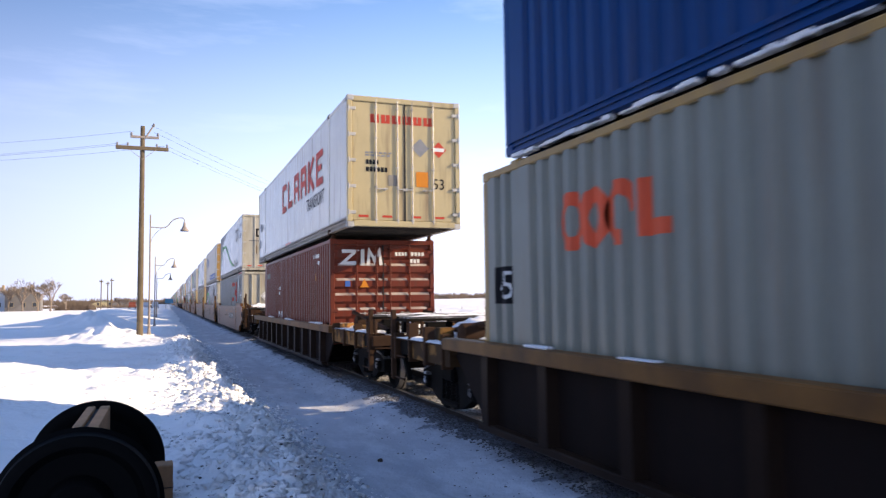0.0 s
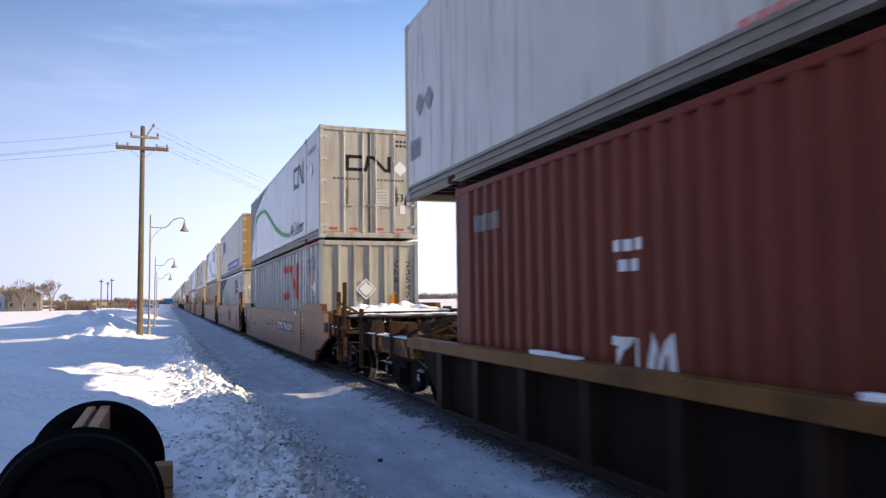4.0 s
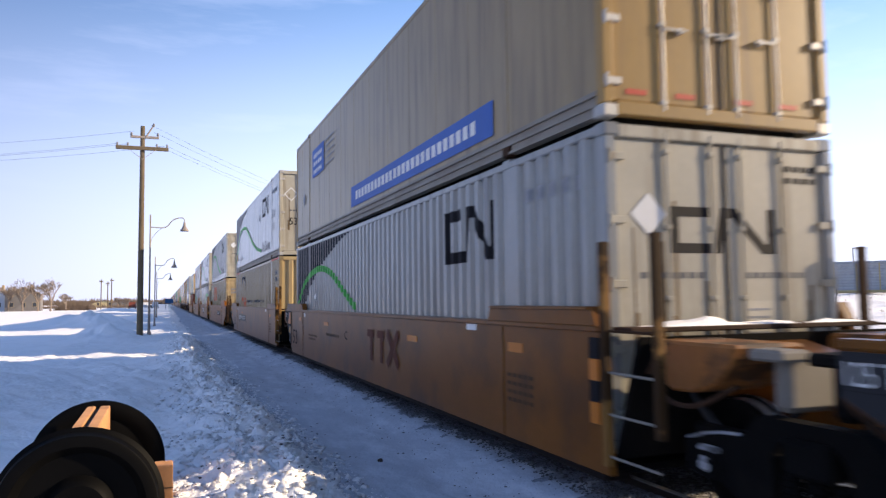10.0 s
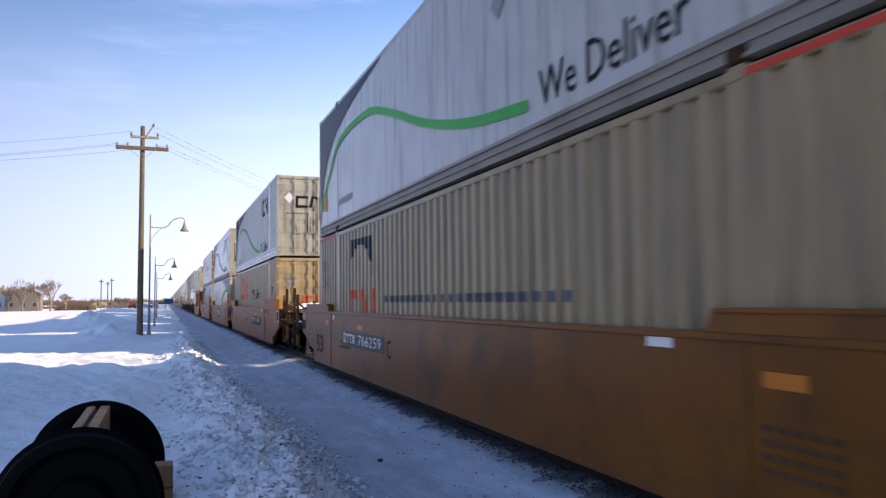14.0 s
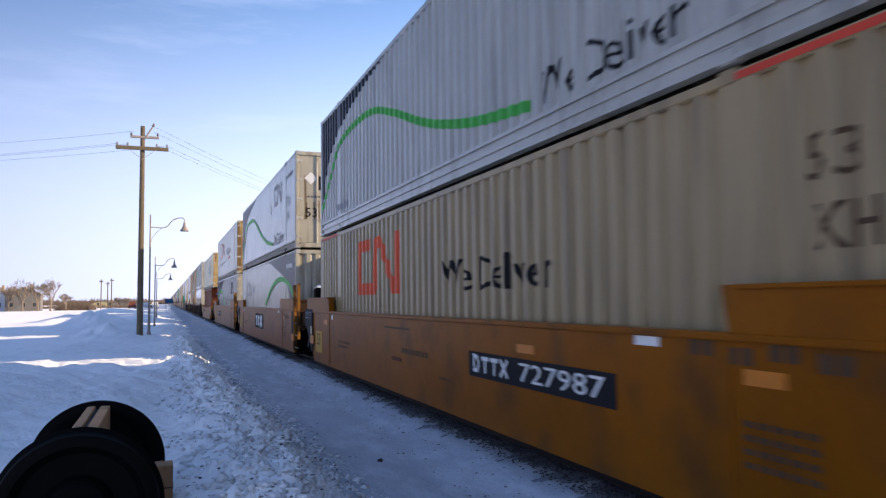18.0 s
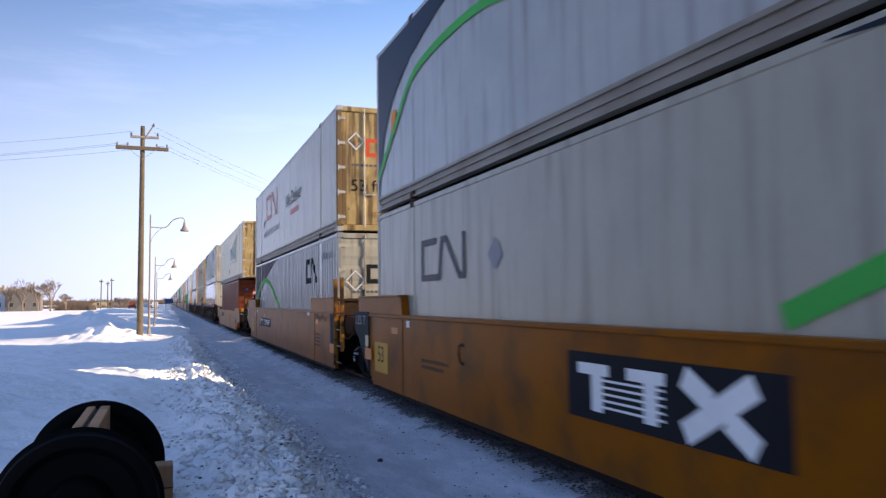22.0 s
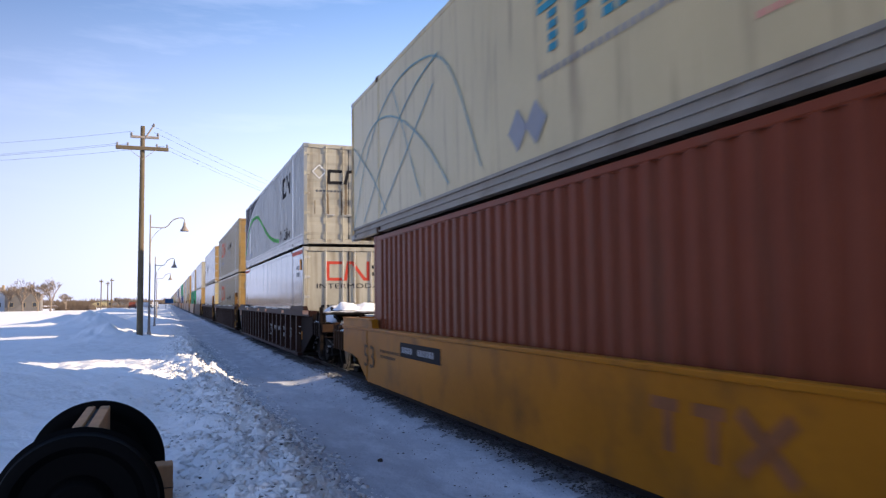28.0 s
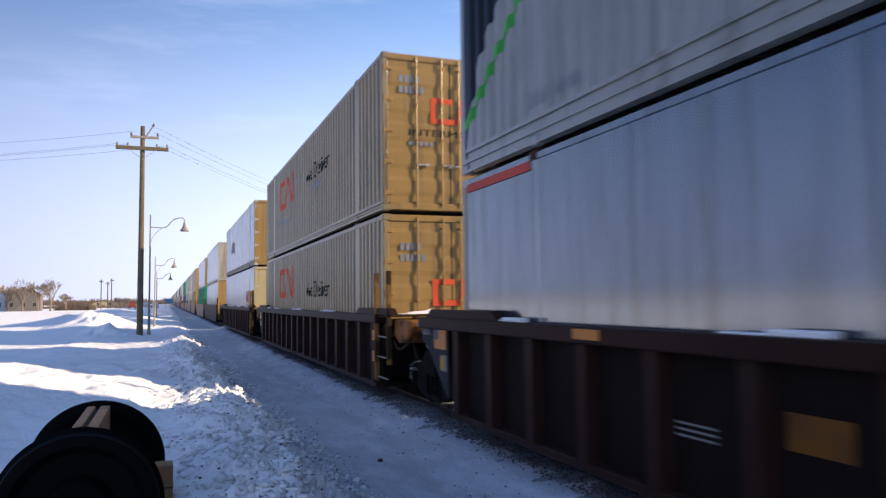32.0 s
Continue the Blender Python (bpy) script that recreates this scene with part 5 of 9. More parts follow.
def link_end(car, sg, paint, near, with_truck):
    """The articulated end of a unit: bulkhead, hood over the shared truck, ladder with tall grab posts."""
    tall = paint == M["well_orange"]

    def y(d):
        return sg * d

    bm = bmesh.new()
    add_prism(bm, [(y(8.15), 0.35), (y(8.2), 0.35), (y(8.55), 1.36), (y(8.5), 1.36)], "x", -1.36, 1.36)
    part("bulkhead", bm, M["black_steel"], car, "sloped end bulkhead")
    bm = bmesh.new()
    add_prism(bm, [(y(8.3), 0.72), (y(9.62), 0.70), (y(9.62), 1.0), (y(9.3), 1.12), (y(8.5), 1.30)], "x", -0.34, 0.34)
    part("articulation_arm", bm, paint, car, "painted articulation arm")
    for s in (-1, 1):
        bm = bmesh.new()
        add_prism(bm, [(s * 1.30, y(8.4)), (s * 0.55, y(9.25)), (s * 0.42, y(9.25)), (s * 1.12, y(8.4))], "z", 1.06, 1.2)
        part("arm_web", bm, M["rust"], car)
        bm = bmesh.new()
        if near:
            add_prism(bm, [(y(8.46), 1.34), (y(9.44), 1.34), (y(9.40), 1.22), (y(9.24), 1.06), (y(9.00), 0.97), (y(8.74), 0.96), (y(8.56), 1.05)], "x", *sorted((s * 1.24, s * 0.62)))
            bmesh.ops.bevel(bm, geom=bm.edges[:], offset=0.025, segments=1, affect="EDGES")
        else:
            # far ends have no hood: a small black block stands for the shade
            add_prism(bm, [(y(8.62), 1.34), (y(9.2), 1.34), (y(9.0), 1.06), (y(8.7), 1.0)], "x", *sorted((s * 1.1, s * 0.7)))
        part("bearing_hood", bm, M["rust"] if tall else M["hood"] if near else M["black_steel"], car, "rusty hood over the side bearing; at far ends a black block for shade")
        bm = bmesh.new()
        add_box(bm, *sorted((s * 1.04, s * 0.62)), *sorted((y(9.54), y(9.70))), 0.90, 1.28, 0.04)
        add_box(bm, *sorted((s * 1.16, s * 0.90)), *sorted((y(9.46), y(9.76))), 1.24, 1.32, 0.02)
        part("side_bearing", bm, M["rail"] if near and not tall else M["black_steel"], car, "dull steel side bearing block")
        bm = bmesh.new()
        add_path(bm, smooth_curve([(s * 1.26, y(8.58), 0.98), (s * 1.27, y(8.80), 0.88), (s * 1.27, y(9.10), 0.90), (s * 1.22, y(9.42), 1.06)], 5), 0.02, 6)
        part("hood_pipe", bm, M["rust"], car)
    if near:
        for s in (-1, 1):
            bm = bmesh.new()
            p, q = (8.58, 9.10) if tall else (8.16, 8.84)
            for d, z0, z1, w in ((p, 0.30, 2.14, 0.02), (q, 0.62, 2.16, 0.0)):
                bm = bmesh.new()
                add_box(bm, *sorted((s * (1.40 + w), s * (1.48 + w))), *sorted((y(d), y(d + 0.07))), z0, z1, 0.01)
                part("grab_post", bm, (M["worn_orange"] if tall else M["worn_tan"]) if s < 0 else M["rust"], car, "rust-streaked grab post")
            for z in (0.38, 0.72, 1.06, 1.40):
                piece("ladder_rung", ("rung", tall), lambda bm: add_tube(bm, (0, (p - q) / 2, 0), (0, (q - p) / 2, 0), 0.012), M["rust"] if z > 1.2 else M["rail"], car, (s * 1.45, y((p + q) / 2 + 0.035), z))
            if tall:
                bm = bmesh.new()
                add_box(bm, *sorted((s * 1.452, s * 1.474)), y(8.56), y(8.10), 0.74, 1.40, 0.006)
                part("black_plate", bm, M["rubber"], car, "black plate at the ladder")
                bm = bmesh.new()
                add_box(bm, *sorted((s * 1.452, s * 1.474)), y(8.56), y(8.04), 0.54, 0.735, 0.006)
                part("orange_panel", bm, M["reflector"], car, "orange end panel")
            for k in range(0 if tall else 4):
                bm = bmesh.new()
                add_box(bm, *sorted((s * 1.452, s * 1.478)), *sorted((y(7.96), y(8.10))), 0.62 + 0.18 * k, 0.80 + 0.18 * k, 0.004)
                part("hazard_stripe", bm, M["reflector"] if k in (0, 2) else M["print_black"], car)
    else:
        top = 1.47 if tall else 1.375
        for s in (-1, 1):
            bm = bmesh.new()
            add_prism(bm, [(y(8.26), 0.41), (y(8.59), 0.67), (y(8.99), 1.01), (y(9.25), 1.13), (y(9.25), top), (y(8.26), top)], "x", *sorted((s * 1.44, s * (1.486 if tall else 1.464))))
            part("bearing_plate", bm, M["rubber"], car, "black end plate")
        if not tall:
            plate_on_side(car, y(9.22), 1.17, 0.35, 0.18, M["rubber"], "capacity_panel", x=-1.465)
        bm = bmesh.new()
        for q in lettering("125 T", 0, 0, 0.70 if tall else 0.31, 0.17 if tall else 0.13):
            bm.faces.new([bm.verts.new((-1.492 if tall else -1.474, y(9.12 if tall else 9.20) - a, (1.23 if tall else 1.195) + b)) for a, b in q])
        flag(part("capacity_text", bm, M["print_grey"] if tall else M["print_white"], car))
        if tall:
            plate_on_side(car, y(8.44), 0.85, 0.20, 0.20, M["cream"], "label", x=-1.487)
            plate_on_side(car, y(8.46), 0.63, 0.44, 0.20, M["reflector"], "orange_panel", "orange end panel", x=-1.487)
        else:
            plate_on_side(car, y(8.74), 1.02, 0.44, 0.33, M["reflector"], "orange_panel", "orange end panel", x=-1.465)
            plate_on_side(car, y(8.74), 1.14, 0.17, 0.21, M["print_worn_grey"], "grey_plate", x=-1.472)
            plate_on_side(car, y(8.50), 0.74, 0.23, 0.21, M["stencil"], "label", x=-1.465)
            plate_on_side(car, y(8.49), 0.76, 0.13, 0.17, M["machine_yellow"], "yellow_label", x=-1.472)
    if tall and near:
        bm = bmesh.new()
        add_box(bm, -1.33, 1.33, y(8.50), y(8.44), 0.9, 1.66, 0.006)
        add_box(bm, -1.40, 1.40, y(8.54), y(8.40), 1.66, 1.72, 0.01)
        part("end_wall", bm, M["rust"], car, "rusty cross wall below a top beam")
        rough_snow("beam_snow", "thin frost on the cross beam", car, -1.36, 1.36, y(8.53), y(8.41), 1.718, 0.03, 7, 0.2)
    bm = bmesh.new()
    add_box(bm, -1.36, 1.36, *sorted((y(8.14), y(8.42 if near else 9.22))), 1.385, 1.43, 0.01)
    part("end_deck", bm, M["rust"], car, "rusty deck plate over the link")
    rough_snow("deck_snow", "thin snow on the deck plate", car, -1.3, 1.25, *sorted((y(8.16), y(8.41 if near else 9.20))), 1.428, 0.10, 3 + (sg > 0), 0.30)
    bm = bmesh.new()
    pts = smooth_curve([(-0.9, y(8.5), 1.0), (-0.95, y(8.9), 0.70), (-0.9, y(9.3), 0.66), (-0.85, y(9.6), 0.9)], 5)
    add_path(bm, pts, 0.032, 7)
    part("air_hose", bm, M["rubber"], car)
    if with_truck:
        truck(car, y(with_truck))


def bars_on_side(car, x, y_far, z, w, h, n, material, name="stencil_text"):
    bm = bmesh.new()
    for q in bars(0, 0, w, h, n):
        bm.faces.new([bm.verts.new((x, y_far - a, z + b)) for a, b in q])
    return flag(part(name, bm, material, car))


def plate_on_side(car, y_far, z, w, h, material, name, label="", x=-1.452, t=0.006):
    bm = bmesh.new()
    add_box(bm, x - t, x, y_far - w, y_far, z, z + h, 0.002)
    return part(name, bm, material, car, label)


def word_on_side(car, body, y_far, z, w, h, material, name="lettering", x=-1.462):
    bm = bmesh.new()
    for q in lettering(body, 0, 0, w, h):
        bm.faces.new([bm.verts.new((x, y_far - a, z + b)) for a, b in q])
    return flag(part(name, bm, material, car))


def block_mark(car, y_far, w, z0, z1, material=None):
    """A painted mark of plain block strokes: two stems under a bar, then crossing strokes."""
    material = material or M["print_red"]
    h = z1 - z0
    for k in (0.0, 0.34):
        bars_on_side(car, -1.462, y_far - k * w, z1 - 0.24 * h, w * 0.31, 0.24 * h, 1, material, "mark_stroke")
        bars_on_side(car, -1.462, y_far - (k + 0.10) * w, z0, 0.11 * w, 0.76 * h, 1, material, "mark_stroke")
    for a, b in (((0.66, 0.0), (0.98, 1.0)), ((0.66, 1.0), (0.79, 0.6)), ((0.86, 0.4), (0.98, 0.0))):
        bm = bmesh.new()
        for q in ribbon([(a[0] * w, a[1] * h), (b[0] * w, b[1] * h)], 0.08 * w):
            bm.faces.new([bm.verts.new((-1.464, y_far - c, z0 + d)) for c, d in q])
        part("mark_stroke", bm, material, car)


def smooth_car(label, yc, paint, near, far, reach_near=12.15, reach_far=12.15, share=9.86, brake=False, top=1.43, numbers="", wing=True, short=False):
    """A well-car unit with plain plate sides. near/far: "link" or "coupler" ends; short: a forty-foot well with low platform sides."""
    car = thing("well_car", label, "well car", "well cars of the train")
    MOVERS.append((car, TRACK_X, yc, 0.0))

    tall = paint == M["well_orange"]

    def outline(sg, kind):
        if kind == "link":
            pts = [(8.05, 0.22), (8.6, 0.66), (9.0, 1.0), (9.26, 1.12), (9.26, top)] if sg > 0 else [(8.5, 0.22), (8.56, 0.6), (8.58, top)] if tall else [(8.2, 0.22), (8.15, 0.6), (8.1, top)]
        elif short:
            pts = [(6.3, 0.22), (7.05, 0.58), (7.5, 0.64), (8.2, 0.66), (8.2, top)]
        else:
            pts = [(8.25, 0.22), (8.36, 0.48), (8.95, 0.56), (9.4, 0.74), (9.92, 0.86), (9.92, top)]
        return [(sg * d, z) for d, z in pts]

    poly = outline(1, far) + outline(-1, near)[::-1]
    a_top, a_bot, b_top, b_bot = outline(-1, near)[-1][0], outline(-1, near)[0][0], outline(1, far)[-1][0], outline(1, far)[0][0]
    d0 = 8.2 if short else 9.92
    for s in (-1, 1):
        x0, x1 = sorted((s * 1.45, s * 1.38))
        bm = bmesh.new()
        side_plate(bm, poly, x0, x1)
        sp = part("side_plate", bm, paint, car, "dusty painted steel side plate")
        bm = bmesh.new()
        add_box(bm, *sorted((s * 1.48, s * 1.34)), a_top, b_top, top - 0.045, top + 0.012, 0.012)
        part("top_chord", bm, paint, car)
        bm = bmesh.new()
        add_box(bm, *sorted((s * 1.456, s * 1.2)), a_bot + 0.05, b_bot - 0.05, 0.16, 0.225, 0.012)
        part("bottom_chord", bm, M["worn_or_recess_shade_brown"], car)
        if wing:
            for q0, q1 in ((-8.52 if tall else -8.08, -5.84) if near == "link" else (-8.15, -5.85) if short else (-9.28, -6.22 if tall else -6.46), (6.26, 8.95) if far == "link" else (5.85, 8.15) if short else (6.46, 9.28)):
                bm = bmesh.new()
                up = 0.32 if tall else 0.17
                add_prism(bm, [(q0, top + 0.012), (q1, top + 0.012), (q1 + (0.06 if up > 0.2 else -0.08), top + up), (q0 + 0.08, top + up)], "x", *sorted((s * 1.475, s * 1.35)))
                add_box(bm, *sorted((s * 1.50, s * 1.34)), q0 + 0.1, q1 - 0.1, top + up - 0.03, top + up + 0.002, 0.006)
                part("guide_wing", bm, paint, car, "raised container guide plate")
        for yy in (-6.2, 6.3):
            bm = bmesh.new()
            add_box(bm, *sorted((s * 1.46, s * 1.45)), yy, yy + 0.02, 0.24, top - 0.05)
            part("weld_seam", bm, paint, car)
    bm = bmesh.new()
    add_box(bm, -1.38, 1.38, -8.1, 8.1, 0.20, 0.26)
    part("well_floor", bm, M["black_steel"], car)
    for i in range(9):
        if abs(-7.45 + 1.9 * i) < 8.1 - 0.2:
            piece("floor_beam", ("floorbeam",), lambda bm: add_box(bm, -1.31, 1.31, -0.15, 0.15, 0.258, 0.35, 0.01), M["black_steel"], car, (0, -7.45 + 1.9 * i, 0))
    beam = (0.70, 1.02) if short else (0.94, 1.08)
    worn = WORN[paint.name]
    for sg, kind, reach in ((-1, near, reach_near), (1, far, reach_far)):
        if kind == "link":
            link_end(car, sg, paint, sg < 0, share if sg < 0 else 0)
            continue
        coupler_end(car, sg, paint if short else worn, reach, d0, beam, "" if short else "tall", brake == ("near" if sg < 0 else "far"), 1.16 if short else 1.34, int(yc) + 2, 0.18 if short else 0.26, upper=not short)
        if not short:
            q = sorted((sg * 9.44, sg * 9.90))
            if paint == M["well_orange"]:
                plate_on_side(car, q[1], 1.00, 0.40, 0.36, M["print_white"], "plate_border", "white border of a black plate")
                plate_on_side(car, q[1] - 0.03, 1.03, 0.34, 0.30, M["print_black"], "black_plate", x=-1.460)
            else:
                plate_on_side(car, q[1], 1.20, 0.46, 0.22, M["reflector"], "orange_panel", "orange end panel")
                plate_on_side(car, q[1], 0.95, 0.42, 0.22, M["print_black"], "black_plate")
            plate_on_side(car, sg * 9.2 + 0.06, 0.86, 0.11, 0.2, M["placard"], "yellow_label")
    # reflectors, stencils and small plates along the side
    for yy in (-6.32, 6.9):
        plate_on_side(car, yy, 1.12 + 0.03 * math.sin(yy), 0.34, 0.10, M["reflector"], "orange_reflector")
    if not short:
        plate_on_side(car, -5.17, 1.31, 0.30, 0.10, M["print_white"], "white_plate")
        plate_on_side(car, 6.1, 1.26, 0.14, 0.10, M["print_white"], "white_plate")
    for k in range(2):
        bars_on_side(car, -1.458, 5.4, 0.80 - 0.09 * k, 1.1 - 0.2 * k, 0.045, 9, M["print_worn"])
    for k in range(0 if short else 4):
        bars_on_side(car, -1.458, -6.3, 0.86 - 0.085 * k, 0.62, 0.04, 5, M["print_worn"])
    if short:
        plate_on_side(car, -6.15, 0.52, 0.30, 0.30, M["print_grey"], "plate_border", "pale border of a black plate")
        plate_on_side(car, -6.17, 0.54, 0.26, 0.26, M["print_black"], "black_plate", x=-1.459)
    if paint == M["well_orange"]:
        plate_on_side(car, 7.91, 0.46, 0.78, 0.50, M["machine_yellow"], "length_panel", "faded yellow length panel")
        word_on_side(car, "53", 7.70, 0.63, 0.35, 0.27, M["print_black"], "length_number")
    else:
        word_on_side(car, "53", 6.5 if short else 7.9, 0.48, 0.72, 0.40, M["print_worn"] if short else M["print_black"], "length_number")
    if numbers:
        plate_on_side(car, numbers[1], 0.77, 3.1, 0.29, M["print_black"] if tall else M["plate_sheen"], "number_panel", "black number panel" if tall else "black number panel, its colour lightened for gloss")
        for u0, lines in ((0.0, ([(0.03, 0.0), (0.03, 0.19), (0.13, 0.17), (0.17, 0.095), (0.13, 0.02), (0.03, 0.02)],)), (0.25, ([(0.0, 0.165), (0.2, 0.165)], [(0.1, 0.165), (0.1, 0.0)])), (0.50, ([(0.0, 0.165), (0.2, 0.165)], [(0.1, 0.165), (0.1, 0.0)])), (0.75, ([(0.01, 0.0), (0.19, 0.19)], [(0.01, 0.19), (0.19, 0.0)]))):
            bm = bmesh.new()
            for line in lines:
                for q in ribbon(line, 0.045):
                    bm.faces.new([bm.verts.new((-1.464, numbers[1] - 0.14 - u0 - a, 0.83 + b)) for a, b in q])
            flag(part("mark_print", bm, M["print_white"], car))
        word_on_side(car, numbers[0], numbers[1] - 1.36, 0.83, 1.58, 0.19, M["print_white"], "car_number", -1.464)
        plate_on_side(car, numbers[1] - 1.3, 1.12, 0.38, 0.09, M["reflector"], "orange_reflector")
    return car


def ribbed_car(label, yc, paint, chord_paint, near, far, top, ribs, reach_near=12.15, reach_far=12.15, share=9.86, brake=False, half=8.3, low=False):
    """A well-car unit with pressed vertical ribs along its sides."""
    car = thing("well_car", label, "well car", "well cars of the train")
    MOVERS.append((car, TRACK_X, yc, 0.0))
    over = 0.9 if low else 1.85
    a = -half if near == "link" else -half - over
    b = half + 0.96 if far == "link" else half + over
    for s in (-1, 1):
        # the shade between the ribs is put into this plate's darker paint
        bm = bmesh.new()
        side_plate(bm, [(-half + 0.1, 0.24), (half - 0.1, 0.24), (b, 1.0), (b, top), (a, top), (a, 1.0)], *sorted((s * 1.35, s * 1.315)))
        part("side_plate", bm, M["worn_or_recess_shade_brown"], car, "recessed side plate, its paint darkened for the shade between ribs")
        bm = bmesh.new()
        add_box(bm, *sorted((s * 1.52, s * 1.315)), a, b, top - 0.02, top + 0.13, 0.014)
        part("top_chord", bm, chord_paint, car, "wide steel top chord")
        bm = bmesh.new()
        add_box(bm, *sorted((s * 1.47, s * 1.2)), -half + 0.15, half - 0.15, 0.18, 0.26, 0.012)
        part("bottom_chord", bm, paint, car)
        for i in range(ribs):
            yy = -half + 0.35 + (2 * half - 0.7) * i / (ribs - 1)
            piece("rib", ("rib", top, s, round(half, 2)), lambda bm: add_prism(bm, [(s * 1.345, -0.105), (s * 1.475, -0.085), (s * 1.475, 0.085), (s * 1.345, 0.105)], "z", 0.255, top - 0.02), paint, car, (0, yy, 0))
        if s < 0:
            for k in range(int(2 * half / 0.42)):
                u = -half + 0.42 * k
                if math.sin(u * 3.1 + yc) + math.sin(u * 1.37 + 2 * yc) > 0.8:
                    piece("snow_strip", ("strip", k % 3), lambda bm: add_box(bm, -0.045, 0.05, -0.24, 0.24, 0, 0.018 + 0.014 * (k % 3), 0.008), M["snow"], car, (-1.40, u, top + 0.128))
        for q in () if low else (-half + 0.1, half - 0.7):
            bm = bmesh.new()
            add_prism(bm, [(q - 0.9, top + 0.13), (q + 1.5, top + 0.13), (q + 1.3, top + 0.24), (q - 0.7, top + 0.24)], "x", *sorted((s * 1.46, s * 1.34)))
            part("guide_wing", bm, chord_paint, car, "raised container guide plate")
    bm = bmesh.new()
    add_box(bm, -1.34, 1.34, -half, half, 0.20, 0.26)
    part("well_floor", bm, M["black_steel"], car)
    for i in range(9):
        if abs(-7.45 + 1.9 * i) < half - 0.2:
            piece("floor_beam", ("floorbeam",), lambda bm: add_box(bm, -1.31, 1.31, -0.15, 0.15, 0.258, 0.35, 0.01), M["black_steel"], car, (0, -7.45 + 1.9 * i, 0))
    d0 = half + over
    worn = WORN[chord_paint.name]
    for sg, kind, reach in ((-1, near, reach_near), (1, far, reach_far)):
        if kind == "link":
            link_end(car, sg, paint, sg < 0, share if sg < 0 else 0)
        else:
            coupler_end(car, sg, worn, reach, d0, (0.80, 1.06) if low else (0.88, 1.14), "short", brake == ("near" if sg < 0 else "far"), 1.38, int(yc) + 2, 0.16, None if low else M["worn_or_recess_shade_brown"], 0.10)
    return car


def snow_heap(x, y, z, w, d, h, seed):
    """A drift of snow lying on a car's deck."""
    r = random.Random(seed)
    bm = bmesh.new()
    nx, ny = 22, 16
    off = Vector((r.uniform(0, 50), r.uniform(0, 50), 0))
    g = []
    for i in range(nx + 1):
        row = []
        for j in range(ny + 1):
            u, v = i / nx * 2 - 1, j / ny * 2 - 1
            e = max(0.0, 1 - abs(u) ** 2.6) * max(0.0, 1 - abs(v) ** 2.6)
            q = Vector((u * w / 2, v * d / 2, 0))
            zz = h * min(1.0, 1.6 * e) ** 0.7 * (0.80 + 0.20 * noise.noise(q * 1.7 + off) + 0.14 * noise.noise(q * 4.5 + off) + 0.07 * noise.noise(q * 11 + off))
            row.append(bm.verts.new((q.x * (1 + 0.12 * noise.noise(q * 3 + off)), q.y, max(0.0, zz))))
        g.append(row)
    for i in range(nx):
        for j in range(ny):
            bm.faces.new((g[i][j], g[i + 1][j], g[i + 1][j + 1], g[i][j + 1]))
    rim = [g[i][0] for i in range(nx + 1)] + [g[nx][j] for j in range(1, ny + 1)] + [g[i][ny] for i in range(nx - 1, -1, -1)] + [g[0][j] for j in range(ny - 1, 0, -1)]
    bm.faces.new(rim[::-1])
    ob2 = new("snow_drift", mesh_of("snow_drift", bm, M["snow"], True))
    tagged(ob2, "white snow drift lying on the car's end deck", "snow", "snow on the cars")
    MOVERS.append((ob2, x, y, z))
    return ob2


# ---------------------------------------------------------------- the train
FT53, FT40, FT45, HI, STD = 16.15, 12.19, 13.72, 2.88, 2.59


# car 0, ahead of the first car in view
smooth_car("dusty tan-brown plate-sided well car", -15.6, M["well_tan"], "coupler", "coupler")
s = container("white smooth-sided domestic container, lower of two", FT53, HI, "smooth", M["white"], "plain", M["white"], TRACK_X, -23.7, 0.36, post_at=1.98, low_rail=0.24)
s = container("pale grey smooth-sided domestic container on top", FT53, HI, "smooth", M["grey"], "plain", M["grey"], TRACK_X, -23.7, 3.25, post_at=1.98, low_rail=0.24)

# car 1: grey-green 45-foot container under a blue one
ribbed_car("rust-brown ribbed well car with a tan top chord", 0.2, M["well_rust"], M["chord_tan"], "coupler", "coupler", 1.05, 12, 12.0, 11.95, low=True, half=7.9)
s = container("weathered grey-green corrugated container with an orange ring mark", FT45, HI, "corr", M["green_grey"], "ribbed", M["green_grey"], TRACK_X, 8.1 - FT45, 0.34, M["tan"], 0.86)
for k, u in enumerate((2.02, 2.42, 2.82)):
    n = 14
    ring = [(u + 0.17 * math.cos(2 * math.pi * i / n), 2.06 + 0.22 * math.sin(2 * math.pi * i / n)) for i in range(n + 1)]
    s.side("ring_mark", ribbon(ring[: (n + 1 if k < 2 else n - 2)], 0.13), M["print_orange_red"], "orange ring mark")
s.side("ring_mark", ribbon([(3.16, 2.30), (3.16, 1.89), (3.46, 1.89)], 0.13), M["print_orange_red"], "orange bar mark")
s.side("number_panel", rect(0.30, 1.28, 0.42, 0.42), M["print_black"])
s.side("length_number", lettering("45", 0.36, 1.33, 0.30, 0.32), M["print_white"], "", 0.012)
s = container("deep blue corrugated container with frost along its rail", FT40, HI, "corr", M["blue"], "ribbed", M["blue"], TRACK_X, 7.45 - FT40, 3.26)
# frost on the rail between the two
bm = bmesh.new()
r = random.Random(4)
for i in range(120):
    yy = 0.08 + i * 0.1
    w = r.uniform(0.05, 0.14)
    if r.random() < 0.75:
        add_box(bm, -0.05 - r.uniform(0, 0.03), 0.02, yy - w, yy + w, 0, r.uniform(0.012, 0.05), 0.01)
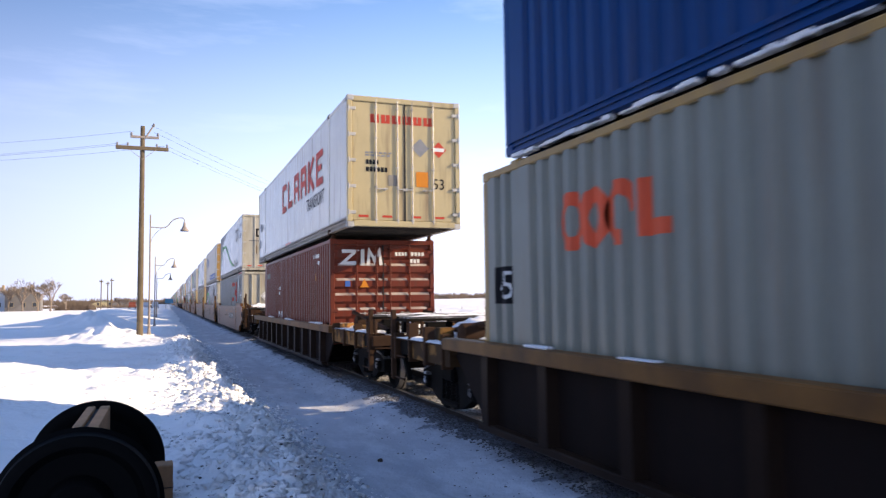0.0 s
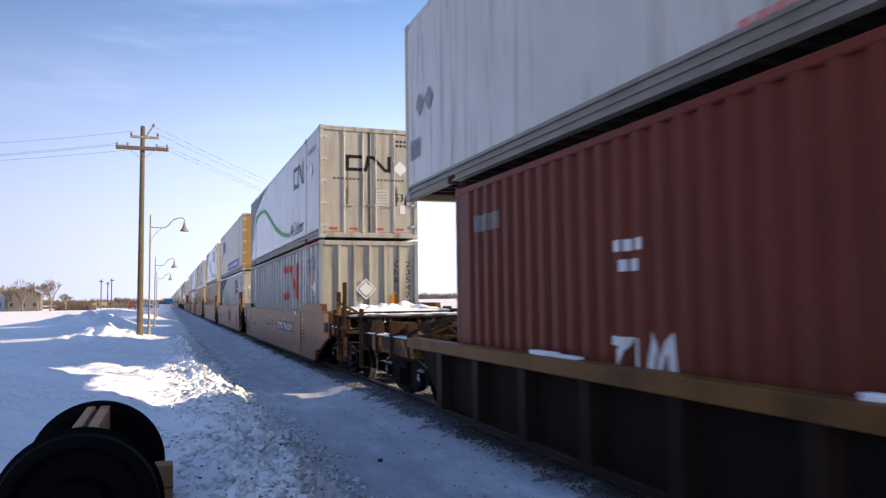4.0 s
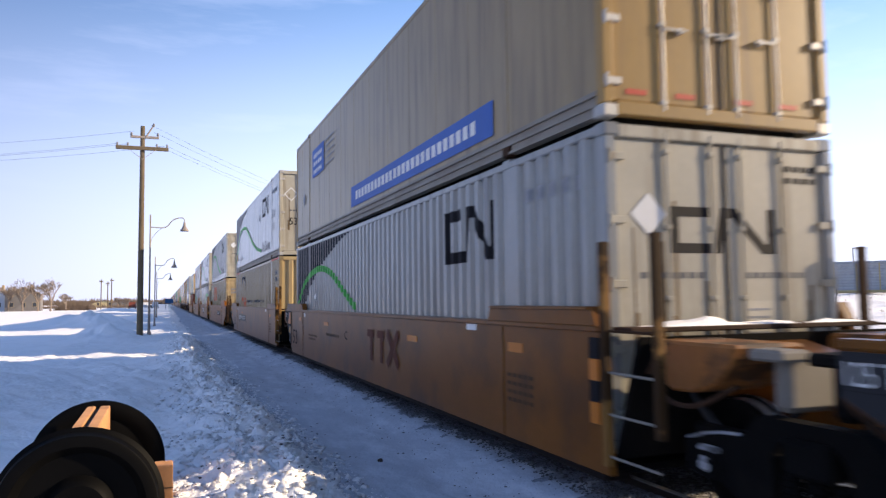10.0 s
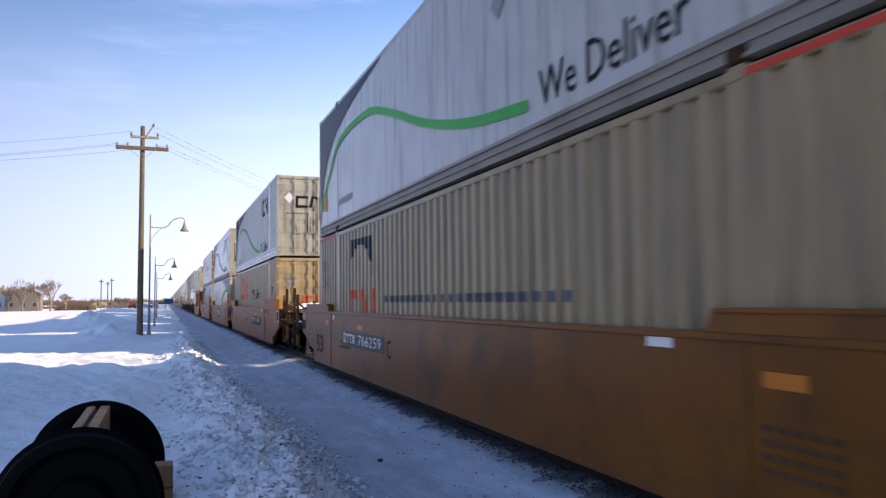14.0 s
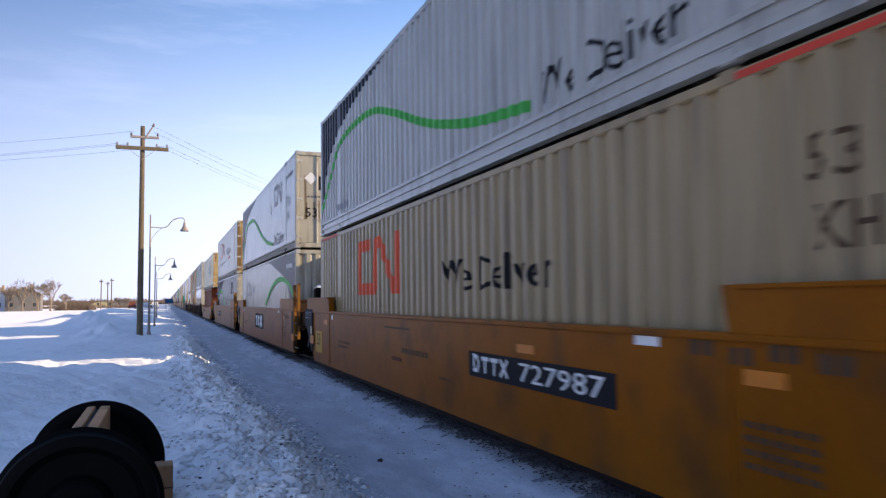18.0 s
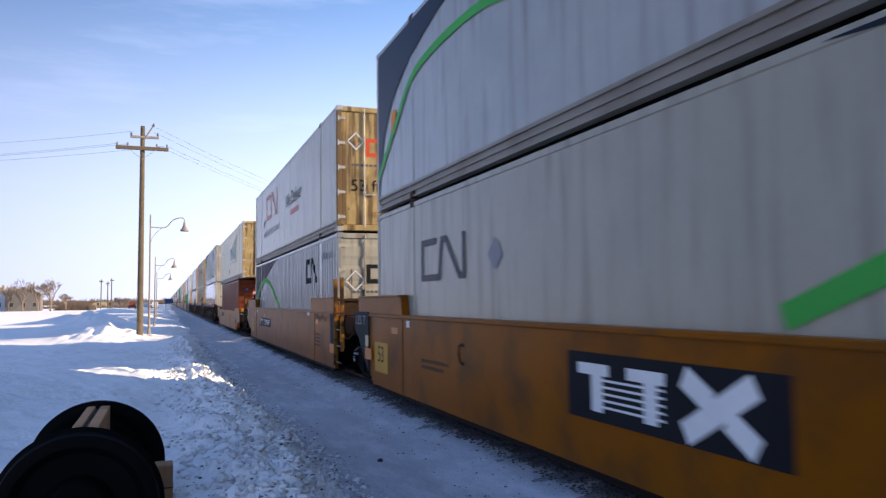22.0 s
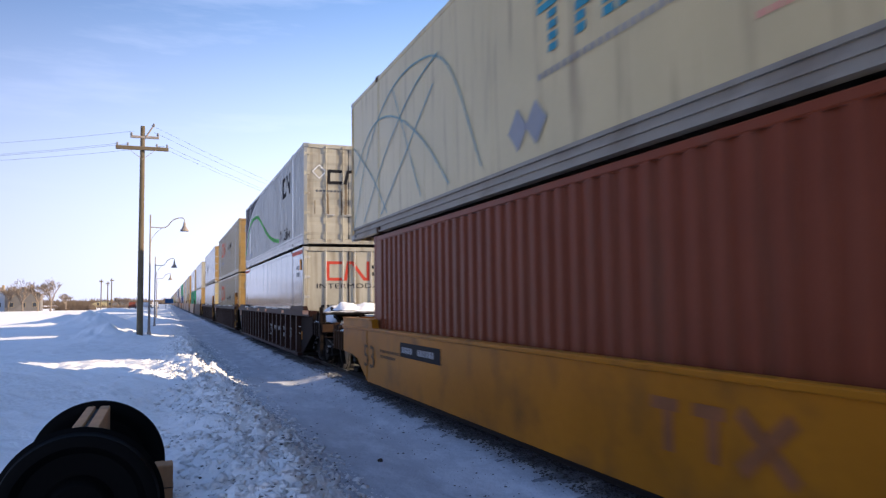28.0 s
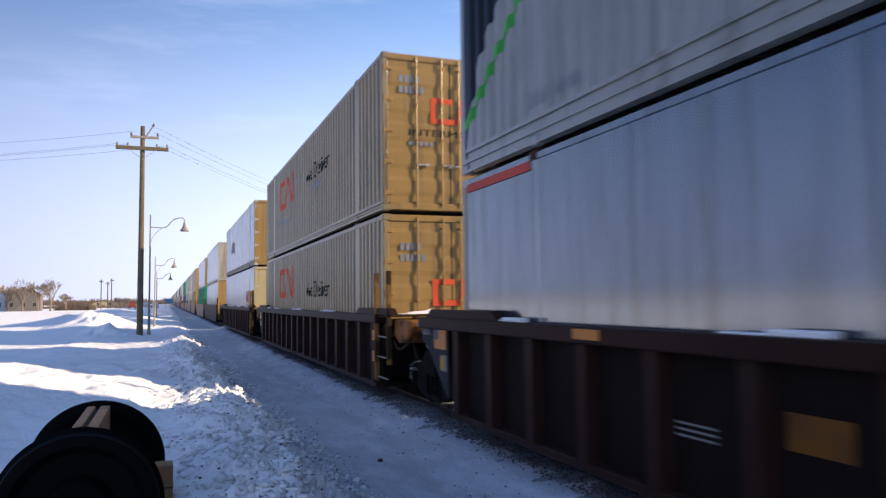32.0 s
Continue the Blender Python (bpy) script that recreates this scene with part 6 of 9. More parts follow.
ob = tagged(new("snow_crust", mesh_of("snow_crust", bm, M["clod_snow"])), "crust of snow along a container's top rail", "snow", kind="stuff")
MOVERS.append((ob, TRACK_X - W + 0.06, 7.45 - FT40, 3.222))

# car 2: white 53-foot container on a red-brown 40-foot one
ribbed_car("rust-brown ribbed well car with a tan top chord", 23.44, M["well_rust"], M["chord_tan"], "coupler", "coupler", 0.99, 11, 11.25, 11.05, low=True, half=6.4)
s = container("red-brown corrugated 40-foot container with a white mark on its doors", FT40, STD, "corr", M["red_brown"], "ribbed", M["red_brown"], TRACK_X + 0.03, 17.15, 0.645, lock=0.10)
for k, (u, v, w, n) in enumerate(((3.6, 1.42, 0.5, 5), (3.75, 1.25, 0.3, 3), (10.1, 2.12, 0.8, 7), (10.5, 1.94, 0.3, 2))):
    s.side("code_stencil", bars(u, v, w, 0.10, n), M["print_white"])
s.side("code_stencil", bars(0.55, 1.86, 0.78, 0.20, 5, 0.14), M["stencil"])
s.side("end_mark", ribbon([(3.55, 0.66), (3.80, 0.66), (3.56, 0.34), (3.82, 0.34)], 0.08) + rect(3.92, 0.30, 0.08, 0.40) + ribbon([(4.10, 0.30), (4.13, 0.68), (4.25, 0.42), (4.37, 0.68), (4.40, 0.30)], 0.075), M["print_white"], "white block mark")
s.side("warning_triangle", [[(10.25, 1.55), (10.45, 1.55), (10.35, 1.76)]], M["placard"])
s.side("warning_triangle", [[(11.05, 1.58), (11.25, 1.58), (11.15, 1.79)]], M["placard"])
s.end("end_mark", ribbon([(0.28, 2.20), (0.62, 2.20), (0.30, 1.92), (0.66, 1.92)], 0.09) + rect(0.74, 1.87, 0.09, 0.38) + ribbon([(0.92, 1.87), (0.95, 2.22), (1.08, 1.98), (1.20, 2.22), (1.24, 1.87)], 0.085), M["print_white"], "white block mark")
for u, v, w, n in ((1.6, 2.1, 0.32, 4), (2.0, 2.1, 0.36, 4), (1.98, 1.93, 0.26, 3)):
    s.end("code_stencil", bars(u, v, w, 0.09, n), M["print_white"])
s.end("blue_label", rect(0.36, 1.36, 0.12, 0.14), M["print_blue"])
s.end("warning_triangle", [[(0.72, 1.34), (0.94, 1.34), (0.83, 1.54)]], M["placard"])
s = container("white smooth-sided domestic container with red block lettering", FT53, HI, "smooth", M["bright_white"], "plain", M["cream"], TRACK_X + 0.03, 15.35, 3.245, post_at=1.98, low_rail=0.22)
for k in range(6):
    u, h = 6.65 + k * 1.19, 0.86
    s.side("block_mark", ribbon([(u + 0.86, 1.42), (u + 0.12, 1.42), (u + 0.12, 1.36 + h - 0.08), (u + 0.90, 1.36 + h - 0.08)], 0.20) if k == 0 else ribbon([(u + 0.14, 1.36 + h), (u + 0.14, 1.45), (u + 0.86, 1.45)], 0.20) if k == 1 else ribbon([(u + 0.12, 1.36), (u + 0.16, 1.36 + h - 0.1), (u + 0.80, 1.36 + h - 0.1), (u + 0.86, 1.36)], 0.20) + rect(u + 0.26, 1.66, 0.46, 0.16) if k in (2, 3) else ribbon([(u + 0.12, 1.36), (u + 0.12, 1.36 + h)], 0.22) + ribbon([(u + 0.26, 1.78), (u + 0.86, 1.38)], 0.2) + ribbon([(u + 0.30, 1.84), (u + 0.84, 1.36 + h)], 0.18) if k == 4 else ribbon([(u + 0.90, 1.44), (u + 0.12, 1.44), (u + 0.12, 1.36 + h - 0.08), (u + 0.90, 1.36 + h - 0.08)], 0.18) + rect(u + 0.24, 1.72, 0.5, 0.15), M["print_red"], "red block letter shape")
s.side("word", lettering("TRANSPORT", 11.2, 0.86, 2.45, 0.34), M["print_black"], "thin dark lettering")
s.side("small_mark", bars(7.4, 0.22, 1.1, 0.06, 7), M["print_pink"])
for k in range(2):
    s.side("diamond_mark", diamond(0.72 + 0.42 * k, 1.42, 0.19), M["print_grey"])
s.side("length_print", bars(0.25, 0.62, 0.5, 0.3, 3), M["print_grey"])
for k in range(6):
    s.end("block_mark", bars(0.52 + k * 0.245, 2.32, 0.22, 0.17, 2, 0.22) + rect(0.52 + k * 0.245, 2.30, 0.2, 0.05), M["print_red"], "", -0.012)
s.end("diamond_placard", diamond(1.66, 1.80, 0.21), M["print_grey"], "", -0.014)
s.end("diamond_placard", diamond(2.10, 1.78, 0.18), M["print_red"], "", -0.014)
s.end("placard_bar", rect(1.97, 1.74, 0.26, 0.08), M["diamond"], "", -0.020)
s.end("orange_placard", rect(1.56, 0.92, 0.28, 0.34), M["placard"], "orange warning placard", -0.014)
s.end("length_number", lettering("53", 1.96, 0.88, 0.26, 0.24), M["print_black"], "", -0.014)
for u, v, w, n in ((0.42, 1.38, 0.3, 4), (0.42, 1.22, 0.5, 6), (0.40, 1.62, 0.62, 6), (0.4, 1.56, 0.6, 5)):
    s.end("code_stencil", bars(u, v, w, 0.10 if v < 1.5 else 0.035, n), M["print_black"] if v < 1.5 else M["print_grey"], "", -0.014)
s.end("grey_plate", rect(0.92, 0.92, 0.2, 0.24), M["rail"], "", -0.014)
foot_reflectors(s)

# cars 3 to 5: three linked plate-sided units
smooth_car("dusty tan-brown plate-sided well car unit", 47.11, M["well_tan"], "coupler", "link", 12.1, numbers=("766259", -1.83))
car = MOVERS[-1][0]
word_on_side(car, "A", -1.15, 0.88, 0.25, 0.16, M["print_black"])
plate_on_side(car, 0.16, 1.12, 0.45, 0.09, M["reflector"], "orange_reflector")
bars_on_side(car, -1.458, 1.21, 0.86, 1.4, 0.06, 13, M["print_worn"])
bars_on_side(car, -1.458, -0.5, 0.88, 0.2, 0.17, 2, M["print_worn"])
s = container("pale grey container with outside posts and a red ribbon mark", FT53, HI, "rib", M["grey"], "ribs", M["door"], TRACK_X, 39.04, 0.36, post_at=1.98)
s.side("ribbon_mark", zigzag_mark(9.95, 1.36, 2.8, 1.05, 0.21), M["print_red"], "dull red ribbon mark")
s.rail("red_edge", 14.25, 1.75, M["print_red"], "red painted rail")
for u, v, body in ((14.5, 2.30, "CN"), (15.07, 2.30, "RU"), (14.5, 2.07, "235"), (15.07, 2.07, "473")):
    s.side("code_stencil", lettering(body, u, v, 0.40, 0.17), M["print_worn_grey"])
s.side("orange_placard", rect(14.55, 1.72, 0.30, 0.26), M["placard"])
s.side("diamond_placard", diamond(15.3, 1.66, 0.22), M["diamond"], "white diamond placard", 0.012)
s.end("diamond_placard", ribbon([(0.94, 1.60), (1.19, 1.85), (1.44, 1.60), (1.19, 1.35), (0.94, 1.60)], 0.035) + diamond(1.19, 1.60, 0.19), M["diamond"], "white diamond placard", -0.006)
for k, ch in enumerate("CNRU"):
    s.end("code_stencil", lettering(ch, 1.96, 2.16 - 0.21 * k, 0.12, 0.16), M["print_black"], "", 0.048)
for k, ch in enumerate("235473"):
    s.end("code_stencil", lettering(ch, 2.27, 2.16 - 0.20 * k, 0.12, 0.155), M["print_black"], "", 0.048)
s.end("orange_placard", rect(1.86, 1.16, 0.26, 0.3), M["placard"], "", 0.046)
s = container("white smooth-sided domestic container with a green wave", FT53, HI, "smooth", M["pale"], "plain", M["white"], TRACK_X, 39.04, 3.256, post_at=1.98, low_rail=0.24)
wave_livery(s)
s.side("ribbon_mark", zigzag_mark(12.1, 1.75, 1.68, 0.64, 0.11), M["navy"], "dark ribbon mark")
s.side("diamond_placard", diamond(15.0, 1.9, 0.22), M["diamond"])
s.side("code_stencil", bars(14.6, 2.35, 1.0, 0.12, 8), M["print_grey"])
end_marks(s, M["print_black"], sign=(2.13, 0.64, 0.20), number=(2.0, 0.34, 0.44, 0.20))
s.end("white_patch", rect(2.12, 0.66, 0.14, 0.22), M["diamond"], "", -0.014)
foot_reflectors(s)

smooth_car("dusty tan-brown plate-sided well car unit with a faded red mark", 66.82, M["well_tan"], "link", "link")
car = MOVERS[-1][0]
block_mark(car, -0.46, 1.94, 0.62, 1.16, M["print_faded"])
plate_on_side(car, -2.80, 1.06, 0.46, 0.09, M["reflector"], "orange_reflector")
word_on_side(car, "C", 1.37, 0.89, 0.26, 0.17, M["print_black"])
plate_on_side(car, 3.51, 1.11, 0.48, 0.08, M["reflector"], "orange_reflector")
bars_on_side(car, -1.458, 3.23, 0.89, 1.34, 0.06, 11, M["print_worn"])
s = container("pale grey corrugated container with a green arch and dark mark", FT53, HI, "corr", M["grey"], "plain", M["white"], TRACK_X - 0.03, 58.75, 0.36, post_at=1.98)
arch_livery(s)
s.side("ribbon_mark", zigzag_mark(12.2, 1.78, 1.6, 0.70, 0.15), M["print_black"], "black ribbon mark")
s.side("code_stencil", bars(14.5, 2.32, 1.2, 0.14, 9), M["print_grey"])
end_marks(s, M["print_black"])
s = container("beige smooth-sided container with a blue banner", FT53, HI, "smooth", M["beige"], "plain", M["tan"], TRACK_X - 0.03, 58.75, 3.252, post_at=1.98, low_rail=0.24)
s.side("blue_banner", rect(6.8, 0.32, 7.05, 0.42), M["print_blue"], "blue banner strip")
s.side("banner_print", bars(7.2, 0.44, 6.2, 0.17, 26, 0.3), M["print_white"], "", 0.010)
s.side("blue_panel", rect(2.5, 1.60, 1.5, 0.72), M["print_blue"])
s.side("banner_print", bars(2.7, 2.08, 1.1, 0.10, 6) + bars(2.7, 1.88, 1.1, 0.10, 4) + bars(2.7, 1.68, 1.1, 0.10, 6), M["print_white"], "", 0.010)
s.side("grey_lines", [q for k in range(5) for q in rect(4.05, 1.66 + 0.15 * k, 1.1, 0.035)], M["print_grey"])
s.side("diamond_placard", diamond(1.3, 1.2, 0.2), M["print_grey"])
s.end("blue_label", rect(0.85, 2.15, 0.34, 0.14), M["print_blue"], "", -0.014)
s.end("diamond_placard", diamond(0.98, 1.88, 0.2), M["diamond"], "white diamond placard", -0.014)
for u, v, w, n in ((1.55, 2.25, 0.5, 5), (2.0, 1.6, 0.4, 4), (0.4, 1.6, 0.3, 3)):
    s.end("code_stencil", bars(u, v, w, 0.07, n), M["print_grey"], "", -0.014)
foot_reflectors(s)

smooth_car("dusty tan-brown plate-sided well car unit", 86.34, M["well_tan"], "link", "coupler", reach_far=12.1, numbers=("766259", 5.17), brake="far")
car = MOVERS[-1][0]
word_on_side(car, "C", 1.9, 0.72, 0.26, 0.30, M["print_black"])
s = container("cream corrugated container with a faded dark arch", FT53, HI, "corr", M["beige"], "corr", M["tan_pale"], TRACK_X - 0.06, 78.27, 0.34, post_at=1.98)
arch = smooth_curve([(3.10, 1.92), (3.33, 2.20), (3.65, 2.37), (4.0, 2.42), (4.4, 2.34), (4.7, 2.12), (4.92, 1.80)], 5)
s.side("dark_arch", [[a, b, (b[0], 2.57 - 0.02 * (b[0] - 3)), (a[0], 2.57 - 0.02 * (a[0] - 3))] for a, b in zip(arch[:-1], arch[1:])], M["navy"], "dark navy block with an arched cut-out")
s.side("ribbon_mark", zigzag_mark(3.13, 0.58, 1.9, 0.97, 0.18), M["print_orange_red"], "orange-red ribbon mark")
s.side("length_number", lettering("53 ft", 0.52, 2.02, 0.62, 0.24), M["print_worn_grey"])
s.side("code_stencil", lettering("XHC", 0.55, 1.62, 0.58, 0.24), M["print_worn_grey"])
s.side("stencil_text", bars(5.62, 1.30, 6.4, 0.11, 44, 0.35), M["print_worn_grey"])
s.rail("red_edge", 14.25, 1.75, M["print_red"], "red painted rail")
s.rail("red_edge", 0.15, 1.75, M["print_red"])
s.side("code_stencil", bars(15.25, 2.25, 0.42, 0.15, 3) + bars(15.25, 2.02, 0.36, 0.15, 3), M["print_worn_grey"])
s.end("orange_placard", rect(0.96, 1.88, 0.20, 0.36), M["placard"], "orange placard", 0.006)
s.end("diamond_placard", diamond(0.84, 1.30, 0.26), M["wood"], "weathered tan diamond placard", -0.004)
s.end("code_stencil", bars(1.72, 2.26, 0.40, 0.13, 4) + bars(1.72, 2.03, 0.58, 0.13, 6), M["print_worn"], "", 0.005)
s = container("white smooth-sided domestic container with a green wave", FT53, HI, "smooth", M["white"], "plain", M["white"], TRACK_X - 0.06, 78.27, 3.21, post_at=1.98, low_rail=0.24)
wave_livery(s)
s.side("ribbon_mark", zigzag_mark(11.5, 1.75, 1.72, 0.70, 0.12), M["print_black"], "dark ribbon mark")
s.side("orange_placard", rect(0.55, 0.58, 0.36, 0.36), M["placard"])
s.side("code_stencil", bars(2.1, 0.54, 1.3, 0.13, 9), M["print_grey"])
s.side("diamond_mark", diamond(10.5, 1.85, 0.2), M["print_grey"])
s.side("code_stencil", bars(14.2, 2.3, 1.3, 0.12, 9), M["print_grey"])
s.side("length_number", lettering("53 ft", 14.35, 1.42, 0.75, 0.30), M["print_worn_grey"])
s.side("code_stencil", lettering("XHC", 14.35, 0.98, 0.75, 0.26), M["print_worn_grey"])
end_marks(s, M["print_black"], sign=(0.40, 0.72, 0.22), number=(0.34, 0.36, 0.56, 0.24), worn=True)

# cars 6 to 8: three linked orange-yellow units
smooth_car("weathered orange-yellow plate-sided well car unit", 110.64, M["well_orange"], "coupler", "link", 12.15, numbers=("727987", -1.8))
car = MOVERS[-1][0]
for k in range(4):
    bars_on_side(car, -1.458, -5.82 - 0.36 * k, 1.24 if k % 2 else 1.28, 0.26, 0.11, 2, M["print_worn"])
bars_on_side(car, -1.458, 1.86, 1.22, 1.9, 0.03, 1, M["print_worn"], "scrape")
bars_on_side(car, -1.458, 0.89, 0.86, 1.25, 0.08, 8, M["print_worn"])
bars_on_side(car, -1.458, -0.75, 0.62, 0.5, 0.04, 5, M["print_worn"])
plate_on_side(car, 1.44, 0.72, 0.5, 0.06, M["print_faded"], "worn_reflector")
s = container("beige corrugated container with orange and black marks", FT53, HI, "corr", M["beige"], "ribbed", M["tan_pale"], TRACK_X, 102.56, 0.36, post_at=1.98)
s.side("ribbon_mark", zigzag_mark(3.7, 1.42, 2.8, 1.05, 0.22), M["print_orange_red"], "orange-red ribbon mark")
s.side("slogan", lettering("We Deliver", 8.55, 1.42, 3.1, 0.42), M["print_black"], "dark slogan lettering")
s.side("length_number", lettering("53 ft", 14.75, 2.0, 0.82, 0.28), M["print_worn"])
s.side("code_stencil", lettering("XHC", 14.78, 1.58, 0.75, 0.28), M["print_worn"])
s.rail("red_edge", 14.25, 1.75, M["print_red"], "red painted rail")
s.rail("red_edge", 0.15, 1.75, M["print_red"])
s.end("end_mark", zigzag_mark(0.92, 1.02, 1.2, 0.48, 0.11), M["print_orange_red"], "orange-red ribbon mark", -0.010)
s.end("code_stencil", bars(0.32, 2.05, 0.42, 0.13, 4) + bars(0.32, 1.85, 0.42, 0.13, 5), M["print_grey"], "", -0.010)
s.end("diamond_placard", diamond(2.2, 1.3, 0.19), M["diamond"], "", -0.014)
s = container("pale grey corrugated domestic container with a green wave", FT53, HI, "corr", M["pale"], "ribbed", M["white"], TRACK_X, 102.56, 3.252, post_at=1.98, low_rail=0.30)
wave_livery(s)
s.side("ribbon_mark", zigzag_mark(12.15, 1.78, 1.6, 0.66, 0.14), M["print_black"], "black ribbon mark")
s.side("slogan", bars(1.9, 0.42, 1.0, 0.14, 6), M["print_grey"])
end_marks(s, M["print_black"])

smooth_car("weathered orange-yellow plate-sided well car unit", 130.30, M["well_orange"], "link", "link")
car = MOVERS[-1][0]
plate_on_side(car, 1.3, 0.64, 2.56, 0.57, M["print_black"], "mark_panel", "black mark panel with white block strokes")
block_mark(car, 1.12, 2.15, 0.72, 1.12, M["print_white"])
for k in range(5):
    bars_on_side(car, -1.463, 0.78, 0.76 + 0.055 * k, 1.2, 0.02, 1, M["print_white"], "mark_stroke")
word_on_side(car, "C", 4.0, 0.86, 0.22, 0.28, M["print_black"])
for k in range(4):
    bars_on_side(car, -1.458, -6.37 - 0.30 * k, 1.14 if k % 2 else 1.18, 0.22, 0.11, 2, M["print_worn"])
s = container("pale grey smooth-sided container with a dark sweep and a green arch", FT53, HI, "smooth", M["dull_white"], "corr", M["door"], TRACK_X - 0.05, 122.23, 0.34, post_at=1.98, low_rail=0.24)
edge = smooth_curve([(9.6, 2.78), (10.6, 2.68), (12.3, 2.40), (13.8, 2.12), (14.6, 1.75), (15.1, 1.40), (15.3, 1.15)], 6)
s.side("dark_sweep", [[a, b, (b[0], 2.79), (a[0], 2.79)] for a, b in zip(edge[:-1], edge[1:])] + [[(15.3, 1.15), (16.03, 1.15), (16.03, 2.79), (15.3, 2.79)]], M["navy"], "navy painted sweep")
s.side("arch_stripe", ribbon(smooth_curve([(9.2, 1.2), (10.8, 1.78), (12.3, 2.03), (13.8, 2.02), (15.1, 1.80), (16.0, 1.40)], 7), 0.17), M["livery_green"], "green arch stripe", 0.010)
s.side("ribbon_mark", zigzag_mark(2.4, 1.60, 1.7, 0.60, 0.09), M["navy"], "dark ribbon mark")
s.side("diamond_mark", diamond(5.0, 1.85, 0.2), M["print_grey"])
s.side("code_stencil", bars(14.4, 2.35, 1.2, 0.13, 9), M["print_white"], "", 0.010)
# refrigeration unit on its front
u = thing("refrigeration_unit", "beige refrigeration unit with an orange stripe on a container's end", "refrigeration unit")
bm = bmesh.new()
add_box(bm, -0.39, 1.04, -0.60, -0.02, 1.90, 2.72, 0.05)
part("housing", bm, M["dull_white"], u)
bm = bmesh.new()
add_box(bm, -0.37, 0.72, -0.612, -0.595, 2.13, 2.21)
part("orange_stripe", bm, M["reflector"], u)
bm = bmesh.new()
add_box(bm, -0.37, 0.72, -0.611, -0.595, 2.095, 2.125)
part("red_stripe", bm, M["print_red"], u)
for z in (2.12, 2.36):
    bm = bmesh.new()
    add_box(bm, 0.78, 0.96, -0.612, -0.59, z, z + 0.15, 0.01)
    part("side_vent", bm, M["black_steel"], u)
# black panel put in for the shade of the recess
bm = bmesh.new()
add_box(bm, -0.36, 1.0, -0.16, -0.02, 0.40, 1.90, 0.02)
part("back_panel", bm, M["black_steel"], u, "black panel standing for the shade behind the machinery")
for x in (-0.30, 0.92):
    bm = bmesh.new()
    add_box(bm, x, x + 0.07, -0.56, -0.16, 1.30, 1.90, 0.01)
    part("frame_post", bm, M["rust"], u)
for k, (x, z, r_, l) in enumerate(((0.02, 1.62, 0.16, 0.30), (0.42, 1.66, 0.20, 0.34), (0.72, 1.60, 0.13, 0.28))):
    bm = bmesh.new()
    add_lathe(bm, [(-0.18 - l, r_ * 0.4), (-0.16 - l, r_), (-0.20, r_), (-0.17, r_ * 0.8)], "y", 16, (x, 0, z))
    part("compressor" if k == 1 else "fan_housing", bm, M["frost"] if k == 0 else M["black_steel"], u, smooth=True)
for x0, z0, x1, z1 in ((-0.24, 1.40, 0.9, 1.44), (-0.22, 1.82, 0.88, 1.80), (0.24, 1.42, 0.28, 1.84)):
    bm = bmesh.new()
    add_path(bm, smooth_curve([(x0, -0.50, z0), ((x0 + x1) / 2, -0.54, (z0 + z1) / 2 + 0.03), (x1, -0.50, z1)], 5), 0.022, 7)
    part("pipe", bm, M["rust"], u)
bm = bmesh.new()
add_box(bm, -0.36, 1.0, -0.58, -0.12, 1.24, 1.30, 0.01)
part("drip_tray", bm, M["rust"], u)
bm = bmesh.new()
for q in bars(-0.3, 2.58, 0.85, 0.08, 8):
    bm.faces.new([bm.verts.new((a, -0.606, b)) for a, b in q])
flag(part("name_print", bm, M["print_black"], u))
bm = bmesh.new()
add_box(bm, -0.82, -0.42, -0.44, -0.02, 1.20, 1.72, 0.06)
part("motor_case", bm, M["black_steel"], u, "black motor case beside the unit")
rough_snow("motor_snow", "snow capping the motor case", u, -0.82, -0.42, -0.44, -0.03, 1.718, 0.12, 77, 0.7, (10, 10))
bm = bmesh.new()
add_box(bm, -0.38, 1.02, -0.72, -0.50, 1.72, 1.86, 0.03)
part("machinery_cover", bm, M["black_steel"], u, "dark cover over the machinery")
rough_snow("cover_snow", "snow on the machinery cover", u, -0.37, 1.0, -0.71, -0.615, 1.858, 0.07, 31, 0.5, (30, 6))
MOVERS.append((u, TRACK_X, 122.23 + 0.05, 0.34))
s = container("white smooth-sided domestic container with a green wave", FT53, HI, "smooth", M["pale"], "plain", M["white"], TRACK_X - 0.05, 122.23, 3.23, post_at=1.98, low_rail=0.24)
wave_livery(s)
s.side("ribbon_mark", zigzag_mark(11.5, 1.75, 1.72, 0.70, 0.12), M["print_grey"], "dark ribbon mark")
s.side("diamond_mark", diamond(10.6, 1.75, 0.2), M["diamond"])
s.side("orange_placard", rect(0.9, 1.2, 0.28, 0.4), M["placard"])
s.side("code_stencil", bars(14.2, 2.3, 1.3, 0.12, 9), M["print_grey"])
s.side("length_number", lettering("53 ft", 14.35, 1.42, 0.75, 0.30), M["print_worn_grey"])
s.side("code_stencil", lettering("XHC", 14.35, 0.98, 0.75, 0.26), M["print_worn_grey"])
end_marks(s, M["print_black"], number=(0.30, 0.32, 0.70, 0.27))

smooth_car("weathered orange-yellow plate-sided well car unit", 150.0, M["well_orange"], "link", "coupler", reach_far=12.08, numbers=("727987", 5.13), brake="far")
car = MOVERS[-1][0]
for k in range(4):
    bars_on_side(car, -1.458, -6.4 - 0.34 * k, 1.20 if k % 2 else 1.25, 0.24, 0.11, 2, M["print_worn"])
s = container("pale grey corrugated container with a green arch and dark mark", FT53, HI, "corr", M["grey"], "ribbed", M["white"], TRACK_X, 141.95, 0.36, post_at=1.98)
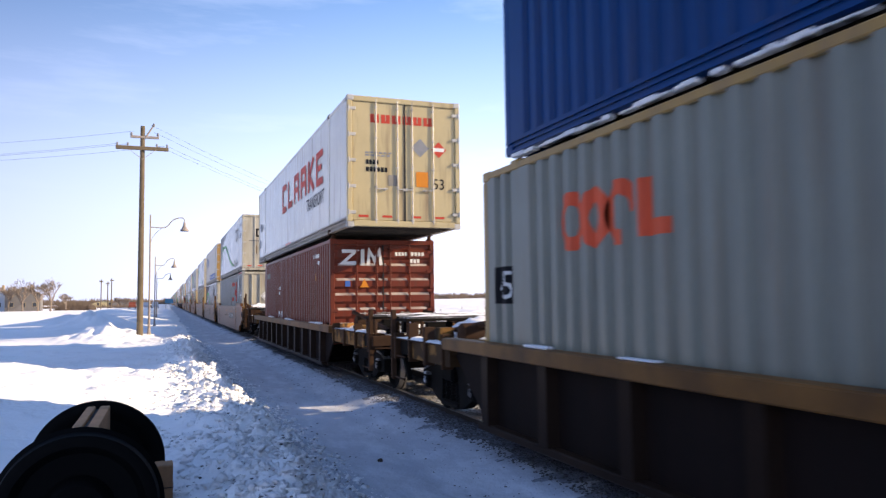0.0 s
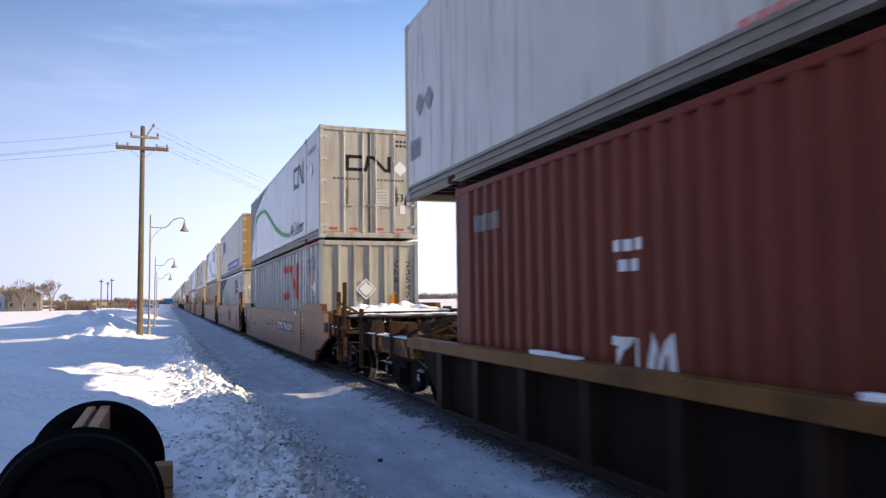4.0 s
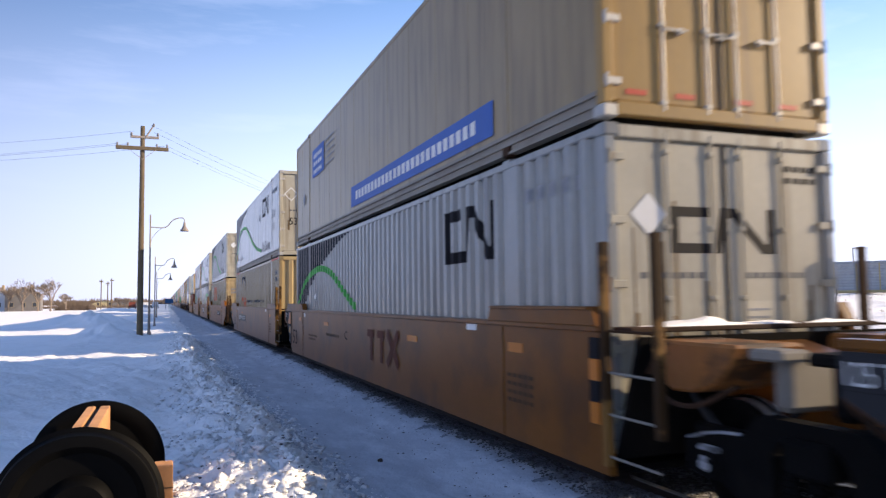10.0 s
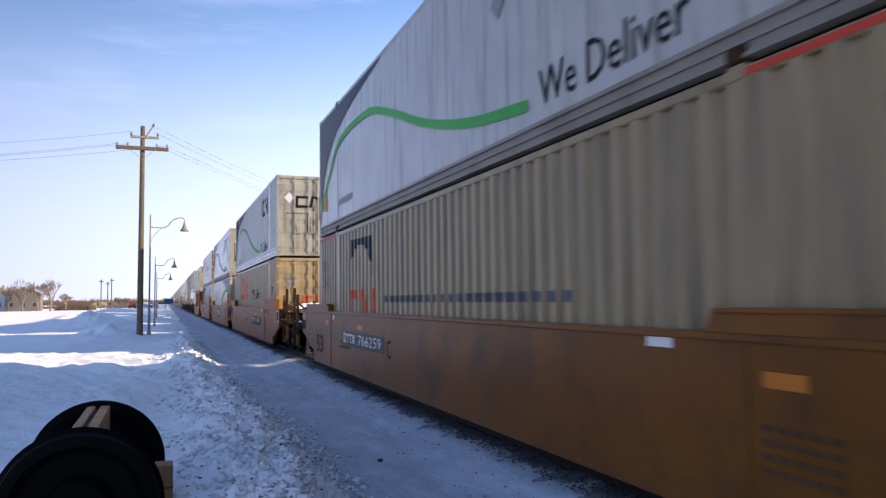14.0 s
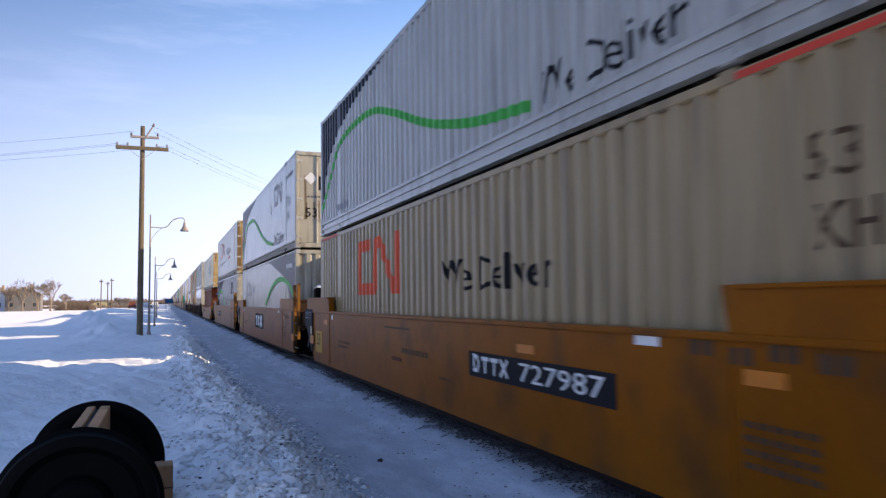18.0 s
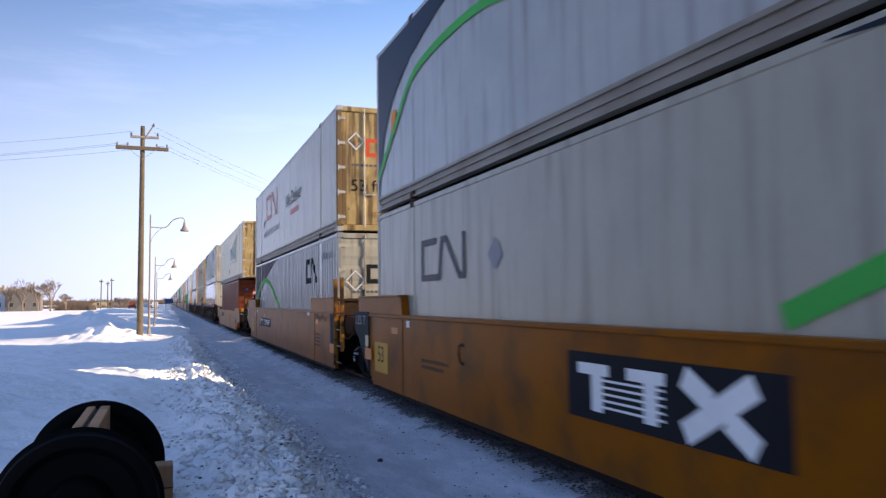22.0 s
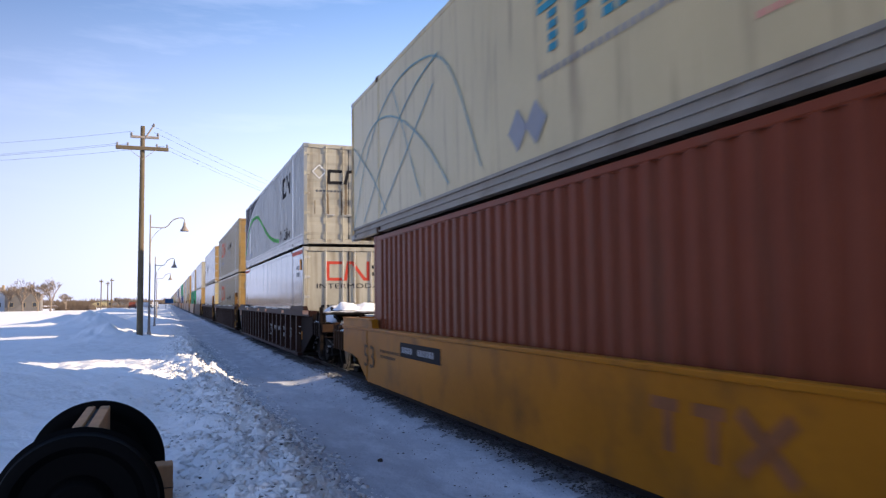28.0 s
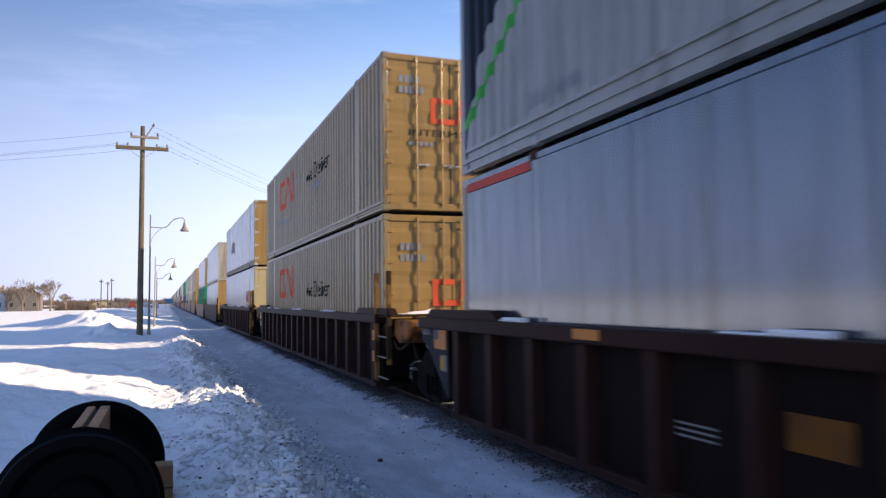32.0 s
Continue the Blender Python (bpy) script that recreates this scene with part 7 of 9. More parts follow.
arch_livery(s)
s.side("ribbon_mark", zigzag_mark(12.2, 1.78, 1.6, 0.66, 0.15), M["print_black"], "black ribbon mark")
s.side("code_stencil", bars(14.4, 2.32, 1.3, 0.14, 9), M["print_grey"])
end_marks(s, M["print_black"], sign=(0.42, 0.62, 0.22), worn=True)
s = container("greying white smooth-sided container with faded red lettering", FT53, HI, "smooth", M["dull_white"], "plain", M["door_rusty"], TRACK_X, 141.95, 3.235, post_at=1.98, low_rail=0.24)
s.side("ribbon_mark", zigzag_mark(3.6, 1.50, 2.85, 0.92, 0.14), M["print_pink"], "faded red ribbon mark")
s.side("word", lettering("INTERMODAL", 2.75, 0.92, 4.4, 0.22), M["print_grey"], "grey lettering")
s.side("slogan", lettering("We Deliver", 8.45, 1.42, 3.0, 0.42), M["print_black"], "dark slogan lettering")
s.side("small_mark", bars(9.4, 1.10, 1.6, 0.16, 8), M["print_pink"])
s.side("diamond_mark", diamond(3.0, 1.45, 0.18), M["print_black"])
end_marks(s, M["print_orange_red"], number=(0.34, 0.32, 0.70, 0.27), worn=True)
r = random.Random(9)
for k in range(44):
    u0, v0 = r.uniform(0.25, 2.2), r.uniform(0.3, 2.5)
    s.end("scrape", bars(u0, v0, r.uniform(0.02, 0.12), r.uniform(0.05, 0.3), r.choice((1, 2, 3)), 0.6), M["stain"], "", -0.013)

# car 9: single yellow car, cream container on a rusty red 40-foot one
smooth_car("yellow plate-sided well car with a red mark", 172.07, M["well_yellow"], "coupler", "coupler", 9.95, 9.93, top=1.17, short=True, brake="near")
car = MOVERS[-1][0]
block_mark(car, -2.09, 1.38, 0.57, 0.95, M["print_ghost"])
plate_on_side(car, 4.26, 0.80, 1.8, 0.22, M["print_black"], "number_panel")
bars_on_side(car, -1.464, 4.14, 0.865, 0.52, 0.09, 4, M["print_grey"], "number_print")
bars_on_side(car, -1.464, 3.40, 0.865, 0.72, 0.09, 6, M["print_grey"], "number_print")
s = container("rusty orange-red corrugated 40-foot container", FT40, STD, "corr", M["rust_red"], "ribbed", M["rust_red"], TRACK_X, 166.22, 0.29)
s.end("red_plate", rect(0.72, 1.62, 0.42, 0.42), M["print_red"], "", -0.012)
s.end("white_plate", rect(0.74, 1.58, 0.38, 0.05), M["print_white"], "", -0.016)
s.end("plate_print", bars(0.76, 1.78, 0.34, 0.13, 4), M["print_white"], "", -0.018)
s.end("round_label", [[(0.45 + 0.07 * math.cos(i * math.pi / 6), 2.05 + 0.07 * math.sin(i * math.pi / 6)) for i in range(12)]], M["print_blue"], "", -0.012)
s.end("code_stencil", bars(1.6, 1.78, 0.22, 0.1, 2) + bars(1.98, 1.78, 0.36, 0.1, 3), M["print_white"], "", -0.012)
s = container("cream smooth-sided container with teal striped lettering and thin arcs", FT53, HI, "smooth", M["cream"], "plain", M["door_rusty"], TRACK_X, 163.98, 2.885, post_at=1.98, low_rail=0.24)
for a in ([(0.2, 0.25), (1.2, 1.5), (2.6, 2.3), (4.2, 2.45), (5.6, 2.0), (6.7, 0.4)], [(0.3, 1.3), (1.6, 2.0), (3.0, 1.9), (4.5, 1.2), (5.6, 0.35)], [(1.0, 0.3), (2.6, 1.4), (4.0, 2.05), (5.2, 2.3)], [(2.2, 0.3), (3.6, 1.1), (5.0, 1.9)], [(0.2, 1.9), (1.6, 1.1), (2.6, 0.3)], [(3.0, 2.35), (3.6, 1.5), (4.4, 0.35)]):
    s.side("thin_arc", ribbon(smooth_curve(a, 7), 0.03), M["teal_line"])
glyphs = [(8.2, 0.62, 0.75), (8.95, 0.62, 0.75), (9.65, 0.62, 0.85), (10.4, 0.62, 0.95), (11.15, 0.62, 1.15)]
for k, (u, w, h) in enumerate(glyphs):
    rows = int(h / 0.115)
    shape = []
    for i in range(rows):
        v, f = 1.25 + 0.115 * i, i / max(1, rows - 1)
        if k == 0:
            shape += rect(u + (0.0 if f > 0.75 else 0.22), v, 0.62 if f > 0.75 else 0.18, 0.075)
        elif k == 1:
            shape += rect(u, v, 0.56, 0.085) if f > 0.8 or 0.38 < f < 0.56 else rect(u, v, 0.17, 0.085) + rect(u + 0.36 + 0.1 * (f < 0.4), v, 0.17, 0.085)
        elif k == 2:
            shape += rect(u + 0.26 * f, v, 0.72 - 0.52 * f, 0.085) if 0.2 < f < 0.4 else rect(u + 0.26 * f, v, 0.17, 0.085) + rect(u + 0.55 - 0.26 * f, v, 0.17, 0.085)
        elif k == 3:
            shape += rect(u, v, 0.14, 0.075) + rect(u + 0.16 + 0.3 * (1 - f), v, 0.14, 0.075) + rect(u + 0.52, v, 0.12, 0.075)
        else:
            shape += rect(u, v, 0.5, 0.085) if f < 0.15 or f > 0.85 or 0.4 < f < 0.6 else rect(u + (0.0 if f > 0.5 else 0.33), v, 0.17, 0.085)
    s.side("striped_mark", shape, M["livery_teal"], "teal striped block mark")
shape = []
for i in range(13):
    v, f = 0.98 + 0.115 * i, i / 12
    shape += rect(11.5 + 1.05 * f, v, 0.30, 0.075)
    if abs(f - 0.5) > 0.12:
        shape += rect(12.45 - 0.9 * f, v, 0.22, 0.075)
s.side("striped_mark", shape, M["livery_teal"], "teal striped cross mark")
s.side("small_mark", bars(8.2, 1.02, 3.0, 0.07, 24, 0.5), M["print_grey"])
for k in range(2):
    s.side("diamond_mark", diamond(7.7 + 0.42 * k, 0.62, 0.24), M["print_grey"])
s.side("small_mark", bars(11.2, 0.58, 1.4, 0.05, 12, 0.5), M["print_pink"])
r = random.Random(5)
for k in range(40):
    u0, v0 = r.uniform(0.2, 2.3), r.uniform(0.25, 2.6)
    s.end("scrape", rect(u0, v0, r.uniform(0.008, 0.035), r.uniform(0.06, 0.38)), M["stain"] if r.random() < 0.7 else M["print_grey"], "", -0.013)
s.end("orange_placard", rect(1.62, 1.1, 0.24, 0.34), M["placard"], "", -0.016)
s.end("orange_placard", rect(0.98, 0.98, 0.16, 0.14), M["placard"], "", -0.016)

# cars 10 to 12: three linked dark brown ribbed units
ribbed_car("dark brown ribbed well car unit", 194.0, M["well_brown"], M["well_brown"], "coupler", "link", 1.30, 17, 11.97)
car = MOVERS[-1][0]
for yy in (-5.5, -1.4, 0.9, 5.0):
    plate_on_side(car, yy, 1.32, 0.42, 0.09, M["reflector"], "orange_reflector", x=-1.522)
plate_on_side(car, -9.3, 1.33, 0.8, 0.10, M["reflector"], "orange_panel", x=-1.522)
plate_on_side(car, -8.12, 0.62, 0.1, 0.22, M["placard"], "yellow_label", x=-1.352)
word_on_side(car, "53", -6.88, 0.65, 0.38, 0.26, M["stencil"], "length_number", -1.482)
for yy, z, w, n in ((-3.55, 0.77, 0.56, 3), (-4.41, 0.77, 0.58, 4), (-8.4, 0.98, 0.5, 1), (-8.4, 0.80, 0.5, 1), (-5.6, 0.8, 0.3, 2), (-5.6, 0.6, 0.3, 2)):
    bars_on_side(car, -1.480, yy, z, w * 0.9, 0.12 if n > 1 else 0.025, n, M["stencil"])
for k in range(3):
    bars_on_side(car, -1.356, 3.84, 0.67 + 0.045 * k, 0.6, 0.018, 1, M["stencil"])
plate_on_side(car, 2.8, 0.75, 0.47, 0.23, M["well_tan"], "tan_panel", x=-1.352)
bm = bmesh.new()
for q in zigzag_mark(0, 0, 0.62, 0.36, 0.04):
    bm.faces.new([bm.verts.new((-1.482, -2.47 - c, 0.55 + d)) for c, d in q])
part("ribbon_mark", bm, M["stencil"], car, "white ribbon mark")
s = container("bare aluminium container with a red edge and red door marks", FT53, HI, "smooth", M["bare"], "plain", M["door"], TRACK_X, 185.92, 0.36, post_at=1.98, low_rail=0.06)
s.side("red_edge", rect(14.25, 2.66, 1.75, 0.10), M["print_red"], "red painted edge")
s.side("red_edge", rect(0.15, 2.66, 1.75, 0.10), M["print_red"])
s.side("code_stencil", bars(15.0, 2.22, 0.35, 0.12, 3) + bars(15.0, 2.02, 0.45, 0.12, 4), M["print_grey"])
s.side("orange_placard", rect(15.55, 2.20, 0.26, 0.30), M["placard"])
s.end("end_mark", zigzag_mark(0.66, 1.88, 1.25, 0.55, 0.085), M["print_red"], "red ribbon mark", -0.012)
s.end("word", lettering("INTERMODAL", 0.38, 1.66, 1.98, 0.14), M["print_black"], "dark lettering", -0.012)
s.end("code_stencil", bars(1.98, 2.22, 0.34, 0.10, 4) + bars(1.98, 2.02, 0.42, 0.10, 5) + bars(0.5, 1.12, 1.5, 0.08, 11) + bars(0.35, 0.9, 1.5, 0.11, 12), M["print_black"], "", -0.012)
s.end("diamond_placard", diamond(2.2, 1.0, 0.22), M["diamond"], "", -0.014)
s = container("pale grey corrugated domestic container with a green wave", FT53, HI, "corr", M["grey"], "ribbed", M["white"], TRACK_X, 185.92, 3.262, post_at=1.98, low_rail=0.30)
wave_livery(s)
s.side("ribbon_mark", zigzag_mark(12.15, 1.78, 1.6, 0.66, 0.14), M["print_black"], "black ribbon mark")
s.side("code_stencil", bars(1.9, 0.42, 1.0, 0.14, 5), M["print_grey"])
end_marks(s, M["print_black"], worn=True)

ribbed_car("dark brown ribbed well car unit", 213.88, M["well_brown"], M["well_brown"], "link", "link", 1.30, 17, share=10.0)
s = container("beige corrugated container with an orange-red mark", FT53, HI, "corr", M["beige"], "ribbed", M["tan"], TRACK_X, 205.81, 0.36, post_at=1.98)
for v in (1.42,):
    s.side("ribbon_mark", zigzag_mark(3.5, v, 2.8, 0.95, 0.2), M["print_orange_red"], "orange-red ribbon mark")
    s.side("slogan", lettering("We Deliver", 8.4, v, 3.1, 0.4), M["print_black"], "dark slogan lettering")
s.end("end_mark", zigzag_mark(0.92, 1.2, 1.2, 0.48, 0.1), M["print_orange_red"], "orange-red ribbon mark", -0.010)
s.end("code_stencil", bars(0.32, 2.2, 0.42, 0.13, 4) + bars(0.32, 2.0, 0.5, 0.13, 5), M["print_grey"], "", -0.010)
s = container("beige corrugated container with an orange-red mark", FT53, HI, "corr", M["beige"], "ribbed", M["tan"], TRACK_X, 205.81, 3.262, post_at=1.98)
s.side("ribbon_mark", zigzag_mark(3.5, 1.42, 2.8, 0.95, 0.2), M["print_orange_red"], "orange-red ribbon mark")
s.side("slogan", lettering("We Deliver", 8.4, 1.62, 3.1, 0.4), M["print_black"], "dark slogan lettering")
s.side("small_mark", bars(3.2, 0.95, 3.0, 0.12, 10) + bars(9.2, 1.35, 1.4, 0.12, 6), M["print_grey"])
s.end("end_mark", zigzag_mark(0.92, 1.62, 1.2, 0.48, 0.1), M["print_orange_red"], "orange-red ribbon mark", -0.010)
s.end("word", lettering("INTERMODAL", 0.5, 1.38, 1.7, 0.12), M["print_black"], "", -0.010)
s.end("code_stencil", bars(0.32, 2.35, 0.42, 0.13, 4) + bars(0.32, 2.15, 0.5, 0.13, 5) + bars(0.5, 1.2, 0.5, 0.07, 5), M["print_grey"], "", -0.010)

ribbed_car("dark brown ribbed well car unit", 234.34, M["well_brown"], M["well_brown"], "link", "coupler", 1.30, 17, share=10.2, reach_far=12.0)
s = container("pale smooth-sided container, lower of two", FT53, HI, "smooth", M["white"], "plain", M["cream"], TRACK_X, 226.27, 0.36, post_at=1.98, low_rail=0.2)
s.side("code_stencil", bars(12.6, 1.3, 1.3, 0.5, 3), M["print_pink"])
s = container("pale grey smooth-sided container with tan doors", FT53, HI, "smooth", M["grey"], "plain", M["tan"], TRACK_X, 226.27, 3.262, post_at=1.98, low_rail=0.24)
s.side("code_stencil", bars(4.0, 1.2, 2.0, 0.6, 4), M["print_grey"])

# the rest of the train, towards the horizon
FAR = [("white", "white", "smooth", "smooth", "tan", "white", "well_brown"), ("green", "white", "corr", "smooth", "green", "beige", "well_tan"), ("tan", "tan", "corr", "smooth", "tan", "tan", "well_tan"),
       ("beige", "white", "smooth", "corr", "white", "cream", "well_tan"), ("white", "beige", "corr", "smooth", "tan", "tan", "well_tan"), ("blue", "green", "corr", "corr", "blue", "green", "well_yellow"),
       ("grey", "white", "smooth", "smooth", "cream", "white", "well_tan"), ("red_brown", "cream", "corr", "smooth", "red_brown", "tan", "well_brown"), ("grey", "blue", "smooth", "corr", "grey", "blue", "well_orange"),
       ("beige", "grey", "corr", "smooth", "tan", "white", "well_orange"), ("white", "white", "smooth", "smooth", "white", "cream", "well_orange"), ("green_grey", "red_brown", "corr", "corr", "green_grey", "red_brown", "well_tan")]
FARPITCH = [24.1, 20.3, 24.0, 20.0, 19.8, 23.8, 19.8, 19.8, 24.0, 19.8, 20.0, 24.0]
yy = 234.34
for i in range(34):
    yy += FARPITCH[i % 12]
    lo_, up_, st_lo, st_up, e_lo, e_up, car_ = FAR[i % 12]
    c = thing("well_car", "distant plate-sided well car of the train", "well car", "well cars of the train")
    MOVERS.append((c, TRACK_X, yy, 0.0))
    for sgn in (-1, 1):
        piece("side_plate", ("farside", sgn), lambda bm: (side_plate(bm, [(-8.2, 0.22), (8.2, 0.22), (8.7, 0.9), (8.7, 1.43), (-8.7, 1.43), (-8.7, 0.9)], *sorted((sgn * 1.46, sgn * 1.36))), add_box(bm, *sorted((sgn * 1.5, sgn * 1.34)), -8.7, 8.7, 1.4, 1.47, 0.01)), M[car_], c)
        piece("end_platform", ("farend", sgn), lambda bm: (add_box(bm, -1.2, 1.2, *sorted((sgn * 8.3, sgn * 9.9)), 0.8, 1.1, 0.03), add_box(bm, -1.42, -1.34, *sorted((sgn * 8.6, sgn * 8.7)), 0.4, 2.0, 0.01)), M["rust"], c)
        piece("truck", ("fartruck",), lambda bm: (add_box(bm, -1.05, 1.05, -1.1, 1.1, 0.3, 0.75, 0.1), [add_lathe(bm, [(a - 0.06, 0.45), (a + 0.06, 0.45)], "x", 16, (0, q, 0.45)) for a in (-0.74, 0.74) for q in (-0.89, 0.89)]), M["black_steel"], c, (0, sgn * 9.6, 0))
    piece("well_floor", ("farfloor",), lambda bm: add_box(bm, -1.38, 1.38, -8.6, 8.6, 0.2, 0.33), M["black_steel"], c)
    container("distant container on the train, lower of two", FT53, HI, st_lo, M[lo_], "ribbed", M[e_lo], TRACK_X, yy - 8.08, 0.36, post_at=1.98, far_off=True)
    container("distant container on the train, upper of two", FT53, HI, st_up, M[up_], "ribbed", M[e_up], TRACK_X, yy - 8.08, 3.255, post_at=1.98, far_off=True)

# deeper drifts on some open end decks
for k, (y, w, d, h, z) in enumerate(((10.0, 2.0, 1.9, 0.45, 1.02), (37.0, 1.9, 1.1, 0.30, 1.06), (96.2, 2.0, 1.2, 0.34, 1.06), (95.3, 2.2, 1.65, 0.46, 1.418), (100.7, 2.0, 1.3, 0.42, 1.06), (184.4, 2.2, 2.3, 0.52, 1.12))):
    snow_heap(TRACK_X, y, z, w, d, h, 20 + k)


# ---------------------------------------------------------------- ground
def ease(a, b, t):
    t = np.clip((t - a) / (b - a), 0, 1)
    return t * t * (3 - 2 * t)


def lattice(seed):
    rs = np.random.RandomState(seed)
    return rs.rand(256, 256)


LAT = [lattice(i) for i in range(4)]


def vnoise(x, y, k=0):
    """Smooth value noise, -1 to 1."""
    g = LAT[k]
    xi, yi = np.floor(x).astype(int), np.floor(y).astype(int)
    fx, fy = x - xi, y - yi
    fx, fy = fx * fx * (3 - 2 * fx), fy * fy * (3 - 2 * fy)
    a, b = g[xi % 256, yi % 256], g[(xi + 1) % 256, yi % 256]
    c, d = g[xi % 256, (yi + 1) % 256], g[(xi + 1) % 256, (yi + 1) % 256]
    return 2 * ((a * (1 - fx) + b * fx) * (1 - fy) + (c * (1 - fx) + d * fx) * fy) - 1


def height(x, y):
    """Height of the snow-covered ground."""
    z = np.full_like(x, -0.25)
    # field of snow to the left of the ploughed bank
    edge = 1.0 + 0.12 * vnoise(y * 0.35, y * 0 + 3.0, 1) + 0.24 * ease(19, 11, y)
    field = ease(0.5, -0.6, x - edge + 0.6)
    deep = 0.22 + 0.20 * ease(27, 17, y)
    z = z + field * (deep + 0.06 * vnoise(x * 0.5, y * 0.3, 2) + 0.03 * vnoise(x * 1.4, y * 0.9, 3))
    # bank thrown up along the edge of the driven way
    bank = np.exp(-((x - (edge - 0.32)) / 0.58) ** 2)
    tall = 0.20 + 0.22 * ease(30, 20, y) + 0.10 * ease(16, 10, y) + 0.10 * vnoise(y * 0.22 + 5, y * 0 + 7.0, 0) + 0.18 * np.exp(-((y - 34) / 3.0) ** 2)
    rough = 0.14 * vnoise(x * 3.6, y * 3.2, 1) + 0.10 * vnoise(x * 8, y * 7.5, 2) + 0.05 * vnoise(x * 17, y * 16, 3)
    near = np.clip(1.2 - y / 80, 0.2, 1)
    z = z + bank * (tall + rough * near)
    skirt = np.exp(-((x - (edge + 0.25)) / 0.35) ** 2)
    z = z + skirt * (0.03 * vnoise(x * 8, y * 8, 0) + 0.015 * vnoise(x * 19, y * 18, 1)) * near
    # wind-scoured scallops on the near field
    scal = np.exp(-((y - 17) / 6.5) ** 2) * ease(0.4, -0.8, x)
    z = z + scal * (0.15 * np.abs(vnoise(x * 0.7 + 0.4 * y, y * 0.7, 3)) + 0.05 * vnoise(x * 2.2, y * 2.0, 1) + 0.015 * vnoise(x * 8, y * 8, 2))
    # wave of drift on the field near the wheelset and mounds further on
    z = z + 0.16 * np.exp(-(((x + 2.9) / 1.7) ** 2 + ((y - 12.5) / 3.2) ** 2)) * (1 + 0.5 * vnoise(x * 1.7, y * 1.3, 0))
    z = z + 0.52 * np.exp(-(((x + 2.7) / 1.7) ** 2 + ((y - 39.6) / 2.2) ** 2)) * (1 + 0.4 * vnoise(x * 1.9, y * 1.5, 2) + 0.22 * vnoise(x * 5, y * 4, 1))
    # wind crust and old footprints over the whole near field
    crust = ease(1.3, 0.6, x) * ease(46, 30, y)
    z = z + crust * (0.030 * vnoise(x * 2.7, y * 2.1, 0) + 0.022 * vnoise(x * 6.3, y * 5.1, 3) + 0.010 * vnoise(x * 13, y * 11, 1))
    z = z + 1.05 * np.exp(-(((x + 4.7) / 2.1) ** 2 + ((y - 58) / 4.0) ** 2)) * (1 + 0.35 * vnoise(x * 1.1, y * 0.8, 2) + 0.2 * vnoise(x * 3, y * 2, 1))
    z = z + 0.8 * np.exp(-(((x + 7.2) / 2.4) ** 2 + ((y - 70) / 5.0) ** 2)) * (1 + 0.4 * vnoise(x * 0.9, y * 0.6, 0))
    z = z + 0.55 * np.exp(-(((x + 2.2) / 1.6) ** 2 + ((y - 84) / 8.0) ** 2))
    z = z + 0.8 * np.exp(-(((x + 9.0) / 5.0) ** 2 + ((y - 150) / 14.0) ** 2))
    # broad drift that climbs away from the bank beside the camera
    climb = ease(0.3, -0.6, x) * (0.12 + 0.13 * np.clip(-0.5 - x, 0, 3.0))
    z = z + climb * ease(18.5, 12.5, y + 0.8 * vnoise(x * 0.8, y * 0.3, 2)) * ease(5.5, 9.2, y) * ease(-14, -7, x) * (1 + 0.16 * vnoise(x * 1.3, y * 0.9, 1) + 0.10 * vnoise(x * 3.1, y * 2.4, 0) + 0.04 * vnoise(x * 7, y * 6, 2))
    # wheel ruts in the driven way
    way = ease(1.2, 1.7, x) * ease(3.7, 3.2, x)
    z = z + way * (0.012 * vnoise(x * 2.2, y * 0.25, 1) + 0.01 * vnoise(x * 6, y * 2, 2))
    # shallow bed of the track
    z = z + ease(2.7, 3.75, x) * ease(7.6, 6.2, x) * 0.085
    # packed snow and grit right up to the near rail
    z = z + ease(2.9, 3.7, x) * ease(4.16, 4.07, x) * (0.085 + 0.012 * vnoise(x * 5, y * 4, 2) + 0.008 * vnoise(x * 11, y * 11, 0))
    # the yard beyond the train rises a little
    z = z + np.clip(x - 36, 0, 70) * 0.0275
    z = z + ease(8, 14, x) * (0.12 * vnoise(x * 0.25, y * 0.2, 3) + 0.20 * vnoise(x * 0.8, y * 0.7, 0) + 0.09 * vnoise(x * 1.9, y * 1.7, 2) + 0.08 * vnoise(x * 0.45 + 3, y * 0.45, 1)) * ease(600, 200, x)
    for cx, cy, r, h in ((52, 52, 4.5, 0.5), (64, 56, 6, 0.3), (30, 70, 7, 0.7), (70, 90, 9, 0.7), (88, 62, 5, 0.8)):
        z = z + h * np.exp(-(((x - cx) / r) ** 2 + ((y - cy) / r) ** 2)) * (1 + 0.4 * vnoise(x * 0.6, y * 0.6, 1))
    return z


xs = np.unique(np.concatenate([-np.geomspace(10, 4200, 26), np.arange(-10, -5, 0.35), np.arange(-5, -1.2, 0.08), np.arange(-1.2, 4.15, 0.045), np.arange(4.15, 7, 0.25), np.arange(7, 40, 0.5), np.arange(40, 75, 1.0), np.arange(75, 130, 2.5), np.geomspace(130, 4200, 16)]))
ys = np.unique(np.concatenate([-np.geomspace(4, 900, 14), np.arange(-4, 3.5, 0.1), np.arange(3.5, 20, 0.048), np.arange(20, 34, 0.11), np.arange(34, 70, 0.3), np.arange(70, 220, 2.5), np.geomspace(220, 4500, 18)]))
gx, gy = np.meshgrid(xs, ys, indexing="ij")
gz = height(gx, gy)
nx, ny = gx.shape
verts = np.stack([gx, gy, gz], -1).reshape(-1, 3)
idx = np.arange(nx * ny).reshape(nx, ny)
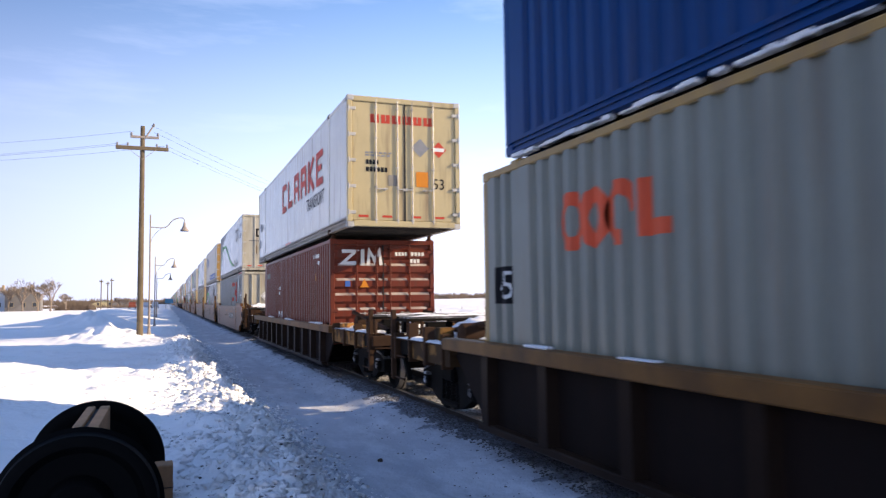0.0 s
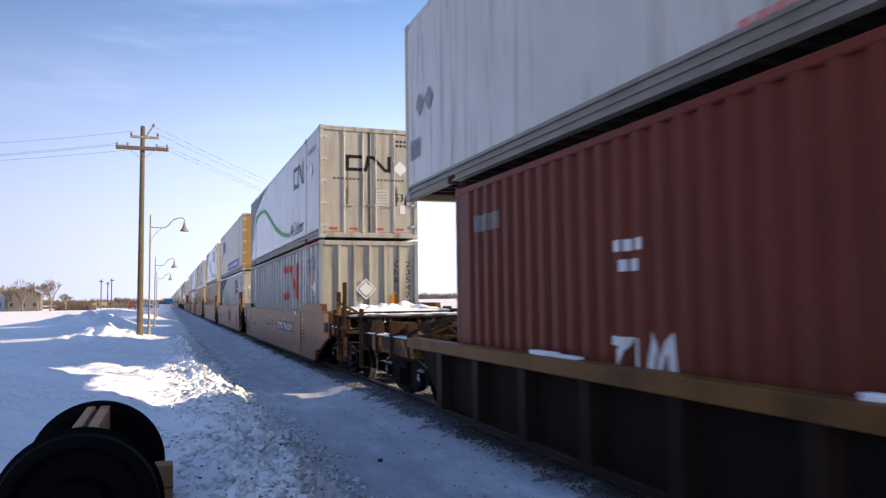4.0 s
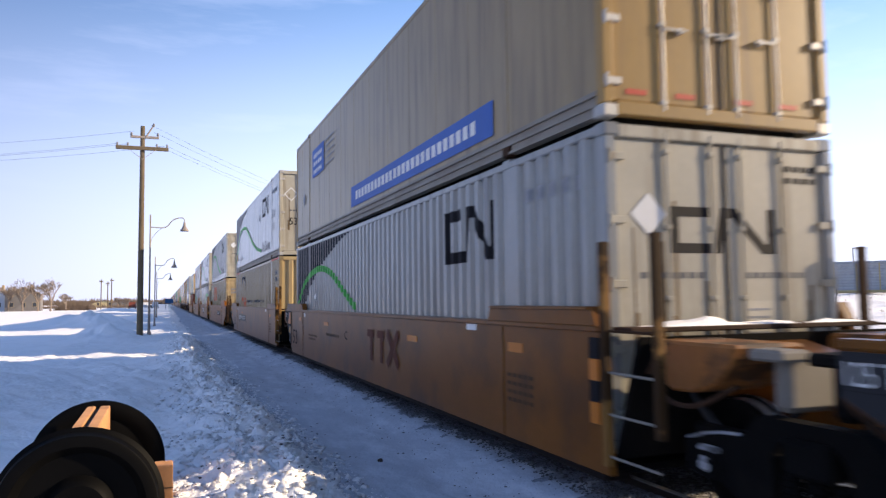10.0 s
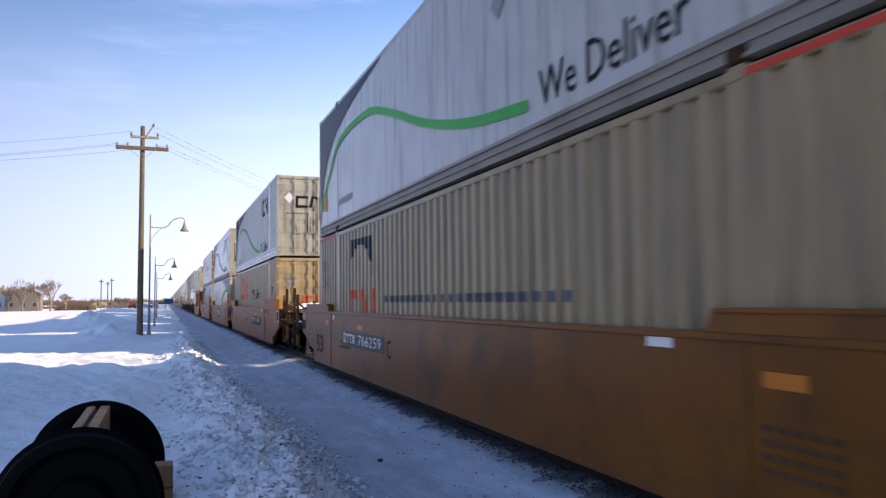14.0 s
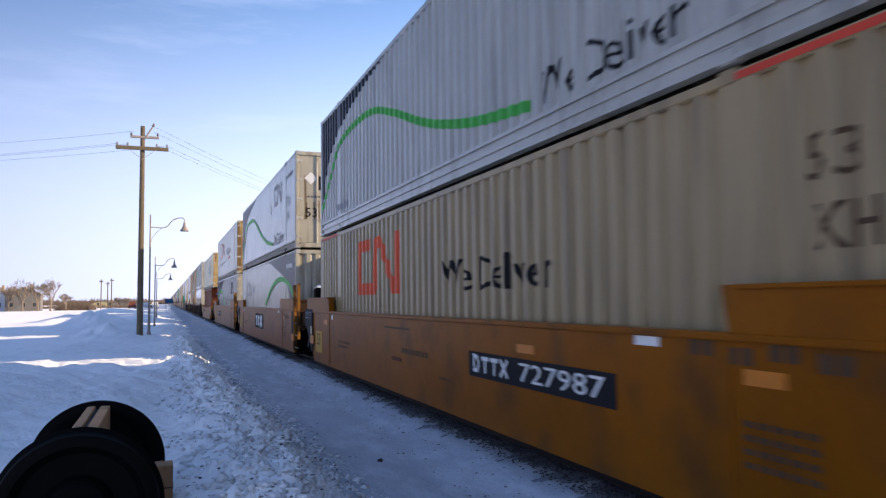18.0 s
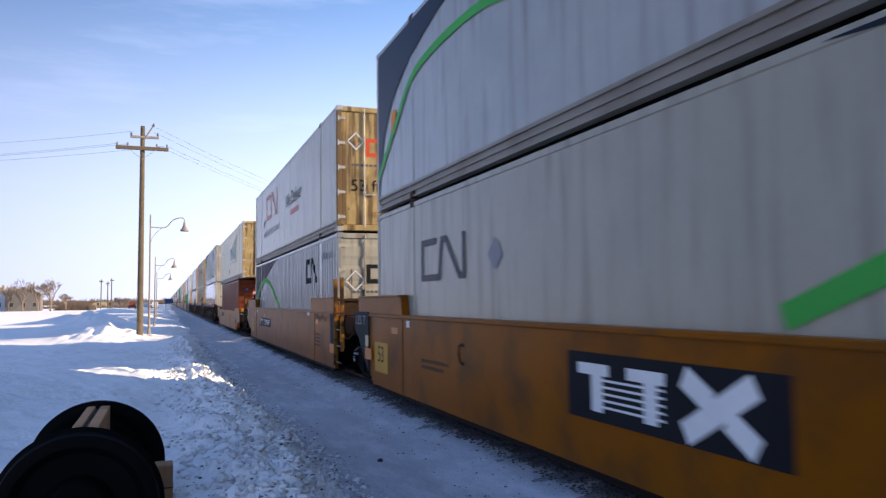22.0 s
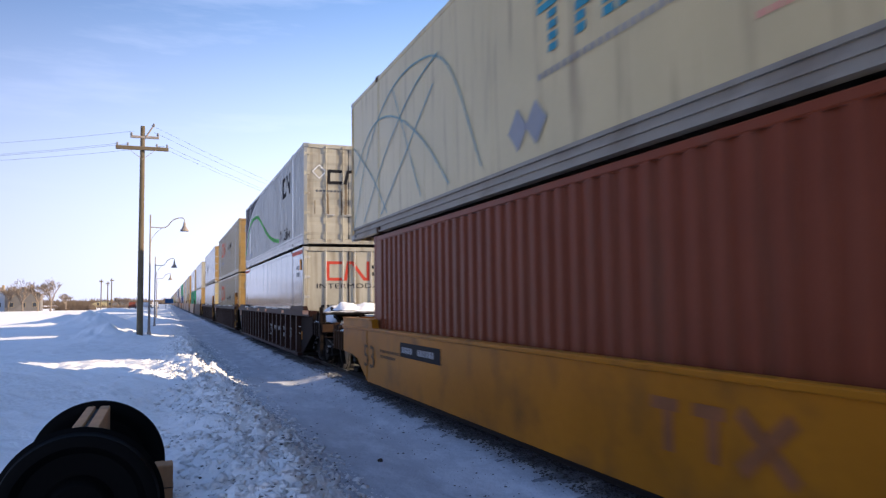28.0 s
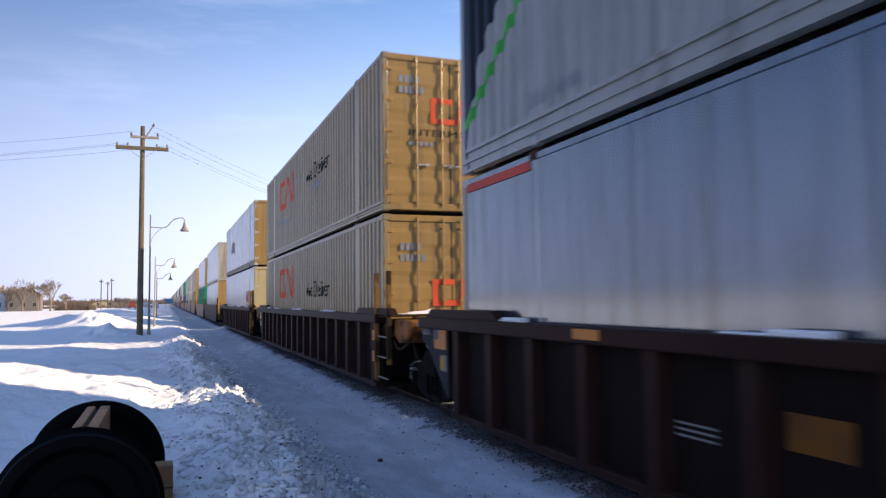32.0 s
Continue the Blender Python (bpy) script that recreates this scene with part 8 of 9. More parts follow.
faces = np.stack([idx[:-1, :-1], idx[1:, :-1], idx[1:, 1:], idx[:-1, 1:]], -1).reshape(-1, 4)
me = bpy.data.meshes.new("ground")
me.vertices.add(len(verts))
me.vertices.foreach_set("co", verts.ravel())
me.loops.add(faces.size)
me.loops.foreach_set("vertex_index", faces.ravel())
me.polygons.add(len(faces))
me.polygons.foreach_set("loop_start", np.arange(0, faces.size, 4))
me.polygons.foreach_set("loop_total", np.full(len(faces), 4))
me.update()
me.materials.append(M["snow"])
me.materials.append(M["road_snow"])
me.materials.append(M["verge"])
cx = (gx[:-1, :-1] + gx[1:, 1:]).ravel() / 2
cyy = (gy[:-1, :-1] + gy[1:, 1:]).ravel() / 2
# way and verge carry the shadow's tint in their own materials
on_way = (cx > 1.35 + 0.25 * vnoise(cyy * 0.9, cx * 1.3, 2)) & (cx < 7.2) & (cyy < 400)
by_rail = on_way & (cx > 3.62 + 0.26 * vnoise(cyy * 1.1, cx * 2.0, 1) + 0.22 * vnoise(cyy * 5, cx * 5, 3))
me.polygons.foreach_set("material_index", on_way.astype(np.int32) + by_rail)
me.shade_smooth()
tagged(new("ground", me), "snow-covered ground with a ploughed bank and a driven way beside the track", "ground", kind="structure")


def ground_z(x, y):
    return float(height(np.array([float(x)]), np.array([float(y)]))[0])


# clods of the ploughed bank
rs = np.random.RandomState(11)
base = [Vector(v) for v in ((1, 0, 0), (-1, 0, 0), (0, 1, 0), (0, -1, 0), (0, 0, 1), (0, 0, -1), (0.7, 0.7, 0.5), (-0.7, 0.6, 0.5), (0.6, -0.7, 0.55), (-0.6, -0.7, 0.5))]
hull = bmesh.new()
for v in base:
    hull.verts.new(v)
bmesh.ops.convex_hull(hull, input=hull.verts)
hull.verts.ensure_lookup_table()
live = [v for v in hull.verts if v.link_faces]
num = {v: i for i, v in enumerate(live)}
bv = np.array([tuple(v.co) for v in live])
bf = [[num[v] for v in f.verts] for f in hull.faces]
hull.free()
cv, cf, n = [], [], 0
spots_y = 4.5 + 32 * rs.rand(21000) ** 1.7
spots_x = 0.85 + rs.randn(21000) * 0.46 + 0.22 * ease(19, 11, spots_y)
for x, y, z in zip(spots_x, spots_y, height(spots_x, spots_y)):
    if x > 2.0 or x < -1.0 or (x < -0.3 and rs.rand() < 0.6):
        continue
    size = (0.007 + 0.050 * rs.rand() ** 3.8) * (0.75 if x > 1.35 else 1.0)
    a = rs.rand() * 6.283
    q = bv * (1 + 0.35 * rs.randn(len(bv), 1)) * np.array([1.0, 0.55 + 0.7 * rs.rand(), 0.45 + 0.5 * rs.rand()]) * size
    q = np.stack([q[:, 0] * math.cos(a) - q[:, 1] * math.sin(a), q[:, 0] * math.sin(a) + q[:, 1] * math.cos(a), q[:, 2]], 1)
    cv.append(q + np.array([x, y, z - size * 0.05]))
    cf += [[k + n for k in f] for f in bf]
    n += len(bv)
me = bpy.data.meshes.new("snow_clods")
me.from_pydata(np.concatenate(cv).tolist(), [], cf)
me.materials.append(M["clod_snow"])
me.shade_smooth()
tagged(new("snow_clods", me), "loose clods of snow along the ploughed bank", "snow", kind="stuff")

# dark grit thrown over the bank and the edge of the driven way
cv, cf, n = [], [], 0
grit = []
for i in range(5200):
    y = 4.0 + 30 * rs.rand() ** 1.5
    x = 1.0 + rs.randn() * 0.5 if rs.rand() < 0.72 else 3.75 - 1.0 * rs.rand() ** 2.0
    if -0.3 <= x <= 3.75:
        grit.append((x, y, 0.004 + 0.013 * rs.rand() ** 2.6))
grit = np.array(grit)
for (x, y, size), z in zip(grit, height(grit[:, 0], grit[:, 1])):
    q = bv * (1 + 0.3 * rs.randn(len(bv), 1)) * np.array([1.2, 0.8, 0.6]) * size
    cv.append(q + np.array([x, y, z + size * 0.3]))
    cf += [[k + n for k in f] for f in bf]
    n += len(bv)
me = bpy.data.meshes.new("grit")
me.from_pydata(np.concatenate(cv).tolist(), [], cf)
me.materials.append(M["stone"])
tagged(new("grit", me), "dark grit and clinker scattered on the snow", "grit", kind="stuff")

# track: bed of ballast, ties and two rails
bm = bmesh.new()
add_prism(bm, [(TRACK_X - 1.25, -0.20), (TRACK_X - 0.98, -0.145), (TRACK_X + 0.98, -0.145), (TRACK_X + 1.25, -0.20)], "y", -60, 900)
ob = new("ballast_bed", mesh_of("ballast_bed", bm, M["ballast"]))
tagged(ob, "snow-dusted stone ballast under the track", "ballast", kind="structure")
rs = np.random.RandomState(3)
cv, cf, n = [], [], 0
many = 21000
spots_y = 3.5 + 34 * rs.rand(many) ** 1.5
spots_x = np.where(rs.rand(many) < 0.50, TRACK_X - 0.78 - 0.55 * rs.rand(many) ** 2.2, TRACK_X - 0.9 + 2.2 * rs.rand(many))
tops = np.where(spots_x < 4.08, height(spots_x, spots_y), -0.145)
for x, y, top in zip(spots_x, spots_y, tops):
    size = 0.007 + 0.014 * rs.rand() ** 1.5
    q = bv * (1 + 0.3 * rs.randn(len(bv), 1)) * np.array([1.0, 0.8, 0.7]) * size
    cv.append(q + np.array([x, y, top + 0.1 * size]))
    cf += [[k + n for k in f] for f in bf]
    n += len(bv)
me = bpy.data.meshes.new("ballast_stones")
me.from_pydata(np.concatenate(cv).tolist(), [], cf)
me.materials.append(M["stone"])
tagged(new("ballast_stones", me), "loose grey ballast stones dusted with snow", "ballast", kind="stuff")
track = thing("track", "single railway track with worn steel rails", "railway track", kind="structure")
for s in (-1, 1):
    x = TRACK_X + s * 0.7535
    bm = bmesh.new()
    add_prism(bm, [(x - 0.075, -0.172), (x + 0.075, -0.172), (x + 0.075, -0.155), (x + 0.012, -0.13), (x + 0.012, -0.045), (x + 0.036, -0.035), (x + 0.036, -0.006), (x - 0.036, -0.006), (x - 0.036, -0.035), (x - 0.012, -0.045), (x - 0.012, -0.13), (x - 0.075, -0.155)], "y", -60, 900)
    part("rail", bm, M["rail_steel"], track)
    bm = bmesh.new()
    add_box(bm, x - 0.030, x + 0.030, -60, 900, -0.006, 0.0)
    part("rail_head", bm, M["rail_top"], track)
for i in range(150):
    piece("tie", ("tie",), lambda bm: add_box(bm, -1.1, 1.1, -0.11, 0.11, -0.36, -0.152, 0.012), M["tie"], track, (TRACK_X, -12 + 0.55 * i, 0))


# ---------------------------------------------------------------- beside the camera: displayed wheelset
ws = thing("display_wheelset", "black railway wheelset standing in the snow", "wheelset", at=(-0.515, 6.08, 0.36))
for s in (-1, 1):
    bm = bmesh.new()
    prof = [(0.60, 0.10), (0.60, 0.19), (0.655, 0.22), (0.68, 0.37), (0.655, 0.42), (0.655, 0.475), (0.672, 0.515), (0.695, 0.52), (0.715, 0.492), (0.80, 0.480), (0.806, 0.47), (0.806, 0.41), (0.775, 0.39), (0.745, 0.36), (0.735, 0.22), (0.80, 0.19), (0.815, 0.17), (0.815, 0.10)]
    add_lathe(bm, [(s * a, r) for a, r in prof], "y", 72)
    part("wheel", bm, M["wheel_black"], ws, "black painted cast wheel", smooth=True)
bm = bmesh.new()
add_lathe(bm, [(-1.02, 0.055), (-1.0, 0.068), (-0.83, 0.07), (-0.80, 0.10), (-0.58, 0.105), (-0.5, 0.085), (0.5, 0.085), (0.58, 0.105), (0.80, 0.10), (0.83, 0.07), (1.0, 0.068), (1.02, 0.055)], "y", 28)
part("axle", bm, M["wheel_black"], ws, smooth=True)
tb = thing("timber_pair", "sunlit brown timbers standing on the wheelset's axle", "timber", at=(-0.50, 6.03, 0.462))
for k, (x0, x1) in enumerate(((-0.085, -0.022), (0.012, 0.085))):
    bm = bmesh.new()
    add_box(bm, x0, x1, -0.56, 0.56, 0.0, 0.395, 0.006)
    part("plank", bm, M["wood"], tb)
# dark body put in for the shade of the open gap
bm = bmesh.new()
add_box(bm, -0.022, 0.012, -0.56, 0.56, 0.02, 0.372, 0.002)
part("filler_strip", bm, M["rubber"], tb, "dark strip standing for the shaded gap between the planks")
bl = thing("timber_block", "upright brown timber block in the snow", "timber block", at=(0.0, 5.98, -0.1))
bm = bmesh.new()
add_box(bm, -0.075, 0.06, -0.10, 0.09, -0.25, 0.585, 0.008)
part("post", bm, M["wood"], bl)
bm = bmesh.new()
add_box(bm, -0.078, 0.063, -0.103, 0.093, 0.42, 0.428)
part("saw_cut", bm, M["tie"], bl)
bm = bmesh.new()
bmesh.ops.create_icosphere(bm, subdivisions=2, radius=0.035)
for v in bm.verts:
    v.co *= 1 + 0.25 * noise.noise(v.co * 40)
    v.co.z *= 0.7
ob = tagged(new("stone", mesh_of("stone", bm, M["tie"])), "small dark stone on the packed snow", "stone")
ob.location = (2.41, 8.65, ground_z(2.41, 8.65) + 0.015)


# ---------------------------------------------------------------- poles, wires and lamps
def utility_pole(x, y, top, arm_z, arm_half, turn=0.0, upper=True, label="weathered wooden utility pole with a crossarm"):
    z0 = ground_z(x, y) - 0.3
    p = thing("utility_pole", label, "utility pole", "utility poles", at=(x, y, 0), rz=turn)
    bm = bmesh.new()
    add_tube(bm, (0, 0, z0), (0, 0, top), max(0.0146 * top, 0.14), max(0.0102 * top, 0.10), 14)
    part("shaft", bm, M["pole_wood"], p)
    bm = bmesh.new()
    add_box(bm, -arm_half, arm_half, -0.21, -0.10, arm_z - 0.09, arm_z + 0.09, 0.012)
    part("crossarm", bm, M["pole_wood"], p)
    for s in (-1, 1):
        bm = bmesh.new()
        add_tube(bm, (s * 0.62, -0.2, arm_z - 0.06), (0, -0.2, arm_z - 0.55), 0.012)
        part("arm_brace", bm, M["lamp_metal"], p)
        for f in (0.94, 0.55):
            bm = bmesh.new()
            add_lathe(bm, [(arm_z + 0.09, 0.02), (arm_z + 0.14, 0.05), (arm_z + 0.19, 0.06), (arm_z + 0.25, 0.035)], "z", 8, (s * arm_half * f, -0.155, 0))
            part("insulator", bm, M["insulator"], p)
    if upper:
        bm = bmesh.new()
        add_box(bm, -0.55, 0.75, -0.12, -0.02, top - 0.62, top - 0.5, 0.01)
        add_tube(bm, (0.15, -0.1, top - 0.55), (0.5, -0.1, top + 0.05), 0.04)
        part("upper_bracket", bm, M["lamp_metal"], p)
        for dx, dz in ((-0.5, -0.45), (0.7, -0.42), (0.5, 0.05)):
            bm = bmesh.new()
            add_lathe(bm, [(top + dz - 0.08, 0.03), (top + dz, 0.07), (top + dz + 0.1, 0.03)], "z", 8, (dx, -0.1, 0))
            part("insulator", bm, M["insulator"], p)
    return p


utility_pole(-1.20, 38.65, 10.35, 9.22, 1.20)
utility_pole(26.6, 85.8, 10.95, 9.83, 1.2, -55)
utility_pole(-34.0, 48.8, 10.2, 9.17, 1.2, 12)


def wire(a, b, sag, r=0.012):
    a, b = Vector(a), Vector(b)
    bm = bmesh.new()
    n = 18
    pts = [a.lerp(b, i / n) - Vector((0, 0, sag * 4 * (i / n) * (1 - i / n))) for i in range(n + 1)]
    add_path(bm, pts, r, 5)
    ob = new("overhead_wire", mesh_of("overhead_wire", bm, M["cable"]))
    return tagged(ob, "thin black overhead wire between poles", "wire", "overhead wires")


for dx, z0, z1 in ((-1.1, 9.40, 9.28), (-0.66, 9.40, 9.28), (1.1, 9.40, 9.28), (-0.37, 10.05, 9.98)):
    wire((-1.20 + dx, 38.5, z0), (-34.0 + dx * 0.9, 48.8, z1), 0.95, 0.0055)
for dx, z0 in ((0.52, 10.05), (0.37, 10.4), (1.1, 9.4), (0.66, 9.4)):
    wire((-1.20 + dx, 38.5, z0), (26.6 + dx * 0.6, 85.8 - dx * 0.8, z0 + 0.1), 0.74, 0.0055)


def street_lamp(x, y, h, reach):
    z0 = ground_z(x, y) - 0.15
    p = thing("platform_lamp", "pale bronze platform lamp with a curved arm", "lamp post", "platform lamps", at=(x, y, 0))
    bm = bmesh.new()
    add_tube(bm, (0, 0, z0), (0, 0, z0 + 1.4), 0.07, 0.06, 12)
    add_tube(bm, (0, 0, z0 + 1.4), (0, 0, h), 0.046, 0.036, 12)
    add_lathe(bm, [(z0, 0.10), (z0 + 0.25, 0.10), (z0 + 0.3, 0.07)], "z", 14)
    part("post", bm, M["lamp_metal"], p)
    bm = bmesh.new()
    pts = smooth_curve([(0, 0, h - 0.62), (0.45 * reach, 0, h - 0.62), (0.68 * reach, 0, h - 0.25), (0.92 * reach, 0, h - 0.12), (1.02 * reach, 0, h - 0.2), (1.03 * reach, 0, h - 0.36)], 6)
    add_path(bm, pts, 0.026, 7)
    part("arm", bm, M["lamp_metal"], p)
    bm = bmesh.new()
    pts = smooth_curve([(0.02, 0, h - 1.8), (0.08, 0, h - 1.2), (0.3 * reach, 0, h - 0.72), (0.5 * reach, 0, h - 0.6)], 6)
    add_path(bm, pts, 0.012, 5)
    part("stay", bm, M["lamp_metal"], p)
    bm = bmesh.new()
    add_lathe(bm, [(h - 0.80, 0.22), (h - 0.76, 0.21), (h - 0.62, 0.12), (h - 0.50, 0.07), (h - 0.34, 0.05)], "z", 18, (1.03 * reach, 0, 0))
    part("shade", bm, M["lamp_metal"], p, "bell-shaped metal shade", smooth=True)
    return p


street_lamp(-0.80, 39.2, 6.05, 1.55)
street_lamp(-0.80, 57.0, 5.0, 1.25)
street_lamp(-0.95, 80.0, 4.75, 1.25)


# ---------------------------------------------------------------- left distance: houses, bare trees, scrub
def house(x, y, w, d, h, ridge, wall, turn, label, windows):
    z0 = ground_z(x, y) - 0.2
    hs = thing("house", label, "house", "houses in the distance", at=(x, y, z0), rz=turn)
    bm = bmesh.new()
    add_prism(bm, [(-w / 2, 0), (w / 2, 0), (w / 2, h), (0, h + ridge - 0.1), (-w / 2, h)], "y", -d / 2, d / 2)
    part("wall", bm, wall, hs)
    for s in (-1, 1):
        bm = bmesh.new()
        add_prism(bm, [(s * (w / 2 + 0.35), h - 0.22), (0, h + ridge), (0, h + ridge + 0.18), (s * (w / 2 + 0.35), h - 0.02)], "y", -d / 2 - 0.3, d / 2 + 0.3)
        part("roof_slope", bm, M["house_roof"], hs)
    bm = bmesh.new()
    add_box(bm, w * 0.18, w * 0.18 + 0.6, 0, 0.6, h + ridge * 0.4, h + ridge + 0.7, 0.03)
    part("chimney", bm, M["concrete"], hs)
    for (u, v) in windows:
        bm = bmesh.new()
        add_box(bm, u - 0.5, u + 0.5, -d / 2 - 0.03, -d / 2 + 0.05, v, v + 1.2, 0.01)
        wf = part("window", bm, M["concrete"], hs)
        bm = bmesh.new()
        add_box(bm, u - 0.42, u + 0.42, -d / 2 - 0.04, -d / 2 - 0.02, v + 0.08, v + 1.12)
        part("pane", bm, M["glass_dark"], wf)


house(-34.0, 214, 7.8, 8, 4.4, 1.7, M["house_wall"], 4, "grey gabled house among bare trees", ((-2.4, 1.2), (0.2, 1.2), (2.6, 1.2)))
house(-41.5, 222, 5.2, 7, 4.6, 1.7, M["house_white"], -3, "narrow white gabled house", ((-1.2, 1.2), (1.2, 1.2), (0, 3.4)))
house(-16.5, 330, 9, 7, 2.2, 0.9, M["house_wall"], 10, "low grey house in the distance", ((-2, 1.0), (2, 1.0)))
house(-24.0, 345, 10, 7, 2.2, 0.9, M["cream"], -8, "low tan house in the distance", ((-2.5, 1.0), (2.0, 1.0)))


def bare_tree(x, y, h, seed, spread=1.0):
    r = random.Random(seed)
    z0 = ground_z(x, y) - 0.1
    t = thing("bare_tree", "leafless winter tree with fine brown twigs", "tree", "bare trees", at=(x, y, z0))
    trunk, crown = bmesh.new(), bmesh.new()

    def grow(p, d, length, rad, level):
        q = p + d * length
        add_tube(trunk if level == 0 else crown, p, q, max(rad, 0.026), max(rad * 0.62, 0.014), 7 if level < 2 else 3)
        if level >= 5:
            return
        for _ in range(3 if level else 6):
            ax = Vector((r.uniform(-1, 1), r.uniform(-1, 1), r.uniform(-0.2, 0.5))).normalized()
            nd = (d + ax * r.uniform(0.45, 0.9) * spread).normalized()
            nd.z = max(nd.z, 0.12)
            grow(p + d * length * r.uniform(0.55, 1.0), nd.normalized(), length * r.uniform(0.66, 0.84), rad * 0.55, level + 1)

    grow(Vector((0, 0, 0)), Vector((r.uniform(-0.08, 0.08), 0, 1)).normalized(), h * 0.27, h * 0.024, 0)
    part("trunk", trunk, M["bark"], t)
    part("crown", crown, M["bark"], t)


for k, (x, y, h) in enumerate(((-32.6, 203, 9.4), (-29.6, 205, 8.2), (-25.4, 194, 9.0), (-22.6, 198, 5.2), (-11.6, 205, 4.2), (-10.2, 215, 4.0), (-36.6, 208, 7.6))):
    bare_tree(x, y, h * 1.1, 40 + k, 0.8)


def scrub_band(name, label, x0, x1, y, h, n, seed, depth=8.0, twigs=16, thick=0.02):
    """A belt of leafless scrub: clumps of thin twigs fanning upwards."""
    rs = np.random.RandomState(seed)
    vs, fs = [], []
    for i in range(n):
        x, yy = x0 + (x1 - x0) * rs.rand(), y + depth * (rs.rand() - 0.5)
        z = ground_z(x, yy) - 0.1
        hh, w = h * (0.45 + 0.6 * rs.rand()), h * (0.3 + 0.35 * rs.rand())
        for j in range(twigs):
            dx, dy, top = rs.randn() * w * 0.5, rs.randn() * w * 0.5, hh * (0.45 + 0.55 * rs.rand())
            t, b = h * thick * (0.6 + rs.rand()), len(vs)
            px, py = x + dx * 0.35, yy + dy * 0.35
            vs += [(px - t, py, z), (px + t, py, z), (px, py + t, z), (x + dx, yy + dy, z + top)]
            fs += [(b, b + 1, b + 3), (b + 1, b + 2, b + 3), (b + 2, b, b + 3)]
    me = bpy.data.meshes.new(name)
    me.from_pydata(vs, [], fs)
    me.materials.append(M["scrub"])
    tagged(new(name, me), label, "scrub", kind="stuff")


scrub_band("scrub_hedge", "belt of brown leafless scrub", -26, -18, 212, 3.2, 60, 1, 8, 30)
scrub_band("scrub_low", "low brown scrub along the field's edge", -60, -4, 300, 1.7, 240, 2, 20, 24, 0.035)
scrub_band("dry_grass", "dry grass tufts poking through the yard snow", 20, 120, 75, 0.5, 900, 8, 80, 10, 0.03)
scrub_band("far_woods", "distant leafless woods on the horizon", -900, 240, 950, 9, 1500, 3, 120, 12, 0.08)
scrub_band("far_woods", "distant leafless woods on the horizon", 240, 1300, 800, 9, 1500, 4, 200, 12, 0.08)

# triple poles beyond the field
for k, (x, y, top) in enumerate(((-13.6, 179.5, 7.0), (-12.5, 183, 6.6), (-11.5, 179.6, 7.2))):
    utility_pole(x, y, top, top - 0.5, 0.4, 6 * k, False, "thin distant wooden pole with a crossarm")
# small vehicles and a sign where the track meets the horizon
sg = thing("blue_sign", "blue board sign on posts beside the track", "sign", at=(0.6, 205, ground_z(0.6, 205)))
bm = bmesh.new()
add_box(bm, -1.0, 1.0, -0.06, 0.06, 1.5, 2.7, 0.02)
part("board", bm, M["sign_blue"], sg)
for x in (-0.8, 0.8):
    bm = bmesh.new()
    add_box(bm, x - 0.05, x + 0.05, 0.06, 0.16, -0.2, 2.6)
    part("post", bm, M["lamp_metal"], sg)
for k, (x, y, mt) in enumerate(((-9.2, 230, "sign_red"), (-6.0, 240, "house_white"), (-3.2, 236, "house_white"))):
    v = thing("parked_truck", "small distant parked truck", "truck", "parked trucks", at=(x, y, ground_z(x, y)), rz=90)
    bm = bmesh.new()
    add_box(bm, -0.5, 2.6, -0.95, 0.95, 0.5, 1.15, 0.06)
    add_prism(bm, [(-2.3, 0.5), (-2.3, 1.15), (-1.5, 1.25), (-1.15, 1.95), (0.3, 1.95), (0.4, 0.5)], "y", -0.9, 0.9)
    part("body", bm, M[mt], v)
    bm = bmesh.new()
    add_prism(bm, [(-1.4, 1.28), (-1.1, 1.82), (0.2, 1.82), (0.22, 1.28)], "y", -0.92, 0.92)
    part("glazing", bm, M["glass_dark"], v)
    for wx in (-1.5, 1.6):
        for wy in (-0.85, 0.85):
            bm = bmesh.new()
            add_lathe(bm, [(-0.12, 0.30), (-0.10, 0.36), (0.10, 0.36), (0.12, 0.30)], "y", 14, (wx, wy, 0.36))
            part("wheel", bm, M["rubber"], v)

# ---------------------------------------------------------------- yard beyond the train
utility_pole(38.1, 56.3, 10.95, 10.75, 1.0, -35, False, "wooden utility pole with a short crossarm and a can")
can = [o for o in bpy.data.objects if o.get("category") == "utility pole"][-1]
bm = bmesh.new()
add_lathe(bm, [(8.2, 0.10), (8.25, 0.16), (8.9, 0.16), (8.95, 0.1)], "z", 12, (0.35, 0, 0))
part("transformer_can", bm, M["insulator"], can)
utility_pole(88.4, 81.1, 12.1, 11.95, 1.3, -45, False, "tall pole with a flat crossarm")
utility_pole(87.4, 121.9, 8.9, 8.6, 0.9, -35, False, "distant thin wooden pole with a short crossarm")
utility_pole(60.0, 128.0, 6.2, 5.9, 0.5, -25, False, "distant thin wooden pole with a short crossarm")
utility_pole(74.0, 134.0, 6.0, 5.7, 0.5, -30, False, "distant thin wooden pole with a short crossarm")
p = thing("yard_lamp", "grey yard lamp on a thin pole", "lamp post", at=(114.3, 97.1, 0))
bm = bmesh.new()
add_tube(bm, (0, 0, 1.2), (0, 0, 9.9), 0.14, 0.1, 10)
part("post", bm, M["insulator"], p)
bm = bmesh.new()
add_box(bm, 0.0, 1.4, -0.15, 0.15, 9.7, 9.95, 0.04)
part("lamp_head", bm, M["insulator"], p)

